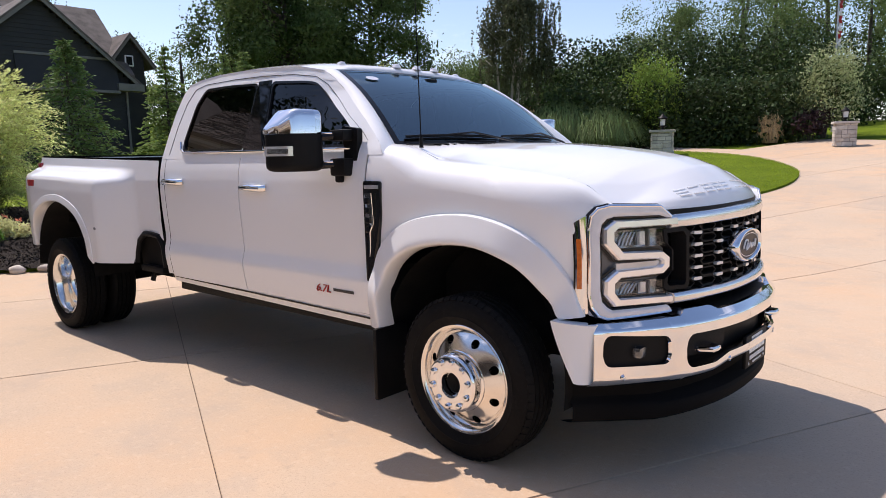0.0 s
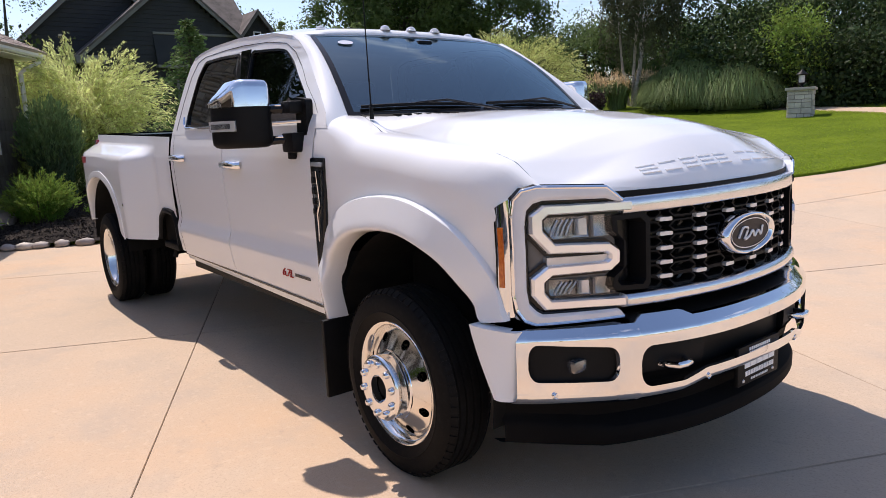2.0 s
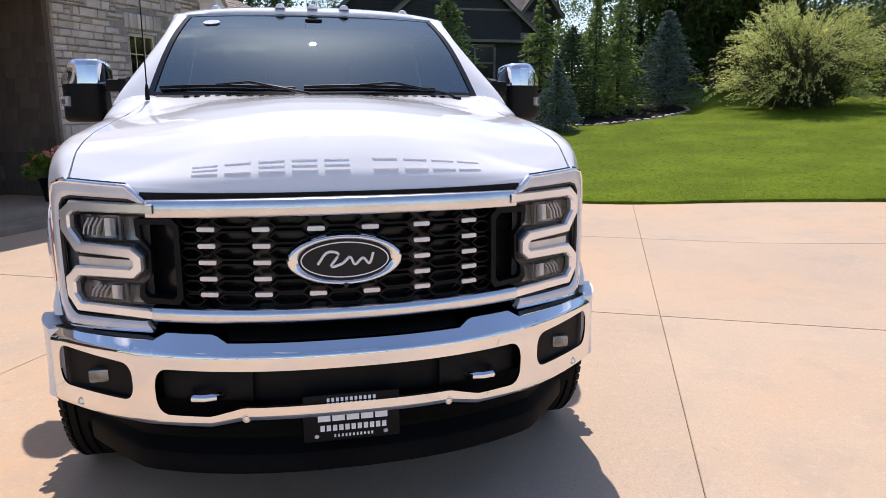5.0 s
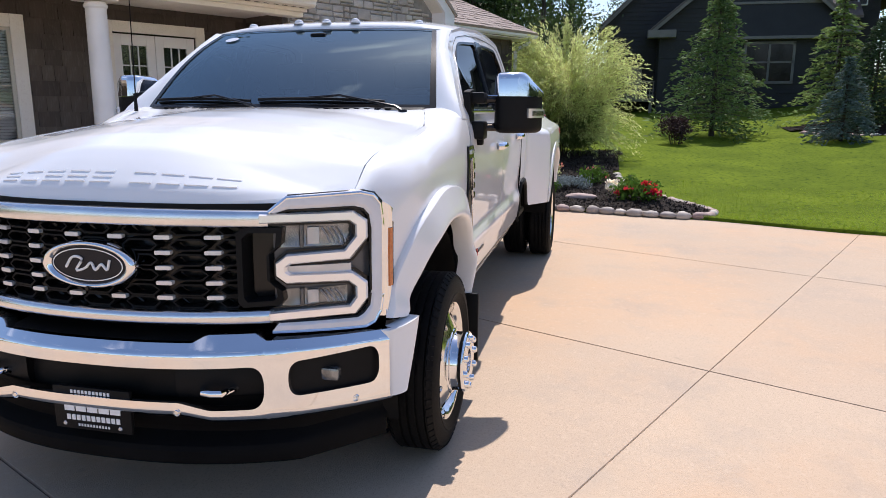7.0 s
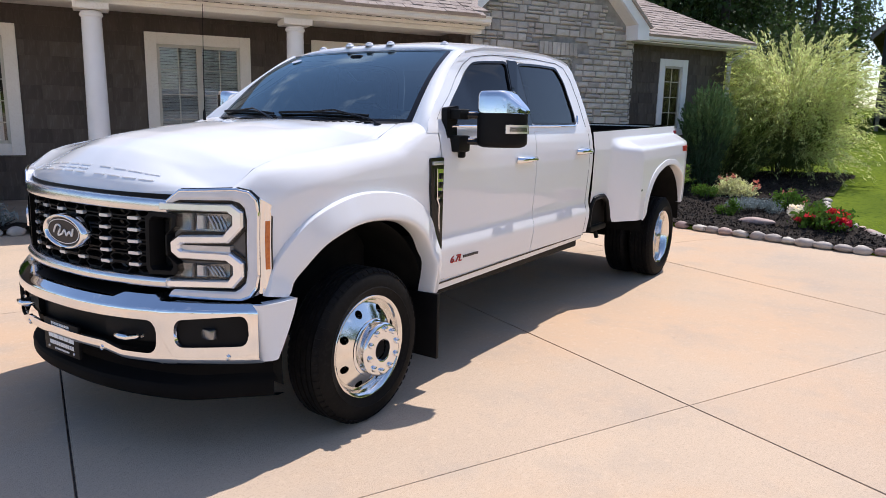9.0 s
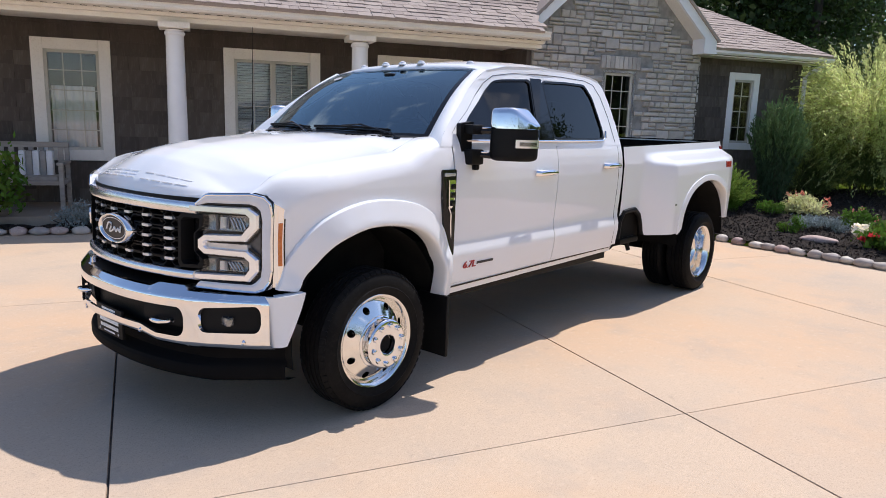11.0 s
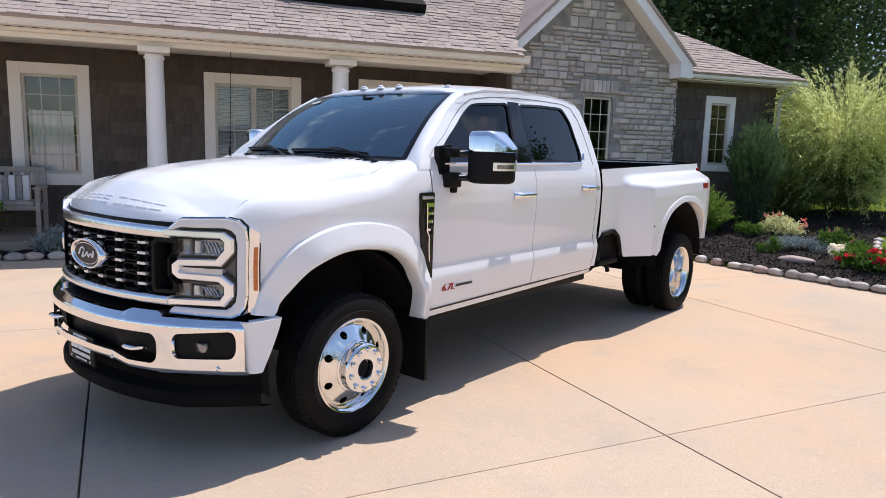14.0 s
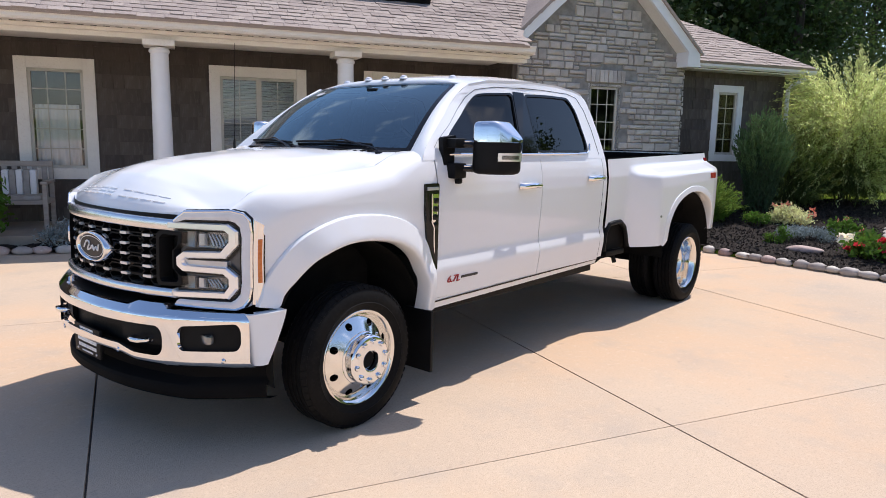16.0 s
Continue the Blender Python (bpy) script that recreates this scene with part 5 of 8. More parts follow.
    solid(bm, lambda u, v: Vector((BED0 + (BED1 + 0.03 - BED0) * u, s * 0.905, 0.95 + (rail_z(BED0 + (BED1 + 0.03 - BED0) * u) - 0.958) * v)), lambda u, v: Vector((BED0 + (BED1 + 0.03 - BED0) * u, s * 0.93, 0.95 + (rail_z(BED0 + (BED1 + 0.03 - BED0) * u) - 0.958) * v)), 6, 2)
    part("bed_wall", bm, LINER, truck)
    bm = bmesh.new()
    grid(bm, lambda u, v: Vector((BED1 + 0.004, s * (0.86 + (flank(BED1, 0.72 + (rail_z(BED1) - 0.724) * v) - 0.862) * u), 0.72 + (rail_z(BED1) - 0.724) * v)), 4, 24)
    part("bed_end_panel", bm, WHITE, bed_side)
    # tail lamp and red tail badge bars
    bm = bmesh.new()
    box(bm, BED1 - 0.014, BED1 + 0.06, min(s * 0.86, s * 1.03), max(s * 0.86, s * 1.02), 1.12, 1.45, 0.012)
    part("tail_lamp", bm, RED_LENS, truck, "red tail lamp")
    bm = bmesh.new()
    for k in range(3):
        xa = BED1 + 0.33 - 0.05 * k
        solid(bm, lambda u, v: Vector((xa - 0.042 * u, s * (flank(xa, 1.27) + 0.005), 1.245 + 0.055 * v)), lambda u, v: Vector((xa - 0.042 * u, s * (flank(xa, 1.27) - 0.004), 1.245 + 0.055 * v)), 1, 1)
    part("tail_badge", bm, RED_PAINT, bed_side, smooth=False)
    bm = bmesh.new()
    ring = [(0.022 * a, 0.011 * b) for a, b in ell]
    plate(bm, ring, lambda a, b: Vector((-3.60 + a, s * (flank(-3.6, 0.93) + 0.004), 0.93 + b)))
    part("flank_marker", bm, LAMP_SILVER, bed_side, smooth=False)
bm = bmesh.new()
box(bm, BED1 - 0.01, BED1 + 0.04, -0.88, 0.88, 0.90, 1.495, 0.012)
gate = part("tailgate", bm, WHITE, truck)
bm = bmesh.new()
box(bm, BED1 + 0.041, BED1 + 0.053, -0.90, 0.90, 0.95, 1.482, 0.004)
box(bm, BED1 - 0.006, BED1 + 0.05, -0.87, 0.87, 1.496, 1.506, 0.003)
part("tailgate_liner", bm, LINER, gate, "black liner and cap of the tailgate")
bm = bmesh.new()
box(bm, BED1 + 0.02, BED0, -0.92, 0.92, 0.90, 0.95)
part("bed_floor", bm, LINER, truck)
bm = bmesh.new()
box(bm, BED0 - 0.03, BED0, -0.97, 0.97, 0.86, 1.445, 0.01)
part("bed_front_wall", bm, LINER, truck)
# Added block, not a truck part: stops sun passing between cab and bed.
bm = bmesh.new()
box(bm, BED0 - 0.01, -2.83, -0.93, 0.93, 0.58, 1.42)
part("cab_bed_gap", bm, UNDER, truck)
bm = bmesh.new()
box(bm, BED1 - 0.14, BED1, -0.92, 0.92, 0.62, 0.78, 0.03)
part("rear_bumper", bm, CHROME, truck)
# Unseen filler under the tailgate, added to keep the truck's shadow whole.
bm = bmesh.new()
box(bm, BED1 - 0.02, BED1 + 0.03, -0.85, 0.85, 0.64, 0.897)
part("rear_valance", bm, UNDER, truck)

# chassis
bm = bmesh.new()
for y in (-0.46, 0.46):
    box(bm, -5.0, 0.75, y - 0.045, y + 0.045, 0.42, 0.60, 0.01)
box(bm, -2.7, -0.9, -0.40, 0.40, 0.36, 0.60, 0.03)
box(bm, -0.5, 0.6, -0.60, 0.60, 0.50, 1.15, 0.05)
box(bm, -4.9, -3.0, -0.42, 0.42, 0.55, 0.88, 0.03)
part("chassis", bm, UNDER, truck)
for x in (0.0, REAR):
    bm = bmesh.new()
    tube(bm, [(x, -0.86, 0.405), (x, -0.2, 0.405), (x, 0.2, 0.405), (x, 0.86, 0.405)], 0.06, 12)
    bmesh.ops.create_uvsphere(bm, u_segments=16, v_segments=10, radius=0.17, matrix=Matrix.Translation((x, 0.05, 0.40)))
    part("axle", bm, UNDER, truck)


# wheels
def tyre(bm, m, width, r=0.398, bead=0.262):
    """A tyre round the z axis of m, its middle at 0, with ribs and shoulder blocks."""
    h = width / 2
    prof = [(bead, -h + 0.02), (bead + 0.025, -h + 0.006), (0.335, -h), (0.368, -h + 0.012), (0.388, -h + 0.024), (r, -h + 0.04)]
    n = 4
    for k in range(n):
        a, b = -h + 0.04 + (width - 0.08) * k / n, -h + 0.04 + (width - 0.08) * (k + 1) / n
        prof += [(r, a + 0.005), (r, b - 0.007), (r - 0.010, b - 0.005), (r - 0.010, b + 0.003)]
    prof += [(r, h - 0.04), (0.388, h - 0.024), (0.368, h - 0.012), (0.335, h), (0.31, h - 0.001), (0.306, h + 0.002), (0.30, h - 0.002), (bead + 0.025, h - 0.006), (bead, h - 0.02)]
    lathe(bm, prof, m, 96)


def blocks(bm, m, width, r=0.398):
    """Shoulder sipes as small raised blocks."""
    h = width / 2
    for k in range(60):
        a = 2 * math.pi * k / 60
        for side in (-1, 1):
            q = m @ Matrix.Rotation(a, 4, "Z")
            z0, z1 = side * (h - 0.034), side * (h - 0.012)
            pts = [(0.381, -0.013, z1), (0.381, 0.013, z1), (r + 0.001, 0.013, z0), (r + 0.001, -0.013, z0)]
            back = [(p[0] - 0.02, p[1], p[2] - side * 0.02) for p in pts]
            f, b = [bm.verts.new(q @ Vector(p)) for p in pts], [bm.verts.new(q @ Vector(p)) for p in back]
            bm.faces.new(f)
            for i in range(4):
                j = (i + 1) % 4
                bm.faces.new((f[i], f[j], b[j], b[i]))


def disc(bm, m, r0, r1, depth, holes, hr, hole_r, turn=0.0):
    """A wheel disc with round hand holes; depth(r) gives its dish."""
    for k in range(holes):
        a0, a1 = 2 * math.pi * k / holes, 2 * math.pi * (k + 1) / holes
        am, n, m_steps = (a0 + a1) / 2, 40, 5
        hole, rim = [], []
        for t in np.linspace(0, 2 * math.pi, n, endpoint=False):
            c, q = math.cos(t), math.sin(t)
            hole.append((hr + hole_r * c, am + hole_r * q / hr))
            reach = min((r1 - hr) / c if c > 1e-6 else (r0 - hr) / c if c < -1e-6 else 9, (a1 - am) * hr / abs(q) if abs(q) > 1e-6 else 9)
            rim.append((hr + reach * c, am + reach * q / hr))
        web = [[bm.verts.new(m @ Vector(((h_[0] + (e_[0] - h_[0]) * k2 / m_steps) * math.cos(h_[1] + (e_[1] - h_[1]) * k2 / m_steps), (h_[0] + (e_[0] - h_[0]) * k2 / m_steps) * math.sin(h_[1] + (e_[1] - h_[1]) * k2 / m_steps), depth(h_[0] + (e_[0] - h_[0]) * k2 / m_steps)))) for k2 in range(m_steps + 1)] for h_, e_ in zip(hole, rim)]
        for i in range(n):
            for k2 in range(m_steps):
                bm.faces.new((web[i][k2], web[(i + 1) % n][k2], web[(i + 1) % n][k2 + 1], web[i][k2 + 1]))
        for r_, a_ in ((r0, a0), (r0, a1), (r1, a0), (r1, a1)):
            near = sorted(range(n), key=lambda i: (rim[i][0] - r_) ** 2 + (rim[i][1] - a_) ** 2 * hr * hr)[:2]
            cv = bm.verts.new(m @ Vector((r_ * math.cos(a_), r_ * math.sin(a_), depth(r_))))
            bm.faces.new((web[near[0]][-1], web[near[1]][-1], cv))
        vs = [w_[0] for w_ in web]
        hv = vs
        bv = [bm.verts.new(m @ Vector((p[0] * math.cos(p[1]), p[0] * math.sin(p[1]), depth(p[0]) - 0.03))) for p in hole]
        for i in range(len(hv)):
            j = (i + 1) % len(hv)
            bm.faces.new((hv[i], hv[j], bv[j], bv[i]))


for s in (-1, 1):
    turn = Euler((radians(-90 * s), 0, 0)).to_matrix().to_4x4()
    # steered wheel with a proud hub
    m = Matrix.Translation((0, s * 0.956, 0.398)) @ turn
    bm = bmesh.new()
    lathe(bm, [(0.19, -0.10), (0.245, -0.095), (0.25, -0.05), (0.235, 0.0), (0.238, 0.06), (0.252, 0.075), (0.268, 0.082), (0.272, 0.088), (0.262, 0.096), (0.250, 0.092), (0.240, 0.078), (0.232, 0.058)], m, 96)
    wheel = part("front_wheel", bm, ALLOY, truck, "polished alloy front wheel", angle=50)
    bm = bmesh.new()
    tyre(bm, m, 0.225)
    rubber = part("tyre", bm, RUBBER, wheel, "black ribbed tyre", angle=30)
    bm = bmesh.new()
    blocks(bm, m, 0.225)
    tagged(part("tread", bm, RUBBER, rubber, smooth=False), kind="stuff")
    bm = bmesh.new()
    disc(bm, m, 0.138, 0.234, lambda r: 0.060 + 0.052 * ((0.234 - r) / 0.096) ** 0.9, 8, 0.196, 0.0205)
    part("wheel_disc", bm, ALLOY, wheel, "polished disc with eight hand holes", angle=40)
    # Dark disc added behind the hand holes to give them their shade.
    bm = bmesh.new()
    lathe(bm, [(0.0, 0.03), (0.22, 0.02)], m, 32)
    part("brake_shadow_plate", bm, UNDER, wheel)
    bm = bmesh.new()
    lathe(bm, [(0.150, 0.100), (0.146, 0.112), (0.140, 0.116), (0.134, 0.118), (0.132, 0.126), (0.131, 0.148), (0.136, 0.152), (0.137, 0.166), (0.132, 0.174), (0.125, 0.177), (0.064, 0.180), (0.056, 0.176), (0.054, 0.14), (0.0, 0.135)], m, 64)
    part("hub", bm, CHROME, wheel, "chrome hub with ten lug nuts", angle=35)
    for k in range(10):
        bm = bmesh.new()
        q = m @ Matrix.Rotation(2 * math.pi * (k + 0.3) / 10, 4, "Z") @ Matrix.Translation((0.108, 0, 0.174))
        lathe(bm, [(0.016, 0.0), (0.0155, 0.012), (0.012, 0.019), (0.006, 0.022), (0.0, 0.0225)], q, 14)
        part("lug_nut", bm, CHROME, wheel)
    bm = bmesh.new()
    lathe(bm, [(0.0, 0.146), (0.049, 0.146)], m, 24)
    part("hub_bore", bm, UNDER, wheel)
    # twin rear wheels
    m = Matrix.Translation((REAR, s * 1.075, 0.398)) @ turn
    bm = bmesh.new()
    lathe(bm, [(0.272, 0.088), (0.262, 0.096), (0.250, 0.092), (0.236, 0.07), (0.230, -0.02), (0.222, -0.06), (0.20, -0.085), (0.15, -0.10), (0.135, -0.09), (0.125, -0.06), (0.11, -0.045), (0.06, -0.04), (0.05, -0.06), (0.0, -0.06)], m, 96)
    wheel = part("rear_wheel", bm, ALLOY, truck, "deep-dish polished rear dual wheel", angle=50)
    bm = bmesh.new()
    tyre(bm, m, 0.225)
    rubber = part("tyre", bm, RUBBER, wheel, "black ribbed tyre", angle=30)
    bm = bmesh.new()
    blocks(bm, m, 0.225)
    tagged(part("tread", bm, RUBBER, rubber, smooth=False), kind="stuff")
    bm = bmesh.new()
    tyre(bm, Matrix.Translation((0, s * -0.26, 0)) @ m, 0.225)
    part("inner_tyre", bm, RUBBER, wheel, angle=30)
    bm = bmesh.new()
    lathe(bm, [(0.0, -0.2), (0.262, -0.2), (0.262, 0.07)], m, 32)
    part("rim_barrel", bm, UNDER, wheel)
    for k in range(8):
        bm = bmesh.new()
        lathe(bm, [(0.016, -0.045), (0.016, -0.02), (0.0, -0.015)], m @ Matrix.Rotation(2 * math.pi * k / 8, 4, "Z") @ Matrix.Translation((0.09, 0, 0)), 10)
        part("lug_nut", bm, CHROME, wheel)


# ---- ground ----
def height(x, y):
    """The yard is level round the truck and rises gently away from it."""
    a, b = max(0.0, min(y, 34) - 4.5), max(0.0, -max(x, -45) - 8.5)
    return 0.0952 * a * a / (a + 2.0) + 0.072 * b * b / (b + 2.0)


ticks = [-420, -220, -120, -80, -60] + list(np.arange(-50, 50.1, 2.5)) + [60, 80, 120, 220, 420]
verts = [(x, y, height(x, y) - 0.06) for x in ticks for y in ticks]
n = len(ticks)
faces = [(i * n + j, (i + 1) * n + j, (i + 1) * n + j + 1, i * n + j + 1) for i in range(n - 1) for j in range(n - 1)]
tagged(new("ground", mesh_from("ground", verts, faces, LAWN, True)), "wide rough grass ground rising to the woods", "ground", kind="structure")

EDGE = spline([(-13.5, -6.0), (-9.6, -3.2), (-8.7, -1.0), (-7.75, 0.5), (-7.2, 2.9), (-6.55, 4.5), (-5.8, 6.2), (-4.6, 7.8), (-3.4, 9.1), (-2.55, 10.7), (-2.2, 12.6), (-2.5, 14.6), (-3.4, 16.4), (-4.8, 18.2), (-6.8, 19.6), (-9.5, 20.8), (-14, 22), (-30, 25)], 150)
bm = bmesh.new()


def lawn_at(u, v):
    p = EDGE[round(u * 150)]
    k = v ** 2.2
    far = (-62.0, -16 + 44 * u)
    x, y = p[0] + (far[0] - p[0]) * k, p[1] + (far[1] - p[1]) * k
    return Vector((x, y, height(x, y) + 0.045 * min(1, v * 40) + (0.012 * noise.noise((x * 2, y * 2, 0)) if v > 0 else -0.05)))


grid(bm, lawn_at, 150, 44)
tagged(part("lawn", bm, LAWN, angle=80), "bright green mown lawn sloping up to the shrubs", "lawn", kind="structure")

# concrete slabs, laid in a 12 by 10 foot grid
AX = radians(154.8)
U, N = Vector((math.cos(AX), math.sin(AX))), Vector((-math.sin(AX), math.cos(AX)))


def slab_place(a, b):
    p = U * a + N * b
    return Vector((p.x, p.y, height(p.x, p.y)))


verts, faces, k = [], [], 0
drive = thing("driveway", "tan broom-finished concrete driveway of large slabs with dark joints", "driveway", kind="structure")
bm = bmesh.new()
joints = bmesh.new()
A0 = [-0.91 + 3.0 * i for i in range(-8, 8)]
B0 = [2.05 + 3.66 * i for i in range(-7, 7)]
for a in A0[:-1]:
    for b in B0[:-1]:
        c = slab_place(a + 1.5, b + 1.83)
        if c.y > 22.5 or c.x > 24 or c.x < -11.5 or c.y < -22 or (c.x < -6 and c.y < -8):
            continue
        grid(joints, lambda u, v: slab_place(a + 3.0 * u, b + 3.66 * v) - Vector((0, 0, 0.014)), 5, 6)
        bm = bmesh.new()
        g, h, d = 0.004, 0.0012, 0.003
        steps_a = [g, g + d] + [3.0 * i / 5 for i in range(1, 5)] + [3.0 - g - d, 3.0 - g]
        steps_b = [h, h + d] + [3.66 * i / 6 for i in range(1, 6)] + [3.66 - h - d, 3.66 - h]
        na, nb = len(steps_a), len(steps_b)
        rows = [[bm.verts.new(slab_place(a + x, b + y) - Vector((0, 0, 0.012 if i in (0, na - 1) else 0.006 if j in (0, nb - 1) else 0))) for j, y in enumerate(steps_b)] for i, x in enumerate(steps_a)]
        for i in range(na - 1):
            for j in range(nb - 1):
                bm.faces.new((rows[i][j], rows[i + 1][j], rows[i + 1][j + 1], rows[i][j + 1]))
        part("slab", bm, CONCRETE, drive, smooth=False)
part("joint_filler", joints, JOINT, drive, smooth=False)

# ---- the stone and shake house ----
house = thing("house", "low brown shake and grey limestone house with a columned porch", "house")
house.rotation_euler = (0, 0, radians(150.5))
PORCH, STONE_N, WING = 7.9, 6.8, 7.3


def hbox(name, mat, x0, x1, y0, y1, z0, z1, bevel=0.0, parent=house, label=""):
    bm = bmesh.new()
    box(bm, x0, x1, y0, y1, z0, z1, bevel)
    return part(name, bm, mat, parent, label, smooth=False)


def wall_with_holes(name, mat, x0, x1, y, z0, top, holes, thick=0.2, label=""):
    """A wall facing -y, its openings cut through it; top is a list of (x, z)."""
    loops = [[Vector((x0, z0, 0)), Vector((x1, z0, 0))] + [Vector((a, b, 0)) for a, b in top]]
    for a0, a1, b0, b1 in holes:
        loops.append([Vector(p) for p in ((a0, b0, 0), (a0, b1, 0), (a1, b1, 0), (a1, b0, 0))])
    flat = [p for q in loops for p in q]
    bm = bmesh.new()
    f, b = ([bm.verts.new((p.x, yy, p.y)) for p in flat] for yy in (y, y + thick))
    for tri in tessellate_polygon(loops):
        for vs in (f, b):
            try:
                bm.faces.new([vs[i] for i in tri])
            except ValueError:
                pass
    start = 0
    for q in loops:
        m = len(q)
        for i in range(m):
            j = (i + 1) % m
            bm.faces.new((f[start + i], f[start + j], b[start + j], b[start + i]))
        start += m
    return part(name, bm, mat, house, label, smooth=False)


def window(x0, x1, z0, z1, y, trim, mat, cols, rows, split=False, blinds=True, proud=0.03):
    """A framed window with sash, muntins, panes and a dim room behind; x0..z1 is the trim's outside."""
    a0, a1, b0, b1 = x0 + trim, x1 - trim, z0 + trim, z1 - trim
    bm = bmesh.new()
    for p in ((x0, a0, z0, z1), (a1, x1, z0, z1), (a0, a1, b1, z1), (a0, a1, z0, b0)):
        box(bm, p[0], p[1], y - proud, y + 0.02, p[2], p[3], 0.006)
    w = part("window", bm, mat, house, "white-trimmed window with dark reflecting panes", smooth=False)
    sashes = [(a0, (a0 + a1) / 2), ((a0 + a1) / 2, a1)] if split else [(a0, a1)]
    for c0, c1 in sashes:
        bm = bmesh.new()
        for p in ((c0, c0 + 0.045, b0, b1), (c1 - 0.045, c1, b0, b1), (c0, c1, b1 - 0.045, b1), (c0, c1, b0, b0 + 0.045)):
            box(bm, p[0], p[1], y, y + 0.05, p[2], p[3], 0.004)
        part("sash", bm, SASH, w, smooth=False)
        bm = bmesh.new()
        for i in range(1, cols):
            x = c0 + (c1 - c0) * i / cols
            box(bm, x - 0.008, x + 0.008, y + 0.028, y + 0.040, b0, b1)
        for j in range(1, rows):
            z = b0 + (b1 - b0) * j / rows
            box(bm, c0, c1, y + 0.028, y + 0.040, z - 0.008, z + 0.008)
        part("muntin", bm, SASH, w, smooth=False)
        for i in range(cols):
            for j in range(rows):
                bm = bmesh.new()
                xa, xb = c0 + (c1 - c0) * i / cols, c0 + (c1 - c0) * (i + 1) / cols
                za, zb = b0 + (b1 - b0) * j / rows, b0 + (b1 - b0) * (j + 1) / rows
                grid(bm, lambda u, v: Vector((xa + (xb - xa) * u, y + 0.030, za + (zb - za) * v)), 1, 1)
                pane = part("pane", bm, PANE, w, smooth=False)
                if pane.data.polygons[0].normal.y > 0:
                    pane.data.flip_normals()
    if blinds:
        bm = bmesh.new()
        z = b0 + 0.03
        while z < b1:
            box(bm, a0, a1, y + 0.10, y + 0.135, z, z + 0.006, 0, Matrix.Identity(4))
            z += 0.042
        for v in bm.verts:
            v.co.z += (v.co.y - y - 0.117) * 0.9
        part("blind", bm, BLIND, w, "white slatted blind", smooth=False)
    # Added box behind the panes; its dark colour stands for an unlit room.
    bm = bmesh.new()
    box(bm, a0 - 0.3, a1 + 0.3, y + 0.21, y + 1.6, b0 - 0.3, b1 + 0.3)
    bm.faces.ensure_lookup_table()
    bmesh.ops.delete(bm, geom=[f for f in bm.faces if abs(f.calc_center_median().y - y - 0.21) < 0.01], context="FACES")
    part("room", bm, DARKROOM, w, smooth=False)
    return w


W1, W2, DOOR, WA, WB = (-2.73, -1.62, 0.84, 2.71), (0.08, 1.68, 0.85, 2.72), (2.70, 4.32, 0.18, 2.76), (6.64, 7.36, 0.96, 2.66), (9.93, 10.71, 1.25, 2.81)
hole = lambda w, t: (w[0] + t, w[1] - t, w[2] + t, w[3] - t)
porch_wall = wall_with_holes("porch_wall", SHAKE, -9.0, 5.12, PORCH, 0.0, [(5.12, 3.3), (-9.0, 3.3)], [hole(W1, 0.17), hole(W2, 0.17), (DOOR[0] + 0.15, DOOR[1] - 0.15, 0.19, 2.6)], 0.2, "dark brown shake wall under the porch")
first = window(*W1, PORCH, 0.17, TRIM, 3, 5, blinds=False)
# Added white wavy sheet makes the pale shape in the lower panes.
bm = bmesh.new()
solid(bm, lambda u, v: Vector((-2.50 + 0.62 * u, PORCH + 0.095 + 0.014 * math.sin(44 * u + 1.5 * math.sin(5 * u)), 1.02 + 0.98 * v)), lambda u, v: Vector((-2.50 + 0.62 * u, PORCH + 0.100 + 0.014 * math.sin(44 * u + 1.5 * math.sin(5 * u)), 1.02 + 0.98 * v)), 60, 4)
part("curtain", bm, TRIM_WHITE, first, "white wavy sheet behind the lower panes")
window(*W2, PORCH, 0.17, TRIM, 2, 4, split=True)
wing_wall = wall_with_holes("wing_wall", SHAKE, 8.6, 11.78, WING, 0.0, [(11.78, 3.2), (8.6, 3.2)], [hole(WB, 0.14)], 0.2, "dark brown shake wall of the wing")
window(*WB, WING, 0.14, TRIM_WHITE, 2, 4, blinds=False)
hbox("wing_side_wall", SHAKE, 11.58, 11.78, WING + 0.2, 16.0, 0.0, 3.2)
hbox("wing_corner_board", SHAKE, 11.70, 11.80, WING - 0.02, WING + 0.08, 0.0, 3.1)
stone_wall = wall_with_holes("stone_gable", MORTAR, 5.20, 8.74, STONE_N, 0.0, [(8.74, 3.16), (6.87, 4.84), (5.20, 3.3)], [hole(WA, 0.05)], 0.25, "grey coursed limestone gable wall")
hbox("stone_return", MORTAR, 8.55, 8.765, STONE_N + 0.25, WING, 0.0, 3.1)
end_wall = hbox("porch_end_wall", SHAKE, 5.125, 5.30, STONE_N + 0.05, PORCH, 0.0, 3.1, label="dark brown shake end wall of the porch")
rnd = random.Random(17)
for k in range(14):
    y = STONE_N + 0.05
    while y < PORCH - 0.03:
        y1 = min(y + rnd.choice((0.16, 0.22, 0.28, 0.36)), PORCH)
        z0, t = 0.18 + 0.21 * k + rnd.uniform(-0.005, 0.005), 0.016 + 0.006 * rnd.random()
        me = mesh_from("shake", [(-t, 0, 0), (-t, y1 - y - 0.005, 0), (-0.004, y1 - y - 0.005, 0.22), (-0.004, 0, 0.22), (0, 0, 0), (0, y1 - y - 0.005, 0)], [(0, 1, 2, 3), (0, 4, 5, 1), (0, 3, 4), (1, 5, 2)], SHAKE)
        ob = new("shake", me)
        ob.parent, ob.location = end_wall, (5.125, y, z0)
        y = y1
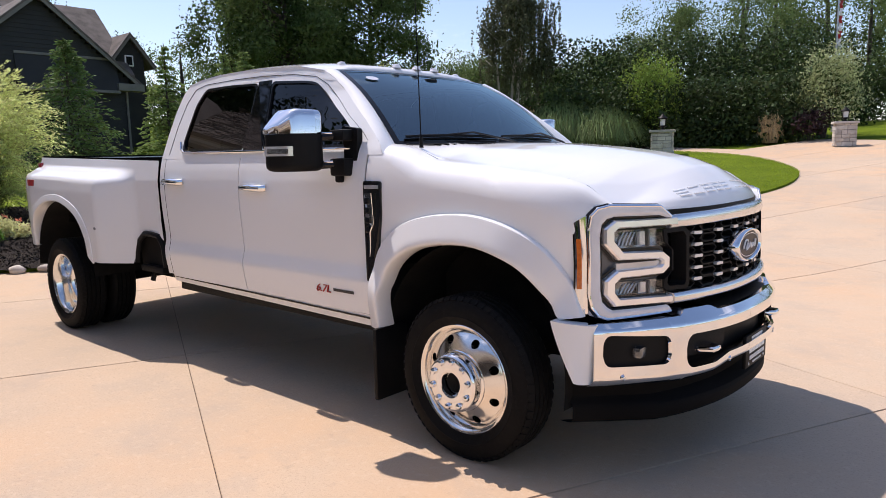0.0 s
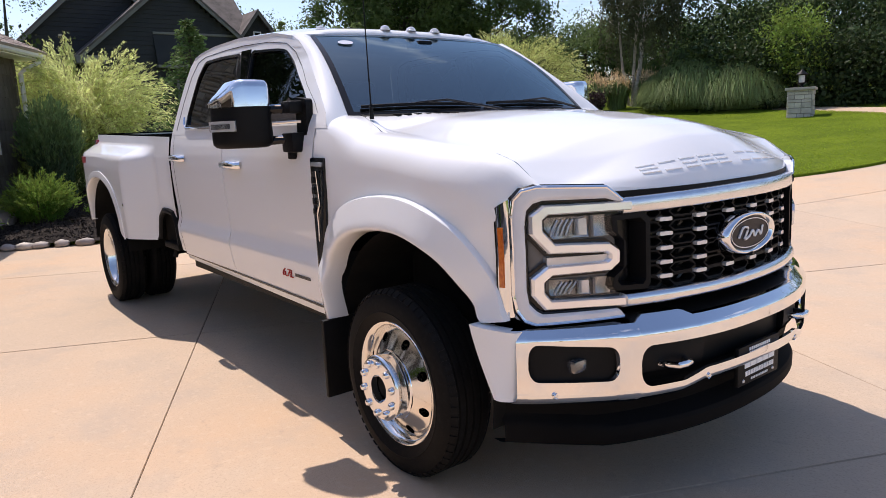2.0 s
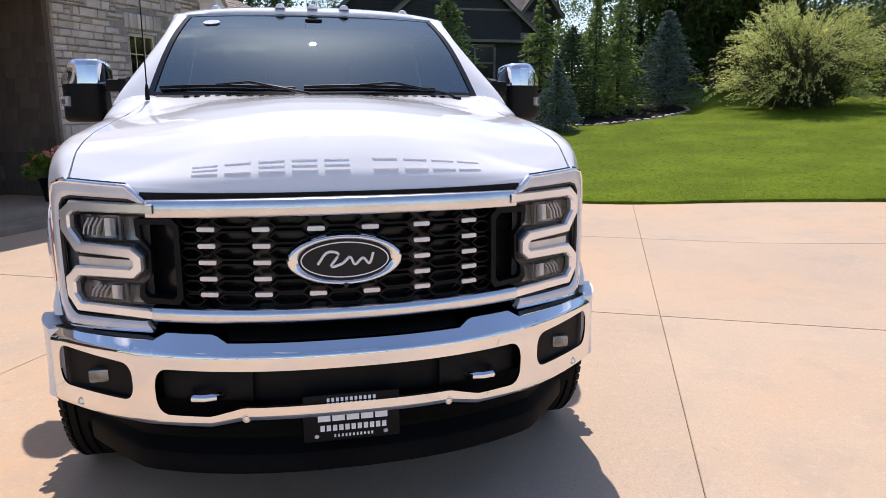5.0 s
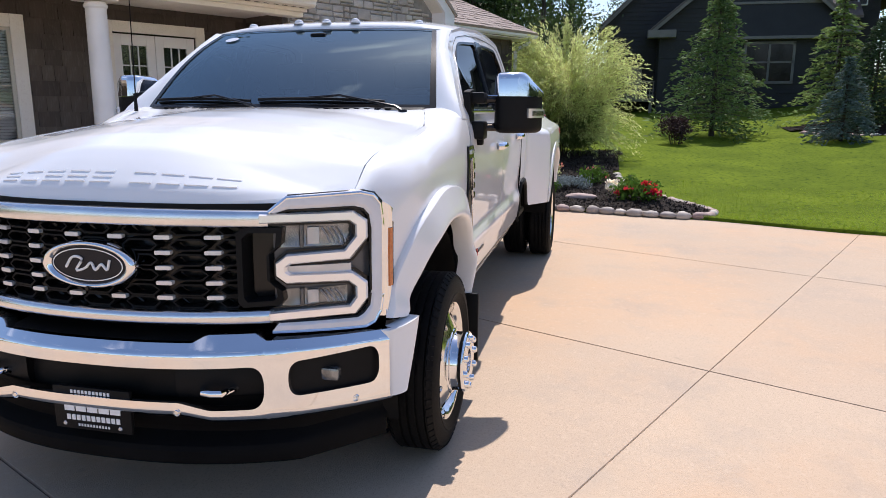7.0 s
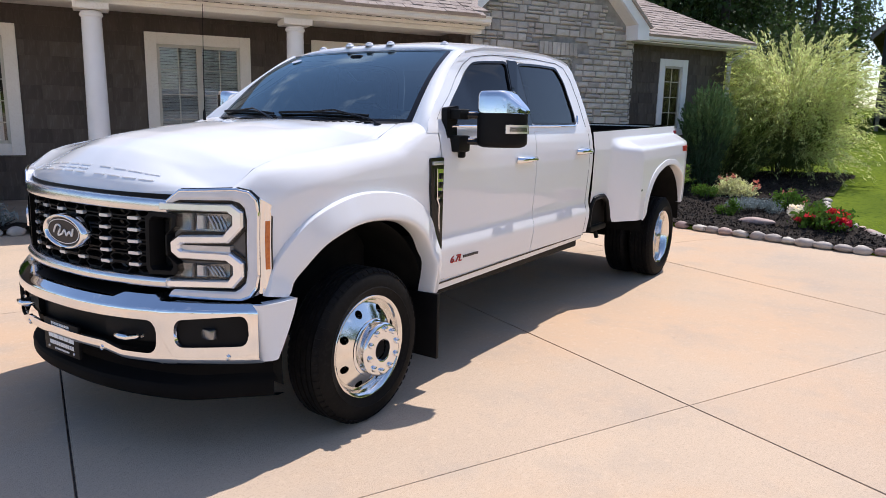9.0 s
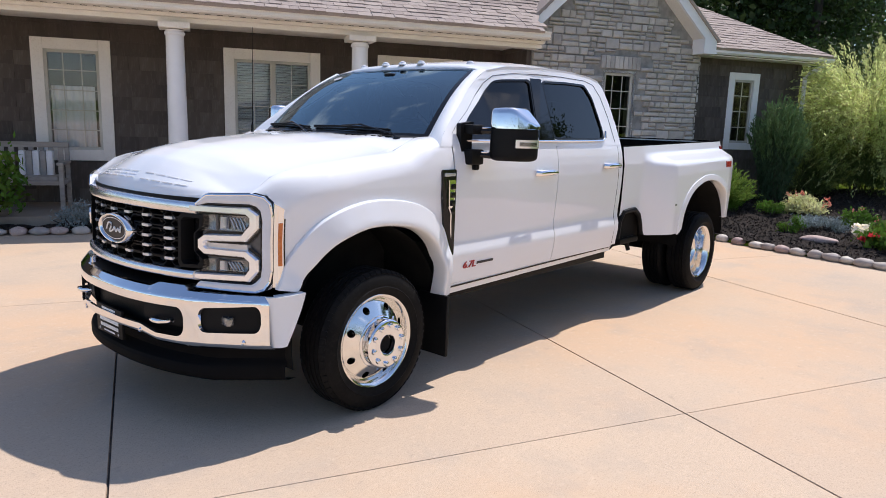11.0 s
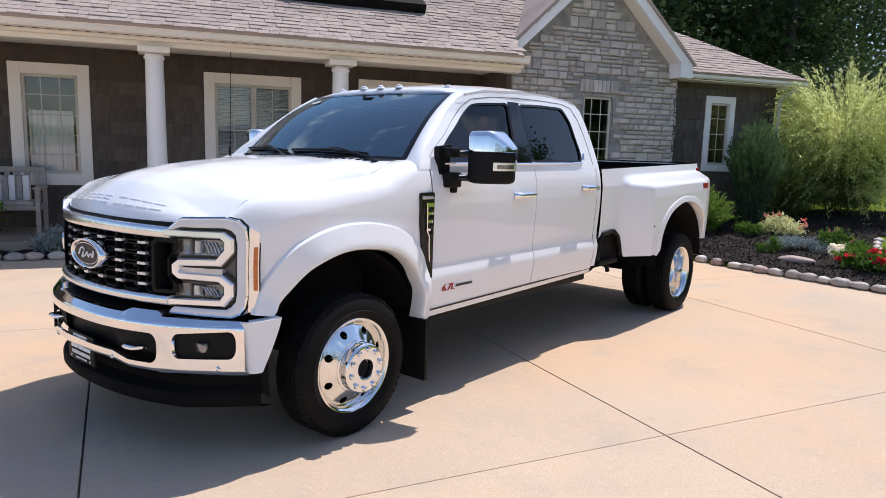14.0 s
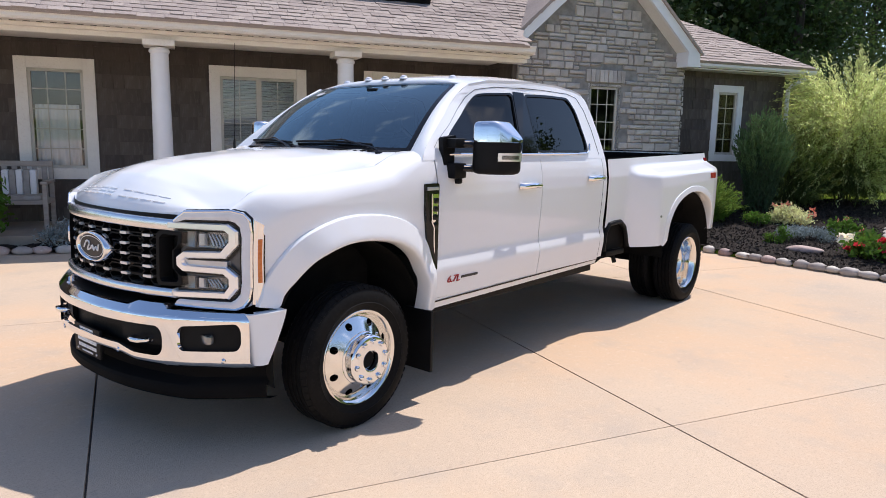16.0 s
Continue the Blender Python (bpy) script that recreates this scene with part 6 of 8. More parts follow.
window(*WA, STONE_N + 0.03, 0.05, TRIM_WHITE, 3, 5, blinds=False)
hbox("stone_sill", STONE, WA[0] - 0.06, WA[1] + 0.06, STONE_N - 0.06, STONE_N + 0.06, 0.88, 0.955, 0.012)

# porch: deck, columns, beam, ceiling, gutter
hbox("porch_deck", DECK, -9.0, 5.12, 6.15, PORCH, -0.05, 0.18, 0.01)
hbox("porch_step", DECK, 2.2, 5.1, 5.75, 6.148, -0.05, 0.09, 0.01)
hbox("porch_beam", TRIM, -9.0, 5.1, 6.26, 6.50, 2.875, 3.0, 0.008)
hbox("porch_soffit", TRIM, -9.0, 5.1, 5.96, PORCH, 2.985, 3.005)
hbox("porch_frieze", TRIM, -9.0, 5.1, 6.16, 6.255, 2.94, 2.984, 0.004)
for i in range(90):
    hbox("soffit_slot", DARKROOM, -8.9 + 0.155 * i, -8.82 + 0.155 * i, 6.05, 6.08, 2.981, 2.9845)
bm = bmesh.new()
gp = [(0.0, 0.0), (-0.07, 0.0), (-0.10, 0.03), (-0.10, 0.07), (-0.125, 0.10), (-0.125, 0.115), (-0.11, 0.115), (-0.10, 0.105)]
grid(bm, lambda u, v: Vector((-9.0 + 14.05 * u, 5.96 + lerp([(i / 7, p[0]) for i, p in enumerate(gp)], v), 2.985 + lerp([(i / 7, p[1]) for i, p in enumerate(gp)], v))), 2, 7)
part("gutter", bm, TRIM, house, "cream metal gutter along the porch eave")
for cx in (-3.30, -0.63, 2.04):
    bm = bmesh.new()
    lathe(bm, [(0.15, 0.18), (0.165, 0.20), (0.165, 0.26), (0.145, 0.28), (0.138, 0.30), (0.136, 1.2), (0.122, 2.70), (0.14, 2.72), (0.14, 2.745), (0.125, 2.76), (0.125, 2.78)], Matrix.Translation((cx, 6.38, 0)), 36)
    col = part("porch_column", bm, TRIM_WHITE, house, "round white porch column")
    bm = bmesh.new()
    box(bm, cx - 0.21, cx + 0.21, 6.17, 6.59, 2.79, 2.875, 0.012)
    part("capital", bm, TRIM, col)

# double front door with glass and a wreath
bm = bmesh.new()
for p in ((2.70, 2.85, 0.18, 2.76), (4.17, 4.32, 0.18, 2.76), (2.85, 4.17, 2.6, 2.76)):
    box(bm, p[0], p[1], PORCH - 0.035, PORCH + 0.02, p[2], p[3], 0.006)
entry = part("front_entrance", bm, TRIM, house, "cream double doors with glass and a dark wreath", smooth=False)
for x0, x1 in ((2.86, 3.505), (3.515, 4.16)):
    bm = bmesh.new()
    for p in ((x0, x0 + 0.13, 0.19, 2.58), (x1 - 0.13, x1, 0.19, 2.58), (x0 + 0.13, x1 - 0.13, 2.42, 2.58), (x0 + 0.13, x1 - 0.13, 0.19, 0.95)):
        box(bm, p[0], p[1], PORCH + 0.03, PORCH + 0.075, p[2], p[3], 0.005)
    leafd = part("door_leaf", bm, TRIM_WHITE, entry, "white painted door leaf", smooth=False)
    bm = bmesh.new()
    box(bm, x0 + 0.13, x1 - 0.13, PORCH + 0.05, PORCH + 0.058, 0.95, 2.42)
    pane = part("door_glass", bm, PANE, leafd, smooth=False)
    if pane.data.polygons[0].normal.y > 0:
        pane.data.flip_normals()
    bm = bmesh.new()
    for i in (1, 2):
        x = x0 + 0.13 + (x1 - x0 - 0.26) * i / 3
        box(bm, x - 0.008, x + 0.008, PORCH + 0.04, PORCH + 0.068, 0.95, 2.42)
    for j in range(1, 5):
        box(bm, x0 + 0.13, x1 - 0.13, PORCH + 0.04, PORCH + 0.068, 0.95 + 0.294 * j - 0.008, 0.95 + 0.294 * j + 0.008)
    part("muntin", bm, TRIM_WHITE, leafd, smooth=False)
# Added box behind the doors, coloured dark as an unlit hall.
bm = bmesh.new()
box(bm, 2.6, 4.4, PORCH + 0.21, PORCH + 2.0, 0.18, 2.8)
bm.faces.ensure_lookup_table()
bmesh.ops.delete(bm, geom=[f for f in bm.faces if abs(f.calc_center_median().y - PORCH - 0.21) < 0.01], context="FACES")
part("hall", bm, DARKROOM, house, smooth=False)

# gable rakes, wing eaves, downpipe
RK = [(4.90, 3.06), (6.87, 4.90), (8.84, 3.06)]
for (xa, za), (xb, zb) in zip(RK, RK[1:]):
    for y0, y1, lo, hi, mt, nm in ((6.46, 6.52, -0.02, 0.20, TRIM_WHITE, "rake_board"), (6.52, STONE_N, -0.02, 0.02, TRIM, "rake_soffit")):
        bm = bmesh.new()
        f = [bm.verts.new(p) for p in ((xa, y0, za + lo), (xb, y0, zb + lo), (xb, y0, zb + hi), (xa, y0, za + hi))]
        b = [bm.verts.new(p) for p in ((xa, y1, za + lo), (xb, y1, zb + lo), (xb, y1, zb + hi), (xa, y1, za + hi))]
        bm.faces.new(f)
        bm.faces.new(b)
        for i in range(4):
            bm.faces.new((f[i], f[(i + 1) % 4], b[(i + 1) % 4], b[i]))
        part(nm, bm, mt, house, smooth=False)
for xe, d in ((4.88, 1), (8.86, -1)):
    bm = bmesh.new()
    f, b = ([bm.verts.new((xe + d * a, y, z)) for a, z in ((0.0, 3.03), (0.30, 3.03), (0.30, 3.33), (0.0, 3.05))] for y in (6.455, 6.80))
    bm.faces.new(f)
    bm.faces.new(b)
    for k in range(4):
        bm.faces.new((f[k], f[(k + 1) % 4], b[(k + 1) % 4], b[k]))
    part("eave_return", bm, TRIM_WHITE, house, smooth=False)
hbox("wing_soffit", TRIM_WHITE, 8.7, 12.15, 6.92, WING + 0.1, 3.06, 3.08)
hbox("wing_soffit", TRIM_WHITE, 11.78, 12.15, WING + 0.1, 16, 3.06, 3.08)
bm = bmesh.new()
grid(bm, lambda u, v: Vector((8.85 + 3.35 * u, 6.93 + lerp([(i / 7, p[0]) for i, p in enumerate(gp)], v), 3.09 + lerp([(i / 7, p[1] * 1.1) for i, p in enumerate(gp)], v))), 2, 7)
part("wing_gutter", bm, TRIM_WHITE, house)
bm = bmesh.new()
tube(bm, [(12.05, 6.9, 3.10), (12.05, 6.93, 3.02), (11.88, 7.12, 2.88), (11.86, 7.22, 2.8), (11.86, 7.22, 0.05)], 0.045, 10)
part("downpipe", bm, TRIM_WHITE, house, "white downpipe at the corner")

# roofs: decks first, shingle courses on top
def valley_n(x):
    """Where the porch roof meets the gable roof, going back from the eave."""
    return 5.80 + (0.14 + 0.93 * (x - 4.9)) / 0.5517 if x > 4.9 else 0.0


def slope(name, corners, cut=None):
    """A roof deck from eave-left, eave-right, top-right, top-left."""
    bm = bmesh.new()
    a, b, c, d = (Vector(p) for p in corners)
    f = lambda u, v: (a.lerp(b, u)).lerp(d.lerp(c, u), v)
    nrm = (b - a).cross(d - a).normalized()
    for q in cut or [corners]:
        qa, qb, qc, qd = (Vector(p) for p in q)
        fq = lambda u, v: (qa.lerp(qb, u)).lerp(qd.lerp(qc, u), v)
        solid(bm, fq, lambda u, v: fq(u, v) - nrm * 0.04, 2, 2)
    return part(name, bm, ROOF, house, "weathered brown-grey shingle roof", smooth=False), f, nrm


MAIN = ((-9.0, 5.80, 3.10), (7.0, 5.80, 3.10), (7.0, 11.6, 6.3), (-9.0, 11.6, 6.3))
WINGR = ((7.5, 6.80, 3.20), (12.2, 6.80, 3.20), (8.0, 11.0, 5.55), (7.5, 11.0, 5.55))
WINGS = ((12.2, 6.80, 3.20), (12.2, 16.0, 3.20), (8.0, 16.0, 5.55), (8.0, 11.0, 5.55))
GABL = ((4.87, 6.42, 3.24), (4.87, 10.5, 3.24), (6.87, 10.5, 5.11), (6.87, 6.42, 5.11))
GABR = ((8.87, 10.5, 3.24), (8.87, 6.42, 3.24), (6.87, 6.42, 5.11), (6.87, 10.5, 5.11))


def shingles(owner, f, nrm, near, seed, skip=None):
    """Courses of tabs over a roof deck; tabs in the stretch near are objects, the rest one mesh."""
    rnd = random.Random(seed)
    run = (f(0.5, 1) - f(0.5, 0)).length
    rows_n = int(run / 0.145)
    verts, faces, made = [], [], 0
    for r in range(rows_n):
        v0, v1 = r / rows_n, min(1, (r + 1.25) / rows_n)
        span = (f(1, v0) - f(0, v0)).length
        x = -rnd.random() * 0.3
        while x < span:
            w = rnd.choice((0.13, 0.17, 0.21, 0.26))
            u0, u1 = max(0, x / span), min(1, (x + w - 0.006) / span)
            x += w
            if u1 <= u0:
                continue
            pm = f((u0 + u1) / 2, v0)
            if skip and skip(pm):
                continue
            lift = rnd.choice((0.006, 0.009, 0.013))
            a, b, c, d = f(u0, v0) + nrm * lift * 1.6, f(u1, v0) + nrm * lift * 1.6, f(u1, v1) + nrm * 0.004, f(u0, v1) + nrm * 0.004
            e, g = f(u0, v0) - nrm * 0.002, f(u1, v0) - nrm * 0.002
            i = len(verts)
            if near(a, made):
                made += 1
                me = mesh_from("shingle", [p - a for p in (a, b, c, d, e, g)], [(0, 1, 2, 3), (0, 4, 5, 1), (0, 3, 4), (1, 5, 2)], ROOF)
                ob = new("shingle", me)
                ob.parent, ob.location = owner, a
            else:
                verts += [a, b, c, d, e, g]
                faces += [(i, i + 1, i + 2, i + 3), (i, i + 4, i + 5, i + 1), (i, i + 3, i + 4), (i + 1, i + 5, i + 2)]
    ob = tagged(new("shingle_field", mesh_from("shingle_field", verts, faces, ROOF)), kind="stuff")
    ob.parent = owner


z_at = lambda q: 3.10 + 0.5517 * (q - 5.80)
o, f, nr = slope("porch_roof", MAIN, [((-9.0, 5.80, 3.10), (4.92, 5.80, 3.10), (4.92, 11.6, 6.3), (-9.0, 11.6, 6.3)), ((4.92, 6.1, z_at(6.1)), (6.945, 9.5, z_at(9.5)), (6.945, 11.6, 6.3), (4.92, 11.6, 6.3))])
shingles(o, f, nr, lambda p, m: p.y < 6.9 and -2.8 < p.x < 5.2 and m < 300, 1, lambda p: p.x > 4.9 and p.y < valley_n(p.x))
o, f, nr = slope("wing_roof", WINGR)
shingles(o, f, nr, lambda p, m: p.y < 9.5 and m < 300 and p.x > 8.6, 2)
o, f, nr = slope("wing_side_roof", WINGS)
o, f, nr = slope("gable_roof", GABL)
shingles(o, f, nr, lambda p, m: m < 200, 3)
slope("gable_roof", GABR)
# Low dark block set on the slope for the dark rectangle there.
bm = bmesh.new()
box(bm, -1.15, 1.15, -0.32, 0.32, 0.0, 0.16, 0.01, Matrix.Translation((2.52, 7.42, 4.0)) @ Matrix.Rotation(math.atan(0.5517), 4, "X"))
part("roof_skylight", bm, UNDER, house, "low dark block on the porch roof", smooth=False)
# Added dark block fills the house below the roof; not a real part.
hbox("roof_ridge_block", DARKROOM, -9, 11.5, 8.2, 15.8, 0.0, 3.0)
bm = bmesh.new()
grid(bm, lambda u, v: Vector((-9 + 17 * u, 11.6 + 5 * v, 6.3 - 3.0 * v)), 2, 2)
part("back_roof", bm, ROOF, house, smooth=False)

# limestone, course by course
rnd = random.Random(7)


def lay(face, x0, x1, z0, z1, limit, keep):
    """Rough squared stones on a face: face(x, z, out) gives the place."""
    z = z0
    while z < z1 - 0.03:
        hgt = rnd.choice((0.085, 0.11, 0.14, 0.17, 0.20))
        x = x0 - rnd.random() * 0.2
        while x < x1:
            w = rnd.choice((0.13, 0.18, 0.23, 0.29, 0.35))
            two = hgt > 0.13 and rnd.random() < 0.5
            cut = rnd.uniform(0.35, 0.65)
            for za, zb in (((z, z + hgt * cut), (z + hgt * cut, z + hgt)) if two else ((z, z + hgt),)):
                a, b, c, d = max(x, x0) + 0.006, min(x + w, x1) - 0.006, za + 0.006, zb - 0.006
                if b - a < 0.04 or not keep(a, b, c, d):
                    continue
                out = 0.018 + 0.032 * rnd.random()
                e = 0.011
                j = lambda: rnd.uniform(-0.006, 0.006)
                fr = [face(a + e, c + e, out + j()), face(b - e, c + e, out + j()), face(b - e, d - e, out + j()), face(a + e, d - e, out + j())]
                bk = [face(a, c, 0.0), face(b, c, 0.0), face(b, d, 0.0), face(a, d, 0.0)]
                mdl = face((a + b) / 2 + j() * 3, (c + d) / 2 + j(), out + 0.008 + 0.01 * rnd.random())
                o = fr[0]
                me = mesh_from("stone", [p - o for p in fr + bk + [mdl]], [(0, 1, 8), (1, 2, 8), (2, 3, 8), (3, 0, 8), (4, 5, 1, 0), (5, 6, 2, 1), (6, 7, 3, 2), (7, 4, 0, 3)], STONE)
                ob = new("stone", me)
                ob.parent, ob.location = limit, o
            x += w
        z += hgt


def gable_keep(a, b, c, d):
    if d > 3.12 + min(a - 5.06, 8.68 - b) * 0.91:
        return False
    if b > WA[0] + 0.02 and a < WA[1] - 0.02 and d > 0.87 and c < 2.90:
        return False
    return not (b > 6.56 and a < 7.42 and d > 2.68 and c < 2.92)


lay(lambda x, z, o: Vector((x, STONE_N - o, z)), 5.20, 8.74, 0.0, 4.8, stone_wall, gable_keep)
side = [c for c in house.children if c.name.startswith("stone_return")]
lay(lambda x, z, o: Vector((8.765 + o, x, z)), STONE_N + 0.0, WING, 0.0, 3.1, side[0], lambda a, b, c, d: True)
for k in range(9):
    bm = bmesh.new()
    box(bm, 6.58 + 0.093 * k, 6.665 + 0.093 * k, STONE_N - 0.045 - 0.01 * (k % 2), STONE_N + 0.02, 2.685, 2.905, 0.008)
    part("lintel_stone", bm, STONE, stone_wall, smooth=False)


def shakes(owner, x0, x1, y, z0, z1, holes, row, budget, seed):
    """Rows of lapped shakes; the first budget of them objects, the rest one mesh."""
    rnd = random.Random(seed)
    verts, faces, made, z = [], [], 0, z0
    while z < z1:
        x = x0 - rnd.random() * 0.2
        while x < x1:
            w = rnd.choice((0.16, 0.22, 0.28, 0.36))
            a, b, c, d = max(x, x0) + 0.003, min(x + w, x1) - 0.003, z + rnd.uniform(-0.005, 0.005), min(z + row + 0.01, z1)
            x += w
            if b - a < 0.03:
                continue
            pieces = [(a, b, c, d)]
            for h0, h1, g0, g1 in holes:
                nxt = []
                for p in pieces:
                    if p[1] <= h0 or p[0] >= h1 or p[3] <= g0 or p[2] >= g1:
                        nxt.append(p)
                        continue
                    if p[0] < h0:
                        nxt.append((p[0], h0, p[2], p[3]))
                    if p[1] > h1:
                        nxt.append((h1, p[1], p[2], p[3]))
                    if p[2] < g0:
                        nxt.append((max(p[0], h0), min(p[1], h1), p[2], g0))
                    if p[3] > g1:
                        nxt.append((max(p[0], h0), min(p[1], h1), g1, p[3]))
                pieces = nxt
            for a, b, c, d in pieces:
                if b - a < 0.02 or d - c < 0.02:
                    continue
                t = 0.016 + 0.006 * rnd.random()
                vs = [Vector(p) for p in ((a, y - t, c), (b, y - t, c), (b, y - 0.004, d), (a, y - 0.004, d), (a, y, c), (b, y, c))]
                fc = [(0, 1, 2, 3), (0, 4, 5, 1), (0, 3, 4), (1, 5, 2)]
                if made < budget:
                    made += 1
                    ob = new("shake", mesh_from("shake", [p - vs[0] for p in vs], fc, SHAKE))
                    ob.parent, ob.location = owner, vs[0]
                else:
                    i = len(verts)
                    verts += vs
                    faces += [tuple(q + i for q in g) for g in fc]
        z += row
    if verts:
        ob = tagged(new("shake_field", mesh_from("shake_field", verts, faces, SHAKE)), kind="stuff")
        ob.parent = owner


trimhole = lambda w: (w[0], w[1], w[2], w[3])
shakes(wing_wall, 8.78, 11.70, WING, 0.0, 3.06, [trimhole(WB)], 0.21, 300, 11)
shakes(porch_wall, -5.0, 5.12, PORCH, 0.18, 2.98, [trimhole(W1), trimhole(W2), DOOR], 0.21, 300, 12)


# ---- plants ----
def leaf_mesh(name, points, size, mat, rng, aspect=0.5, up=None, spread=1.0, jitter=0.35):
    """Small folded leaves, one diamond each, at points; up biases where they point."""
    n = len(points)
    d = rng.normal(size=(n, 3)) * spread
    if up is not None:
        d += up
    d /= np.linalg.norm(d, axis=1)[:, None] + 1e-9
    w = np.cross(d, rng.normal(size=(n, 3)))
    w /= np.linalg.norm(w, axis=1)[:, None] + 1e-9
    s = size * (1 + jitter * rng.normal(size=(n, 1))).clip(0.4, 2)
    a, b = points - d * s * 0.5, points + d * s * 0.5
    c, e = points + w * s * aspect * 0.5, points - w * s * aspect * 0.5
    verts = np.stack([a, c, b, e], 1).reshape(-1, 3)
    faces = np.arange(n * 4).reshape(-1, 4)
    me = bpy.data.meshes.new(name)
    me.from_pydata(verts.tolist(), [], faces.tolist())
    me.materials.append(mat)
    return me


def blob_points(rng, n, r, clumps, tight=0.22, hollow=0.5, low=-0.4):
    """Points in clumps over an uneven rounded crown of half axes r."""
    c = rng.normal(size=(clumps, 3))
    c /= np.linalg.norm(c, axis=1)[:, None]
    c = c[c[:, 2] > low]
    c *= (hollow + (1 - hollow) * rng.random((len(c), 1))) * (1 + 0.12 * rng.normal(size=(len(c), 1)))
    k = rng.integers(0, len(c), n)
    p = c[k] + rng.normal(size=(n, 3)) * tight
    return p * np.array(r)


def plant(name, label, category, at, group=""):
    return thing(name, label, category, group, at=(at[0], at[1], height(at[0], at[1]) - 0.02 if len(at) < 3 else at[2]))


def add_mesh(owner, name, me, label=""):
    ob = new(name, me)
    ob.parent = owner
    if label:
        tagged(ob, label)
    return ob


def stems(owner, rng, count, h, spread, mat, r=0.02, base=0.12):
    for i in range(count):
        bm = bmesh.new()
        a = rng.random() * 6.283
        d = rng.random() ** 0.5
        x, y = base * math.cos(a), base * math.sin(a)
        tube(bm, [(x, y, 0), (x + spread * d * 0.4 * math.cos(a), y + spread * d * 0.4 * math.sin(a), h * 0.45), (x + spread * d * math.cos(a), y + spread * d * math.sin(a), h * (0.95 - 0.3 * d))], r, 5, r_end=r * 0.3)
        part("stem", bm, mat, owner)


def shrub(at, r, h, mat, n, size, seed, name, label, category, clumps=60, inner=None, tight=0.2, aspect=0.45, spread=1.0, up=(0, 0, 0.3), bark=None, group=""):
    rng = np.random.default_rng(seed)
    o = plant(name, label, category, at, group)
    stems(o, rng, 9, h * 0.8, r * 0.7, bark or BARK, 0.016 * max(1, h))
    p = blob_points(rng, n, (r, r, h * 0.5), clumps, tight) + np.array((0, 0, h * 0.5))
    p = p[p[:, 2] > 0.02]
    add_mesh(o, "foliage", leaf_mesh("foliage", p, size, mat, rng, aspect, np.array(up), spread))
    if inner:
        p = blob_points(rng, n // 2, (r * 0.8, r * 0.8, h * 0.4), clumps, tight, 0.2) + np.array((0, 0, h * 0.42))
        p = p[p[:, 2] > 0.02]
        add_mesh(o, "inner_foliage", leaf_mesh("inner_foliage", p, size * 1.2, inner, rng, aspect, None, 1))
    return o


def sprays(at, r, h, mats, seed, name, label, category="shrub", count=400, leaves=46, size=0.06, dome=0.45, width=0.05, start=0.25, aspect=0.22, flare=0.0, group="", low_cut=0.72, bright=0.62, droop=0.0, clusters=0):
    """Feathery upright branches fanning out from one root, brighter towards their tips."""
    rng = np.random.default_rng(seed)
    o = plant(name, label, category, at, group)
    stems(o, rng, 12, h * 0.7, r * 0.55, BARK, 0.02, 0.12 * r)
    tips, low = [[], []], [[], []]
    for i in range(count):
        a, d, rise = rng.random() * 6.283, rng.random() ** 0.5, rng.random()
        if clusters:
            c = rng.integers(0, clusters)
            a, d = 2.399 * c + 0.16 * rng.normal(), min(1.05, max(0.02, ((c + 0.5) / clusters) ** 0.5 + 0.06 * rng.normal()))
            rise = min(1.0, max(0.0, (0.618 * c * c) % 1.0 + 0.10 * rng.normal()))
        out = np.array((math.cos(a), math.sin(a), 0))
        b = out * r * 0.35 * d
        e = out * r * (d + flare * rng.random()) + np.array((0, 0, h * (1 - dome * d * d) * (low_cut + (1.02 - low_cut) * rise ** 0.6)))
        m = b * 0.4 + e * 0.6 - out * r * 0.22 * d + np.array((0, 0, 0.08 * h))
        t = start + (1 - start) * rng.random((leaves, 1)) ** 0.8
        p = (1 - t) ** 2 * b + 2 * t * (1 - t) * m + t * t * e
        dirs = 2 * (1 - t) * (m - b) + 2 * t * (e - m)
        if droop:
            sag = droop * h * (0.3 + rng.random()) * (0.25 + d)
            p = p + (out * 0.6 + np.array((0, 0, -1.0))) * sag * t ** 4
            dirs = dirs + (out * 0.6 + np.array((0, 0, -1.0))) * 4 * sag * t ** 3
        dirs /= np.linalg.norm(dirs, axis=1)[:, None]
        p += rng.normal(size=p.shape) * width * (1.25 - t)
        # Two leaf materials paint lit tips and the shade inside the bush.
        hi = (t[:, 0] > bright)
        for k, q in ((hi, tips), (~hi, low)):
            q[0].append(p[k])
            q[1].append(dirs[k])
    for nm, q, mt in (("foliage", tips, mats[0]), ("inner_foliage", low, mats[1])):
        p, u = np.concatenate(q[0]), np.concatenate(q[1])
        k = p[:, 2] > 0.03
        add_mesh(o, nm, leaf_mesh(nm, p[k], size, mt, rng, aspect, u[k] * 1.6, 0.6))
    return o


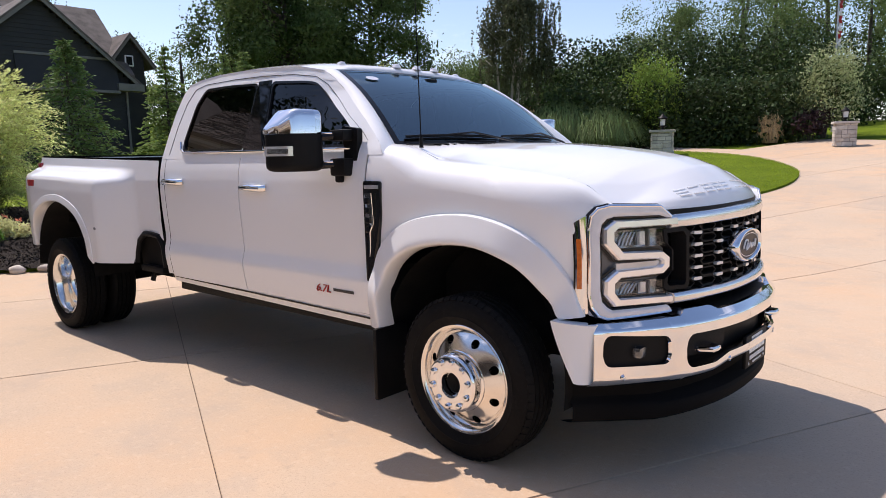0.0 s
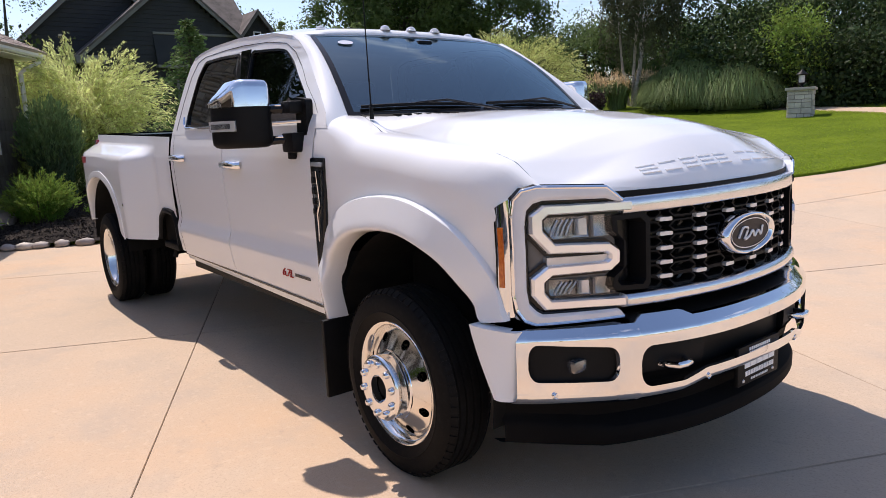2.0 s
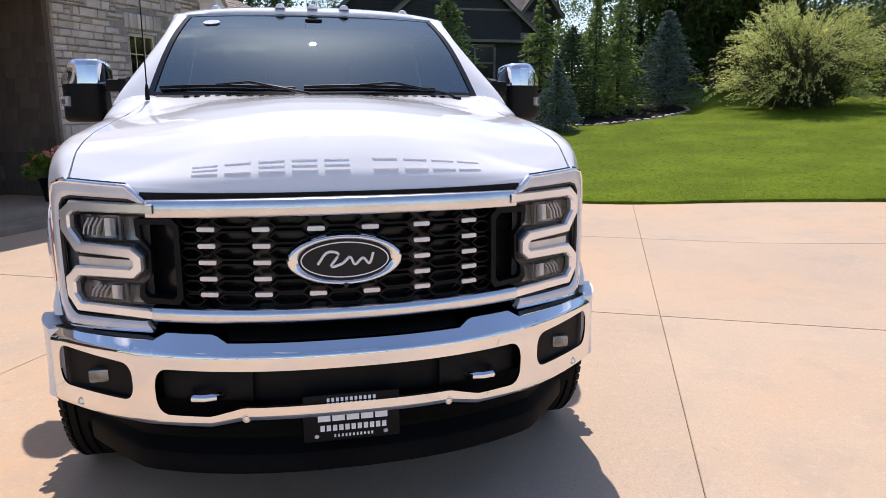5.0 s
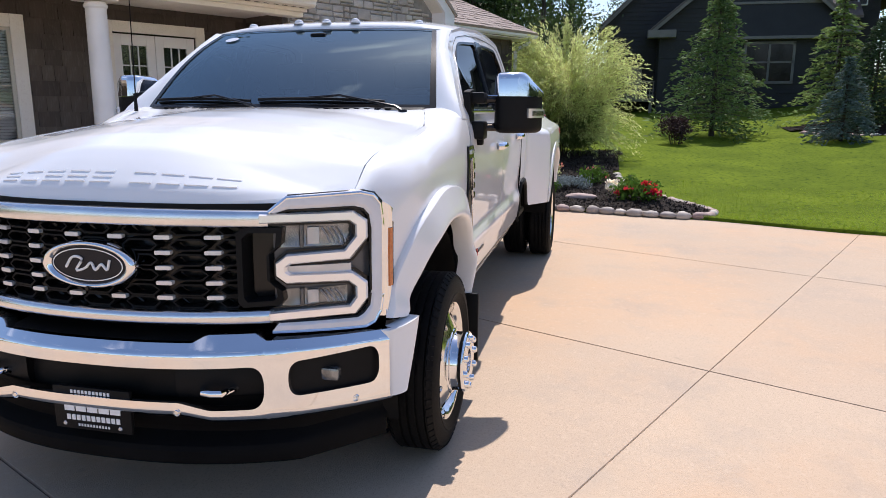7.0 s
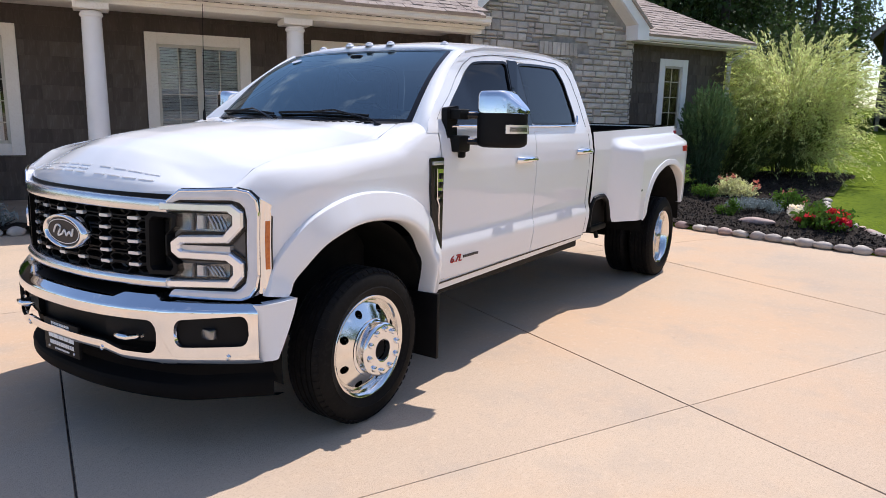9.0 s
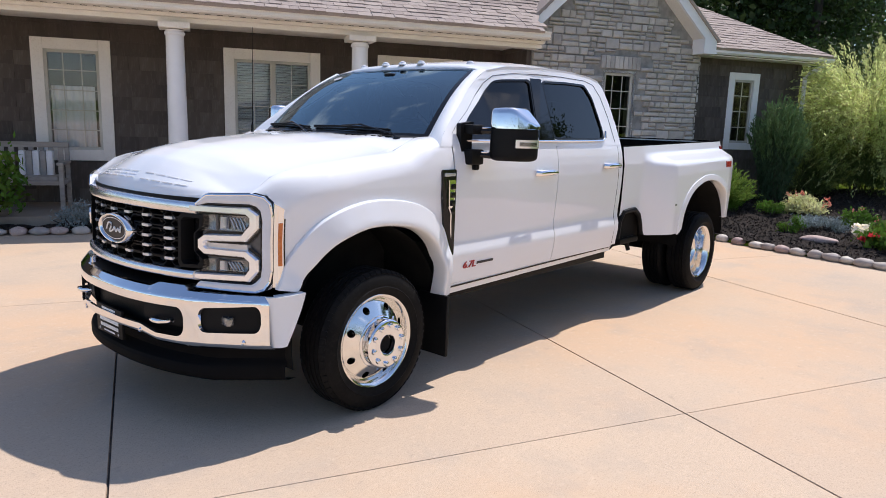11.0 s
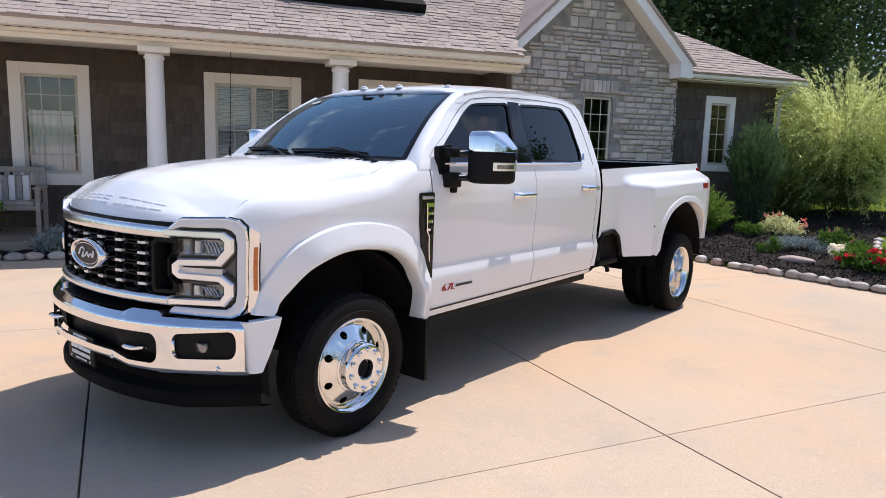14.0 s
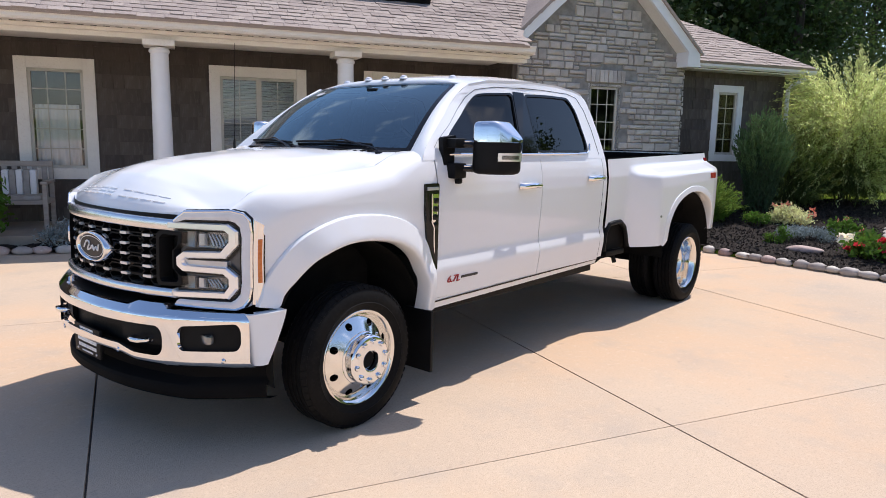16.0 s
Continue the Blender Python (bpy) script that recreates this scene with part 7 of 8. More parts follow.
def conifer(at, r, h, mat, seed, name, label, tiers=26, per=16, size=0.09, droop=0.25, ragged=0.15, clear=0.06, leaves=28):
    """Whorls of needled branches round a straight stem."""
    rng = np.random.default_rng(seed)
    o = plant(name, label, "tree", at)
    bm = bmesh.new()
    tube(bm, [(0, 0, 0), (0, 0, h * 0.5), (0, 0, h)], 0.035 * h ** 0.6, 8, r_end=0.01)
    pts, ups = [], []
    for k in range(tiers):
        f = clear + (1 - clear) * k / tiers
        z = h * f
        reach = r * (1 - f) ** 0.85 + 0.05
        for j in range(max(5, int(per * (1 - 0.6 * f)))):
            a = rng.random() * 6.283
            L = reach * (1 - ragged + 2 * ragged * rng.random())
            d = np.array((math.cos(a), math.sin(a), 0))
            t = rng.random((leaves, 1)) ** 0.7
            p = np.array((0, 0, z)) + d * L * t + np.array((0, 0, 1)) * (L * (0.22 * t - droop * 1.6 * t * t))
            wide = 0.16 * L * (1.15 - t)
            side = np.cross(d, (0, 0, 1))
            p = p + side * wide * rng.normal(size=(leaves, 1)) + rng.normal(size=p.shape) * 0.018 * r
            pts.append(p)
            ups.append(np.repeat((d + np.array((0, 0, -0.1)))[None], leaves, 0))
            if j % 3 == 0:
                tube(bm, [(0, 0, z), tuple(np.array((0, 0, z)) + d * L * 0.8 + np.array((0, 0, L * (0.176 - droop)))) ], 0.012, 4, r_end=0.004)
    part("trunk", bm, BARK, o)
    add_mesh(o, "crown", leaf_mesh("crown", np.concatenate(pts), size, mat, rng, 0.3, np.concatenate(ups) * 1.3, 0.6))
    return o


def grass_clump(at, r, h, mat, n, seed, name, label, width=0.012, fall=0.7, plume=None, kind=""):
    """Arching blades from one root."""
    rng = np.random.default_rng(seed)
    o = plant(name, label, "ornamental grass", at)
    a = rng.random(n) * 6.283
    d = rng.random(n) ** 0.6
    base = np.stack([0.6 * r * d * np.cos(a), 0.6 * r * d * np.sin(a), np.zeros(n)], 1)
    out = np.stack([np.cos(a), np.sin(a), np.zeros(n)], 1)
    H = h * (0.7 + 0.35 * rng.random(n)) * (1 - 0.42 * fall * d ** 3)
    a = a + rng.normal(size=n) * 0.7
    out = np.stack([np.cos(a), np.sin(a), np.zeros(n)], 1)
    mid = base + out * (r * 0.42 * d)[:, None] + np.stack([0 * a, 0 * a, H * (1 - 0.28 * fall * d)], 1)
    tip = base + out * (r * (0.15 + 0.48 * d))[:, None] + np.stack([0 * a, 0 * a, H * (1 - 1.15 * fall * d ** 1.1) + 0.1 * rng.normal(size=n)], 1)
    tip += rng.normal(size=tip.shape) * 0.06 * r
    side = np.stack([-np.sin(a), np.cos(a), 0 * a], 1) * width
    verts = np.stack([base - side, base + side, mid + side, mid - side, tip], 1).reshape(-1, 3)
    faces = []
    for i in range(n):
        k = i * 5
        faces += [(k, k + 1, k + 2, k + 3), (k + 3, k + 2, k + 4)]
    add_mesh(o, "blades", mesh_from("blades", verts.tolist(), faces, mat))
    if plume:
        p = mid[: n // 6][:, None] + rng.normal(size=(n // 6, 14, 3)) * np.array((0.02, 0.02, 0.12)) + np.array((0, 0, 0.2))
        add_mesh(o, "plumes", leaf_mesh("plumes", p.reshape(-1, 3), 0.07, plume, rng, 0.3, np.array((0, 0, 1.5)), 0.5))
    return o


def tree(at, h, crown, mat, seed, name, label, n=5000, size=0.2, trunk=0.18, bark=None, first=0.35, clumps=40, lean=0.0, weep=False):
    """A tapered trunk with limbs, each ending in leaf clumps."""
    rng = np.random.default_rng(seed)
    o = plant(name, label, "tree", at)
    bm = bmesh.new()
    tube(bm, [(0, 0, -0.1), (lean * 0.3, 0, h * 0.35), (lean * 0.7, 0.02 * h, h * 0.65), (lean, 0, h * 0.92)], trunk, 9, r_end=trunk * 0.15)
    centres = []
    for i in range(clumps):
        f = first + (1 - first) * rng.random()
        a = rng.random() * 6.283
        reach = crown * (0.35 + 0.65 * rng.random() ** 0.6) * (1.05 - 0.75 * max(0, (f - 0.6) / 0.4) ** 2)
        s = np.array((lean * f, 0, h * (f - 0.12)))
        e = np.array((lean * f + reach * math.cos(a), reach * math.sin(a), h * f + 0.12 * reach))
        if i % 2 == 0:
            m = (s + e) / 2 + np.array((0, 0, -0.06 * reach))
            tube(bm, [tuple(s), tuple(m), tuple(e)], trunk * 0.3, 5, r_end=0.015)
        centres.append(e)
    part("trunk", bm, bark or BARK, o)
    c = np.array(centres)
    k = rng.integers(0, len(c), n)
    p = c[k] + rng.normal(size=(n, 3)) * np.array((0.15, 0.15, 0.11)) * crown
    up = None
    if weep:
        # hanging strands from every limb's end
        m = clumps * 12
        top = c[rng.integers(0, len(c), m)] + rng.normal(size=(m, 3)) * np.array((0.16, 0.16, 0.08)) * crown
        fall = h * (0.06 + 0.26 * rng.random(m))
        k = rng.integers(0, m, n)
        p = top[k] + rng.normal(size=(n, 3)) * 0.035
        p[:, 2] -= fall[k] * rng.random(n)
        up = np.array((0, 0, -1.2))
    p = p[p[:, 2] > 0.3]
    add_mesh(o, "crown", leaf_mesh("crown", p, size, mat, rng, 0.55, up, 1))
    return o


# beds of bark mulch, edged with river stones
def inside(x, y, poly):
    hit = False
    for (x0, y0), (x1, y1) in zip(poly, poly[1:] + poly[:1]):
        if (y0 > y) != (y1 > y) and x < (x1 - x0) * (y - y0) / (y1 - y0) + x0:
            hit = not hit
    return hit


def mulch_bed(name, label, outline, step, edging, seed, chips=5000, stone_step=0.24):
    rnd = random.Random(seed)
    pts = [tuple(p) for p in outline]
    xs, ys = [p[0] for p in pts], [p[1] for p in pts]
    o = thing(name, label, "flower bed", kind="structure")
    verts, faces, index = [], [], {}
    nx, ny = int((max(xs) - min(xs)) / step) + 2, int((max(ys) - min(ys)) / step) + 2

    def vert(i, j):
        if (i, j) not in index:
            x, y = min(xs) + i * step, min(ys) + j * step
            index[i, j] = len(verts)
            verts.append((x, y, height(x, y) + 0.075 + 0.03 * noise.noise((x * 3, y * 3, 1)) + 0.02 * noise.noise((x * 11, y * 11, 5))))
        return index[i, j]

    for i in range(nx):
        for j in range(ny):
            if inside(min(xs) + (i + 0.5) * step, min(ys) + (j + 0.5) * step, pts):
                faces.append((vert(i, j), vert(i + 1, j), vert(i + 1, j + 1), vert(i, j + 1)))
    ob = new("mulch", mesh_from("mulch", verts, faces, MULCH, True))
    ob.parent = o
    rng = np.random.default_rng(seed)
    p = np.stack([rng.uniform(min(xs), max(xs), chips), rng.uniform(min(ys), max(ys), chips)], 1)
    p = np.array([(x, y, height(x, y) + 0.085 + 0.03 * noise.noise((x * 3, y * 3, 1))) for x, y in p if inside(x, y, pts)])
    ob = tagged(new("bark_chip_scatter", leaf_mesh("bark_chip_scatter", p, 0.055, MULCH_CHIP, rng, 0.3, None, 1)), kind="stuff")
    ob.parent = o
    # edging stones
    k = 0
    for a, b in zip(edging, edging[1:]):
        a, b = Vector(a), Vector(b)
        n = max(1, round((b - a).length / stone_step))
        for i in range(n):
            q = a.lerp(b, (i + 0.5 + rnd.uniform(-0.1, 0.1)) / n)
            bm = bmesh.new()
            bmesh.ops.create_icosphere(bm, subdivisions=2, radius=1.0)
            sx, sy, sz = stone_step * rnd.uniform(0.42, 0.58), rnd.uniform(0.065, 0.10), rnd.uniform(0.045, 0.07)
            sd = rnd.random() * 50
            for v in bm.verts:
                v.co *= 1 + 0.22 * noise.noise(v.co * 1.4 + Vector((sd, 0, 0)))
            turn = math.atan2((b - a).y, (b - a).x) + rnd.uniform(-0.3, 0.3)
            bm.transform(Matrix.Rotation(turn, 4, "Z") @ Matrix.Diagonal((sx, sy, sz, 1)))
            ob = part("edging_stone", bm, PEBBLE_PINK if rnd.random() < 0.35 else PEBBLE, o, angle=70)
            ob.location = (q.x, q.y, height(q.x, q.y) + 0.045)
            k += 1
    return o


H_U, H_N = Vector((math.cos(radians(150.5)), math.sin(radians(150.5)))), Vector((-math.sin(radians(150.5)), math.cos(radians(150.5))))


def at_house(u, n):
    p = H_U * u + H_N * n
    return (p.x, p.y)


bed_edge = [tuple(p) for p in spline([(-9.75, -4.1), (-9.35, -3.0), (-8.85, -2.0), (-8.55, -1.0), (-8.05, -0.2), (-7.72, 0.6), (-7.42, 1.7), (-7.18, 2.8), (-7.35, 3.22), (-7.9, 3.2), (-8.8, 2.82), (-9.7, 2.36), (-10.8, 2.05), (-11.8, 1.95)], 36)]
mulch_bed("corner_flower_bed", "black mulch flower bed edged with pale river stones", bed_edge + [(-13.2, 2.0), (-15.2, 2.1), (-15.5, 1.6), (-15.0, 0.3), (-13.6, -1.4), (-11.4, -2.8), (-10.6, -3.6)], 0.12, bed_edge, 3, 26000)
mulch_bed("porch_flower_bed", "narrow black mulch bed along the porch, edged with stones", [at_house(-9, 5.72), at_house(1.8, 5.72), at_house(1.8, 6.16), at_house(-9, 6.16)], 0.12, [at_house(-9 + 0.5 * i, 5.70) for i in range(22)], 4, 2500)
cb = [tuple(p) for p in spline([(-19.2, 7.2), (-18.2, 7.7), (-17.3, 9.2), (-17.4, 11.0), (-18.2, 12.7), (-19.6, 13.4)], 16)]
mulch_bed("conifer_bed", "dark mulch bed under small conifers, ringed with stones", cb + [(-21.4, 12.4), (-21.6, 9.0), (-20.6, 7.0)], 0.3, cb, 5, 1500, 0.3)

shrub((-9.25, 0.78), 0.17, 0.30, LEAF_GREEN, 1100, 0.04, 21, "flowering_shrub", "small leafy shrub with pale flowers", "shrub", 20, group="bed shrubs")
shrub((-10.7, 0.05), 0.22, 0.34, LEAF_GREEN, 1600, 0.045, 22, "flowering_shrub", "small leafy shrub with pale flowers", "shrub", 25, group="bed shrubs")
a = shrub((-11.3, 0.45), 0.36, 0.42, LEAF_CREAM, 3600, 0.05, 23, "flowering_shrub", "rounded shrub dotted with coral flowers", "shrub", 40, group="bed shrubs")
b = shrub((-10.4, 1.55), 0.24, 0.40, LEAF_GREEN, 1500, 0.05, 24, "flowering_shrub", "small upright leafy shrub with coral buds", "shrub", 20, group="bed shrubs")
for o, r, h, n, mt in ((a, 0.38, 0.46, 160, PETAL_PINK), (b, 0.22, 0.40, 40, PETAL_PINK)):
    rng = np.random.default_rng(5)
    tagged(add_mesh(o, "petals", leaf_mesh("flowers", blob_points(rng, n, (r, r, h * 0.52), 30, 0.08, 0.95, 0.0) + np.array((0, 0, h * 0.5)), 0.035, mt, rng, 0.8)), kind="stuff")
shrub((-9.75, 1.05), 0.34, 0.32, LEAF_SILVER, 3200, 0.05, 25, "silver_mound", "low mound of silver-blue foliage", "shrub", 50, aspect=0.2)
rng = np.random.default_rng(31)
o = shrub((-8.55, 2.22), 0.38, 0.42, LEAF_GREEN, 1300, 0.08, 26, "begonia_clump", "clump of red and white flowers in mulch", "flowers", 30)
tagged(add_mesh(o, "red_petals", leaf_mesh("red_petals", blob_points(rng, 420, (0.34, 0.34, 0.18), 34, 0.08, 0.9, 0.0) + np.array((0.03, 0.05, 0.22)), 0.05, PETAL_RED, rng, 0.9)), kind="stuff")
tagged(add_mesh(o, "white_petals", leaf_mesh("white_petals", blob_points(rng, 160, (0.16, 0.16, 0.14), 12, 0.15, 0.9, 0.0) + np.array((-0.1, -0.32, 0.24)), 0.06, PETAL_WHITE, rng, 0.9)), kind="stuff")
bm = bmesh.new()
bmesh.ops.create_icosphere(bm, subdivisions=3, radius=1.0)
for v in bm.verts:
    v.co *= 1 + 0.2 * noise.noise(v.co * 1.3)
bm.transform(Matrix.Diagonal((0.11, 0.25, 0.055, 1)))
ob = tagged(part("boulder", bm, PEBBLE_PINK, angle=70), "flat pinkish fieldstone lying in the mulch", "rock")
ob.location = (-8.5, 1.35, 0.11)
bm = bmesh.new()
bmesh.ops.create_icosphere(bm, subdivisions=3, radius=1.0)
for v in bm.verts:
    v.co *= 1 + 0.25 * noise.noise(v.co * 1.1 + Vector((9, 0, 0)))
bm.transform(Matrix.Diagonal((0.28, 0.36, 0.24, 1)))
ob = tagged(part("boulder", bm, PEBBLE, angle=70), "rounded grey boulder beside the green shrub", "rock")
ob.location = (-10.9, -1.55, 0.18)

sprays((-12.15, -0.35), 0.60, 2.2, (LEAF_JUNIPER, LEAF_SPRUCE), 40, "columnar_juniper", "upright feathery green juniper by the house corner", "shrub", 420, 60, 0.07, 0.30, 0.035, 0.08, 0.2)
sprays((-10.75, -0.85), 0.55, 0.95, (LEAF_LIME, LEAF_GREEN), 45, "spreading_juniper", "low spreading bright green juniper", "shrub", 300, 44, 0.06, 0.55, 0.035, 0.2, 0.2, 0.35)
shrub((-9.65, -2.25), 0.62, 0.85, LEAF_CREAM, 8000, 0.05, 46, "variegated_shrub", "cream and green variegated shrub under the window", "shrub", 70, inner=LEAF_GREEN)
sprays((-14.55, 0.75), 1.4, 3.6, (LEAF_WILLOW, LEAF_WILLOW_SHADED), 47, "dappled_willow", "large pale yellow-green feathery willow shrub", "shrub", 1250, 110, 0.062, 0.24, 0.06, 0.12, 0.26, 0.20, low_cut=0.28, bright=0.46, droop=0.20, clusters=70)
# Separate plant added to stand for the large willow's low branches.
sprays((-13.75, -0.15), 0.95, 1.9, (LEAF_SHRUB, LEAF_WILLOW_SHADED), 48, "willow_skirt", "low green skirt of the large willow, reaching the juniper", "shrub", 320, 90, 0.07, 0.35, 0.07, 0.08, 0.3, 0.2, low_cut=0.2, bright=0.7)
shrub((-17.3, 3.6), 0.45, 0.85, LEAF_PURPLE, 1800, 0.07, 48, "barberry", "small dark purple barberry", "shrub", 30)
conifer((-19.4, 4.8), 1.9, 4.3, LEAF_FIR, 49, "spruce", "drooping green spruce with loose branches", 30, 16, 0.13, 0.30, 0.3)
conifer((-16.9, 7.6), 0.9, 2.2, LEAF_BLUE, 50, "blue_spruce", "small blue spruce on the lawn", 24, 14, 0.10)
conifer((-19.2, 9.0), 1.15, 3.1, LEAF_SPRUCE, 51, "spruce", "narrow dark green spruce", 28, 16, 0.10, 0.12)
conifer((-19.6, 10.0), 1.2, 4.0, LEAF_LARCH, 52, "fir", "soft green young fir", 26, 13, 0.14, 0.25, 0.4)
conifer((-19.9, 11.0), 1.2, 4.1, LEAF_LARCH, 53, "fir", "soft green young fir", 26, 13, 0.14, 0.25, 0.4)
conifer((-19.5, 12.6), 1.45, 3.4, LEAF_BLUE, 54, "blue_spruce", "dense blue-grey spruce in the mulch bed", 28, 22, 0.10, 0.12)
conifer((-20.6, 8.4), 1.1, 4.3, LEAF_LARCH, 57, "fir", "soft green young fir", 26, 12, 0.14, 0.25, 0.45)
# Lit tips and a shaded inside are coloured in here.
sprays((-16.3, 15.4), 2.2, 3.75, (LEAF_DOGWOOD, LEAF_OLIVE), 55, "dogwood", "large rounded arching yellow-green shrub, its base coloured dark for shade", "shrub", 1050, 84, 0.08, 0.40, 0.085, 0.08, 0.30, 0.18, low_cut=0.26, bright=0.66, droop=0.14, clusters=80)
shrub((-15.5, 18.4), 0.5, 0.95, LEAF_PURPLE, 1600, 0.09, 56, "barberry", "dark round barberry beside tan grasses", "shrub", 30)
for i, (x, y) in enumerate(((-16.0, 19.3), (-15.6, 20.2), (-15.2, 21.6), (-14.6, 22.2))):
    tagged(grass_clump((x, y), 0.55, 1.15, LEAF_GRASS, 700, 60 + i, "feather_grass", "upright tan feather reed grass", 0.012, 0.25, LEAF_TAN), group="tan grasses")
grass_clump((-12.75, 21.0), 1.9, 1.9, LEAF_GRASS, 15000, 65, "maiden_grass", "broad mound of arching green grass", 0.009, 0.8)
grass_clump((-11.3, 21.3), 1.7, 1.7, LEAF_GRASS, 11000, 66, "maiden_grass", "broad mound of arching green grass", 0.009, 0.8)
shrub((-9.6, 22.4), 1.15, 3.3, LEAF_LIME, 9000, 0.10, 67, "lime_shrub", "bright lime green leafy shrub", "shrub", 50)
tree((-15.5, 21.0), 7.2, 1.55, LEAF_OLIVE, 68, "weeping_birch", "dark weeping birch with several pale trunks", 34000, 0.10, 0.07, BIRCH, 0.40, 70, 0.5, True)
bm = bmesh.new()
for i, (x, y, l) in enumerate(((-0.3, 0.1, -0.8), (0.25, -0.15, 0.7), (0.1, 0.3, 0.3))):
    tube(bm, [(x * 0.4, y * 0.4, -0.1), (x + l * 0.3, y, 1.6), (x + l * 0.8, y * 2, 4.6)], 0.075, 8, r_end=0.03)
ob = part("side_trunk", bm, BIRCH, bpy.data.objects["weeping_birch"])

# ---- woods all round, as one mass ----
rng = np.random.default_rng(99)
wood_pts, deep_pts, back_pts = [], [], []
bm_trunks = bmesh.new()


def wood_tree(x, y, h, r, n=4500, dark=False, back=False):
    z0 = height(x, y)
    c = rng.normal(size=(34, 3))
    c /= np.linalg.norm(c, axis=1)[:, None]
    c *= (0.5 + 0.55 * rng.random((34, 1)))
    k = rng.integers(0, 34, n)
    p = (c[k] + rng.normal(size=(n, 3)) * 0.115) * np.array((r, r, h * 0.46)) + np.array((x, y, z0 + h * 0.55))
    # Low crown leaves go to a darker material: shade put into colour.
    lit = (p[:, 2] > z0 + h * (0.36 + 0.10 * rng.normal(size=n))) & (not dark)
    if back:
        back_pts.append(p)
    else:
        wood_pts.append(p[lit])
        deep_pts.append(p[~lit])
    tube(bm_trunks, [(x, y, z0), (x + rng.normal() * 0.3, y + rng.normal() * 0.3, z0 + h * 0.5), (x, y, z0 + h * 0.85)], 0.14 + 0.01 * h, 6, r_end=0.04)


for ring, (dist, hh, step) in enumerate(((37, 6.5, 4.2), (43, 8.0, 4.4), (50, 9.5, 5.0))):
    deg = 72.0
    while deg < 212:
        d = dist * (1 + 0.06 * rng.normal())
        x, y = d * math.cos(radians(deg)), d * math.sin(radians(deg))
        h = hh * (0.8 + 0.4 * rng.random()) * lerp([(72, 1.25), (109, 1.25), (113, 0.95), (117, 0.62), (126, 0.45), (152, 0.42), (160, 1.1), (212, 1.9)], deg)
        if not (-46 < x < -24 and -2 < y < 16):
            wood_tree(x, y, h, 2.6 + 1.6 * rng.random(), 5000 if deg > 163 else 1500 if deg < 92 else (12000, 9000, 5000)[ring], deg > 163)
        deg += math.degrees(step / dist)
for deg in range(212, 432, 8):
    d = 46 + 6 * rng.random()
    wood_tree(d * math.cos(radians(deg)), d * math.sin(radians(deg)), 11 + 5 * rng.random(), 4.2, 800)
# Crowns seen against the light: their darkness is put into the colour.
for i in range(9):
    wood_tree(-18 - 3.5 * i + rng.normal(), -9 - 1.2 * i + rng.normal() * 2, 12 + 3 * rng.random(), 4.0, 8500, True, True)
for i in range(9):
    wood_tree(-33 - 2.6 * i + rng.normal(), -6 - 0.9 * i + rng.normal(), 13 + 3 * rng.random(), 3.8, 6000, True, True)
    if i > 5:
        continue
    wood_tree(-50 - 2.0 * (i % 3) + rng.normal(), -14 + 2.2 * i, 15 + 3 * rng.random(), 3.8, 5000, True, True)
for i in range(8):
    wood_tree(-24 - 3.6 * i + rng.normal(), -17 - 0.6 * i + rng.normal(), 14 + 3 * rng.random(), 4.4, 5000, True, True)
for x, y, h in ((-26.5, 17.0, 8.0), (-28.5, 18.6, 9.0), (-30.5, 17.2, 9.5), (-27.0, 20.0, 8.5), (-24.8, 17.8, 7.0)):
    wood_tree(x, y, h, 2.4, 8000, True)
woods = thing("woods", "mixed green deciduous woods closing the view behind the yard", "woods", kind="stuff")
for nm, arr, mt, sz in (("canopy", wood_pts, LEAF_WOOD, 0.12), ("understorey", deep_pts, LEAF_DEEP, 0.16), ("back_canopy", back_pts, LEAF_SHADE, 0.25)):
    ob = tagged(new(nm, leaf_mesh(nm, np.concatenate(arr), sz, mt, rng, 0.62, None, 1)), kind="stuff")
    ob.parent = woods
tagged(part("woodland_trunks", bm_trunks, BARK, woods), kind="stuff")
# brush under the trees, the shade there put into a near-black leaf colour
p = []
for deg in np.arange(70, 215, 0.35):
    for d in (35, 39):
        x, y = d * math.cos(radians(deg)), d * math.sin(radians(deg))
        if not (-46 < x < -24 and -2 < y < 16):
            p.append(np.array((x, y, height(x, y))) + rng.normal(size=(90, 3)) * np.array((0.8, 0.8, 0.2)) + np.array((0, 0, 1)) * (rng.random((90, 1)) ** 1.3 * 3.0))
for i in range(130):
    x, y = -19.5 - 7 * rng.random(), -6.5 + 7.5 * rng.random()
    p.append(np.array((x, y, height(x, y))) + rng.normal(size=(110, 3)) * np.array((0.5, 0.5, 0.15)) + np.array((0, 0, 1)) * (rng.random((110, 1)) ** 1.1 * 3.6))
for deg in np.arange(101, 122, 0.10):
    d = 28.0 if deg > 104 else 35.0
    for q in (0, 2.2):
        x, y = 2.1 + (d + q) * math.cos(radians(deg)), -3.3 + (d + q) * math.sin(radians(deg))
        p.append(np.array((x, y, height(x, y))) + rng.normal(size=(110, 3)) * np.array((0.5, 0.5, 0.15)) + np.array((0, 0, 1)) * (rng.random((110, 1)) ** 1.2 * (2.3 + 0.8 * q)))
ob = tagged(new("brush", leaf_mesh("brush", np.concatenate(p), 0.14, LEAF_SHADE, rng, 0.6)), kind="stuff")
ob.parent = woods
tree((-25.0, 16.5), 9.5, 3.0, LEAF_WOOD, 70, "shade_tree", "tall dark-leaved shade tree beside the grey house", 34000, 0.15, 0.2, clumps=60)
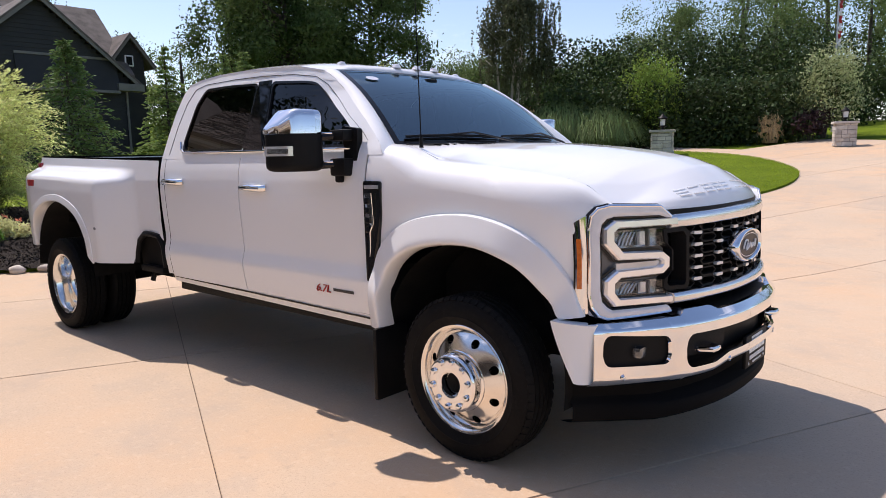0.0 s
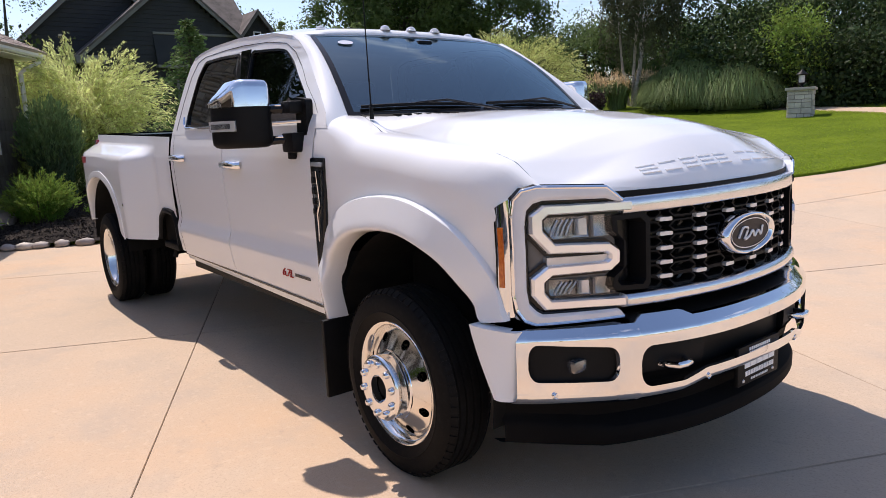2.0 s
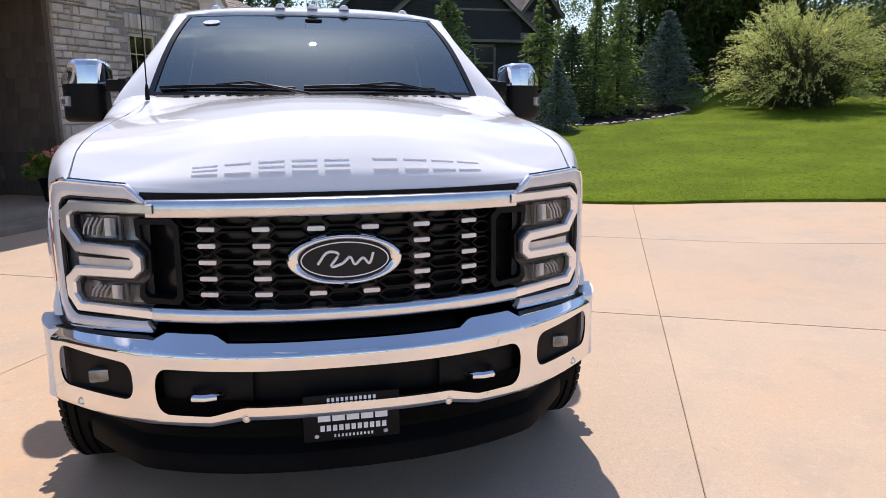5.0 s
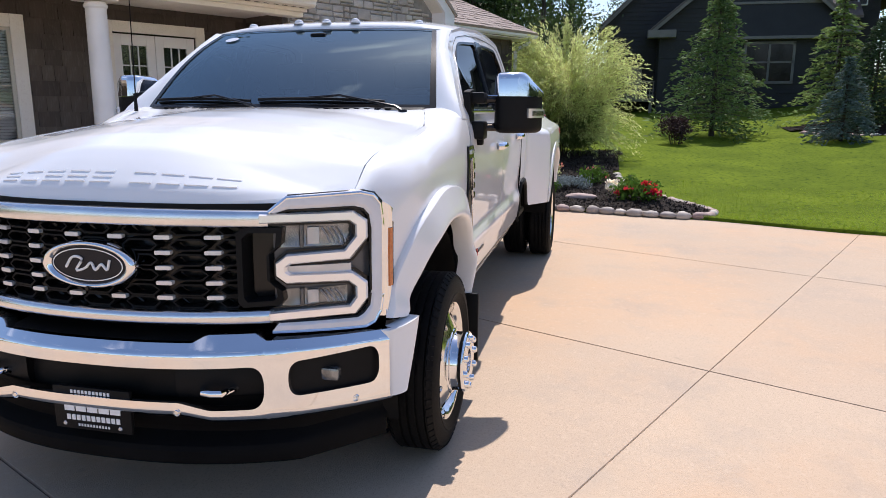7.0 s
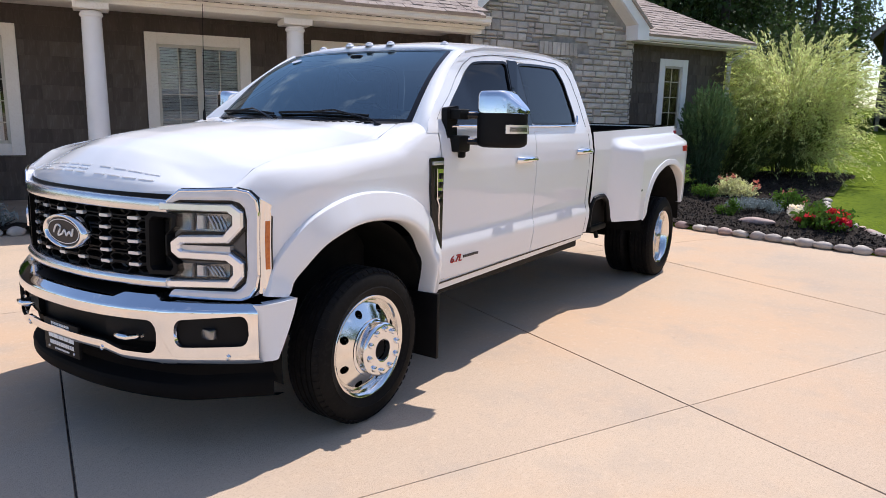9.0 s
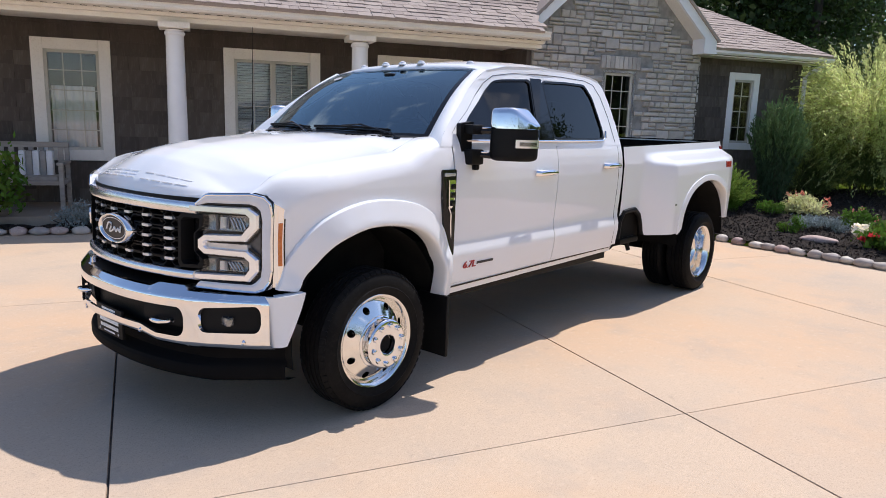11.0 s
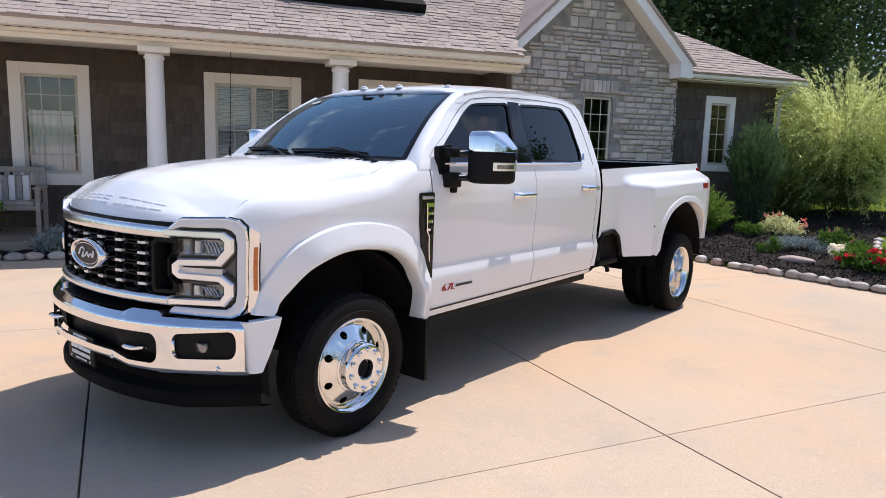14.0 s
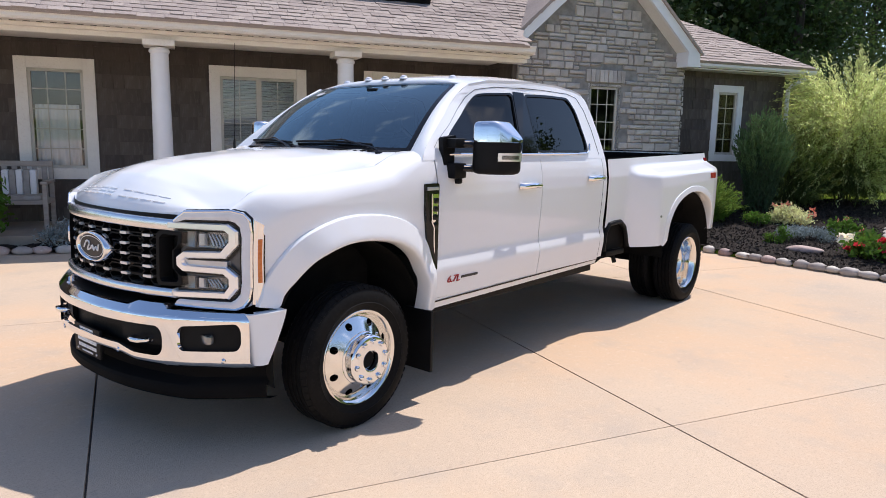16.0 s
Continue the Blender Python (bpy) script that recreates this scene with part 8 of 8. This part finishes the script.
tree((-23.5, 20.5), 8.5, 2.6, LEAF_WOOD, 71, "shade_tree", "leafy green tree at the edge of the lawn", 30000, 0.15, 0.18, clumps=56)
shrub((-4.3, 24.6), 1.15, 2.9, LEAF_SAGE, 12000, 0.09, 72, "rounded_tree", "rounded pale-leaved small tree by the gate pillar", "tree", 60, inner=LEAF_DEEP)
shrub((-4.45, 23.4), 0.7, 1.1, LEAF_PURPLE, 1600, 0.12, 73, "smoke_bush", "dusky purple shrub by the drive", "shrub", 30)
grass_clump((-5.6, 23.0), 0.40, 0.62, LEAF_TAN, 900, 74, "feather_grass", "upright tan feather reed grass", 0.014, 0.25, LEAF_TAN)

# ---- gate pillars with lanterns ----
for x, y, turn in ((-7.7, 18.7, 20), (-2.9, 21.2, 20)):
    z = height(x, y)
    pil = thing("gate_pillar", "square limestone gate pillar with a slab cap and black lantern", "pillar", "gate pillars", at=(x, y, z))
    pil.rotation_euler = (0, 0, radians(turn))
    pil.scale = (1.0, 1.0, 1.0) if x < -5 else (0.86, 0.86, 0.86)
    bm = bmesh.new()
    box(bm, -0.31, 0.31, -0.31, 0.31, -0.1, 0.80)
    core = part("pillar_core", bm, MORTAR, pil, smooth=False)
    rnd = random.Random(int(x * 10))
    for q in range(4):
        zz = 0.0
        while zz < 0.78:
            hh = rnd.choice((0.09, 0.13, 0.16))
            xx = -0.32
            while xx < 0.30:
                w = min(rnd.choice((0.18, 0.26, 0.36)), 0.32 - xx)
                bm = bmesh.new()
                box(bm, xx + 0.006, xx + w - 0.006, -0.34 - 0.015 * rnd.random(), -0.30, zz + 0.006, min(zz + hh, 0.8) - 0.006, 0.008, Matrix.Rotation(q * math.pi / 2, 4, "Z"), 1)
                part("stone", bm, STONE, core, smooth=False)
                xx += w
            zz += hh
    bm = bmesh.new()
    box(bm, -0.40, 0.40, -0.40, 0.40, 0.80, 0.88, 0.012)
    part("cap_slab", bm, STONE, pil, smooth=False)
    bm = bmesh.new()
    lathe(bm, [(0.07, 0.88), (0.06, 0.92), (0.03, 0.94), (0.11, 1.0), (0.13, 1.02)], Matrix.Identity(4), 16)
    lathe(bm, [(0.16, 1.24), (0.17, 1.26), (0.05, 1.36), (0.02, 1.40), (0.0, 1.42)], Matrix.Identity(4), 16)
    for k in range(4):
        a = k * math.pi / 2 + 0.78
        tube(bm, [(0.125 * math.cos(a), 0.125 * math.sin(a), 1.01), (0.14 * math.cos(a), 0.14 * math.sin(a), 1.25)], 0.012, 5)
    lan = part("lantern", bm, BLACK, pil, "black metal post lantern")
    bm = bmesh.new()
    lathe(bm, [(0.085, 1.03), (0.10, 1.23)], Matrix.Identity(4), 12)
    part("lantern_glass", bm, LAMP_WHITE, lan)

# ---- charcoal neighbouring house ----
nb = thing("neighbour_house", "charcoal gabled neighbouring house with brown shingle roof", "house")


def gable_block(x, y0, y1, z0, eave, peak, depth, name):
    """A gabled block facing +x, with lapped boards, rakes and roof."""
    ym = (y0 + y1) / 2
    bm = bmesh.new()
    f = [bm.verts.new(p) for p in ((x, y0, z0), (x, y1, z0), (x, y1, eave), (x, ym, peak), (x, y0, eave))]
    b = [bm.verts.new((v.co.x - depth, v.co.y, v.co.z)) for v in f]
    bm.faces.new(f)
    bm.faces.new(b)
    for i in range(5):
        bm.faces.new((f[i], f[(i + 1) % 5], b[(i + 1) % 5], b[i]))
    w = part(name, bm, NSIDING, nb, "charcoal lap-sided gable wall", smooth=False)
    z = z0 + 0.3
    while z < peak - 0.1:
        h = 0 if z < eave else (z - eave) / (peak - eave) * (y1 - y0) / 2
        bm = bmesh.new()
        box(bm, x, x + 0.022, y0 + h, y1 - h, z, z + 0.17)
        for v in bm.verts:
            if v.co.z > z + 0.1:
                v.co.x -= 0.018 * (v.co.x > x + 0.01)
        part("lap_board", bm, NSIDING, w, smooth=False)
        z += 0.175
    over = 0.45
    for a, b2 in ((y0 - over, ym), (y1 + over, ym)):
        za = eave - over * (peak - eave) / ((y1 - y0) / 2)
        bm = bmesh.new()
        pts = [(a, za), (b2, peak), (b2, peak + 0.26), (a, za + 0.26)]
        plate(bm, pts, lambda p, q: Vector((x + 0.36, p, q)), lambda p, q: Vector((x + 0.30, p, q)))
        part("rake_board", bm, NTRIM, nb, smooth=False)
        bm = bmesh.new()
        solid(bm, lambda u, v: Vector((x + 0.38 - (depth + 0.4) * u, a + (b2 - a) * v, za + 0.24 + (peak - za) * v)), lambda u, v: Vector((x + 0.38 - (depth + 0.4) * u, a + (b2 - a) * v, za + 0.16 + (peak - za) * v)), 6, 12)
        part("roof", bm, NROOF, nb, "brown shingle roof", smooth=False)
    return w


gable_block(-27.8, 3.7, 10.5, 0.6, 4.75, 7.65, 9.0, "gable_wall")
gable_block(-29.6, 1.6, 8.0, 0.4, 5.1, 8.2, 8.0, "rear_gable_wall")
bm = bmesh.new()
solid(bm, lambda u, v: Vector((-33.5 + 3.6 * v, 7.6 + 4.2 * u, 8.7 - 3.4 * v)), lambda u, v: Vector((-33.5 + 3.6 * v, 7.6 + 4.2 * u, 8.6 - 3.4 * v)), 4, 4)
part("main_roof", bm, NROOF, nb, smooth=False)
bm = bmesh.new()
box(bm, -36.0, -30.5, 8.0, 12.6, 0.5, 5.2)
part("main_wall", bm, NSIDING, nb, smooth=False)
gable_block(-30.6, 11.2, 12.6, 4.9, 6.1, 7.0, 2.6, "dormer_wall")
bm = bmesh.new()
box(bm, -30.6, -30.53, 11.7, 12.1, 5.75, 6.25, 0.02)
dw = part("dormer_window", bm, TRIM_WHITE, nb, smooth=False)
bm = bmesh.new()
box(bm, -30.53, -30.525, 11.76, 12.04, 5.81, 6.19)
part("pane", bm, GLOSS_BLACK, dw, smooth=False)
for z0, z1, y0, y1, out in ((4.2, 4.32, 6.2, 10.0, 0.34), (5.55, 5.65, 6.2, 10.0, 0.05)):
    bm = bmesh.new()
    box(bm, -27.8, -27.8 + out, y0, y1, z0, z1, 0.01)
    part("awning_edge", bm, NTRIM, nb, smooth=False)
bm = bmesh.new()
solid(bm, lambda u, v: Vector((-27.47 - 0.32 * v, 6.2 + 3.8 * u, 4.3 + 1.28 * v)), lambda u, v: Vector((-27.6 - 0.19 * v, 6.2 + 3.8 * u, 4.3 + 1.28 * v)), 4, 4)
part("awning_roof", bm, NSIDING, nb, smooth=False)
bm = bmesh.new()
for p in ((6.95, 7.05, 2.55, 4.1), (8.75, 8.85, 2.55, 4.1), (6.95, 8.85, 4.02, 4.12), (6.95, 8.85, 2.5, 2.6), (7.86, 7.94, 2.55, 4.1), (6.95, 8.85, 3.3, 3.36)):
    box(bm, -27.78, -27.72, p[0], p[1], p[2], p[3])
w = part("window", bm, NTRIM, nb, "taupe-framed window under the awning", smooth=False)
for y0, y1, z0, z1 in ((7.05, 7.86, 2.6, 3.3), (7.94, 8.75, 2.6, 3.3), (7.05, 7.86, 3.36, 4.02), (7.94, 8.75, 3.36, 4.02)):
    bm = bmesh.new()
    grid(bm, lambda u, v: Vector((-27.755, y0 + (y1 - y0) * u, z0 + (z1 - z0) * v)), 1, 1)
    part("pane", bm, GLOSS_BLACK, w, smooth=False)
bm = bmesh.new()
tube(bm, [(-27.7, 10.35, 4.4), (-27.7, 10.35, 0.8)], 0.05, 8)
part("downpipe", bm, NTRIM, nb)
bm = bmesh.new()
box(bm, -27.9, -27.4, 9.9, 11.0, 4.32, 4.62, 0.02)
part("eave_return", bm, NTRIM, nb, smooth=False)
bm = bmesh.new()
box(bm, -27.9, -27.4, 3.2, 4.3, 4.32, 4.62, 0.02)
part("eave_return", bm, NTRIM, nb, smooth=False)

# small deck with a railing in the corner behind
bm = bmesh.new()
box(bm, -29.6, -28.0, 1.7, 3.62, 1.8, 1.95, 0.01)
deck2 = part("deck", bm, NTRIM, nb, "taupe wooden deck with railing", smooth=False)
for z in (2.03, 2.58):
    bm = bmesh.new()
    box(bm, -28.07, -28.01, 1.7, 3.62, z, z + 0.06, 0.006)
    part("rail", bm, NTRIM, deck2, smooth=False)
for i in range(15):
    bm = bmesh.new()
    box(bm, -28.055, -28.02, 1.74 + 0.13 * i, 1.775 + 0.13 * i, 2.05, 2.6)
    part("baluster", bm, NTRIM, deck2, smooth=False)
for y in (1.8, 3.5):
    bm = bmesh.new()
    box(bm, -28.15, -28.03, y - 0.06, y + 0.06, 0.6, 1.8)
    part("post", bm, NTRIM, deck2, smooth=False)
bm = bmesh.new()
box(bm, -29.6, -29.53, 2.55, 3.15, 1.96, 3.3, 0.01)
part("back_door", bm, NTRIM, nb, "taupe back door onto the deck", smooth=False)

# ---- flagpole ----
fp = thing("flagpole", "slim metal flagpole with a furled striped flag", "flagpole", at=(-4.5, 27.0, height(-4.5, 27.0)))
bm = bmesh.new()
tube(bm, [(0, 0, 0), (0, 0, 5.6)], 0.045, 8, r_end=0.03)
part("pole", bm, LAMP_SILVER, fp)
for k in range(6):
    bm = bmesh.new()
    solid(bm, lambda u, v: Vector((0.04 + 0.10 * u + 0.02 * math.sin(9 * v), 0.03 * math.sin(7 * v + u), 4.9 - 0.28 * (k + v))), lambda u, v: Vector((0.04 + 0.10 * u + 0.02 * math.sin(9 * v), 0.03 * math.sin(7 * v + u) + 0.01, 4.9 - 0.28 * (k + v))), 3, 4)
    part("flag_stripe", bm, RED_PAINT if k % 2 == 0 else PLATE_WHITE, fp)

# ---- porch bench ----
bench = thing("porch_bench", "weathered grey wooden bench with a striped cushion", "bench")
bench.rotation_euler = (0, 0, radians(150.5))
BENCH = material("weathered grey wood", (0.42, 0.385, 0.345), 0.8, second=(0.33, 0.30, 0.265), scale=6, stretch=(0.3, 3, 3), bump=0.002, bump_scale=60)
CUSHION = material("striped cushion cloth", (0.40, 0.38, 0.35), 0.9, second=(0.30, 0.28, 0.26), scale=9)
for x in (-3.85, -2.25):
    for y in (6.85, 7.45):
        bm = bmesh.new()
        box(bm, x - 0.03, x + 0.03, y - 0.03, y + 0.03, 0.18, 0.84 if y < 7 else 1.12, 0.006)
        part("leg", bm, BENCH, bench)
    bm = bmesh.new()
    box(bm, x - 0.045, x + 0.045, 6.78, 7.48, 0.83, 0.87, 0.008)
    part("arm", bm, BENCH, bench)
bm = bmesh.new()
box(bm, -3.88, -2.22, 6.83, 7.45, 0.54, 0.60, 0.008)
part("seat", bm, BENCH, bench)
for k in range(12):
    bm = bmesh.new()
    box(bm, -3.80 + 0.13 * k, -3.73 + 0.13 * k, 7.42, 7.45, 0.60, 1.08, 0.005)
    part("back_slat", bm, BENCH, bench)
bm = bmesh.new()
box(bm, -3.88, -2.22, 7.41, 7.48, 1.06, 1.14, 0.008)
part("top_rail", bm, BENCH, bench)
cu = thing("bench_cushion", "striped grey and white cushion leaning on the bench", "cushion")
cu.rotation_euler = (0, 0, radians(150.5))
for k in range(5):
    bm = bmesh.new()
    box(bm, -2.86 + 0.09 * k, -2.772 + 0.09 * k, 7.22, 7.38, 0.61, 1.02, 0.025)
    part("stripe", bm, CUSHION if k % 2 else PLATE_WHITE, cu)
bm = bmesh.new()
box(bm, -3.8, -2.3, 6.86, 7.4, 0.602, 0.66, 0.02)
ob = tagged(part("seat_pad", bm, CUSHION), "flat grey seat pad on the bench", "cushion")
ob.rotation_euler = (0, 0, radians(150.5))
shrub(at_house(-3.1, 5.95), 0.5, 1.25, LEAF_GREEN, 2200, 0.10, 81, "porch_shrub", "leafy green shrub in front of the porch", "shrub", 40)
shrub(at_house(-1.95, 5.95), 0.28, 0.36, LEAF_SILVER, 1300, 0.06, 82, "lavender", "low grey-blue lavender tuft by the porch", "shrub", 30, aspect=0.2)
pot_at = at_house(4.75, 6.6)
pot = thing("flower_pot", "dark pot of pink flowers beside the porch post", "flower pot", at=(*pot_at, 0.18))
bm = bmesh.new()
lathe(bm, [(0.0, 0.0), (0.12, 0.0), (0.17, 0.28), (0.19, 0.30), (0.17, 0.31), (0.0, 0.28)], Matrix.Identity(4), 24)
part("pot", bm, UNDER, pot)
rng = np.random.default_rng(83)
add_mesh(pot, "foliage", leaf_mesh("foliage", blob_points(rng, 700, (0.26, 0.26, 0.2), 20) + np.array((0, 0, 0.48)), 0.07, LEAF_GREEN, rng))
tagged(add_mesh(pot, "blossom", leaf_mesh("flowers", blob_points(rng, 220, (0.27, 0.27, 0.2), 20, 0.1, 0.9, -0.1) + np.array((0, 0, 0.5)), 0.05, PETAL_PINK, rng, 0.9)), kind="stuff")

# ---- lawn blades ----
rng = np.random.default_rng(123)
pts = []
for p, q in zip(EDGE, EDGE[1:]):
    if p[0] > -8.9 and p[0] < -1 and p[1] > 2.5:
        away = np.array((-62.0, 8.0)) - p
        away /= np.linalg.norm(away)
        L = np.linalg.norm(q - p)
        m = int(L * 1200)
        t, d = rng.random((m, 1)), rng.random((m, 1)) ** 2.0 * 4.0
        pts.append(p + (q - p) * t + away * d)
g = np.concatenate(pts)
g = g[~np.array([inside(x, y, bed_edge + [(-13.2, 2.0), (-15.2, 2.1), (-15.0, 0.3)]) for x, y in g])]
g3 = np.array([(x, y, height(x, y) + 0.05) for x, y in g])
n = len(g3)
a = rng.random(n) * 6.283
side = np.stack([np.cos(a), np.sin(a), 0 * a], 1) * 0.006
tip = np.stack([rng.normal(size=n) * 0.025, rng.normal(size=n) * 0.025, 0.016 + 0.018 * rng.random(n)], 1)
verts = np.stack([g3 - side, g3 + side, g3 + tip], 1).reshape(-1, 3)
ob = tagged(new("grass_blades", mesh_from("grass_blades", verts.tolist(), np.arange(n * 3).reshape(-1, 3).tolist(), BLADES)), "short bright green grass blades of the mown lawn", "grass", kind="stuff")
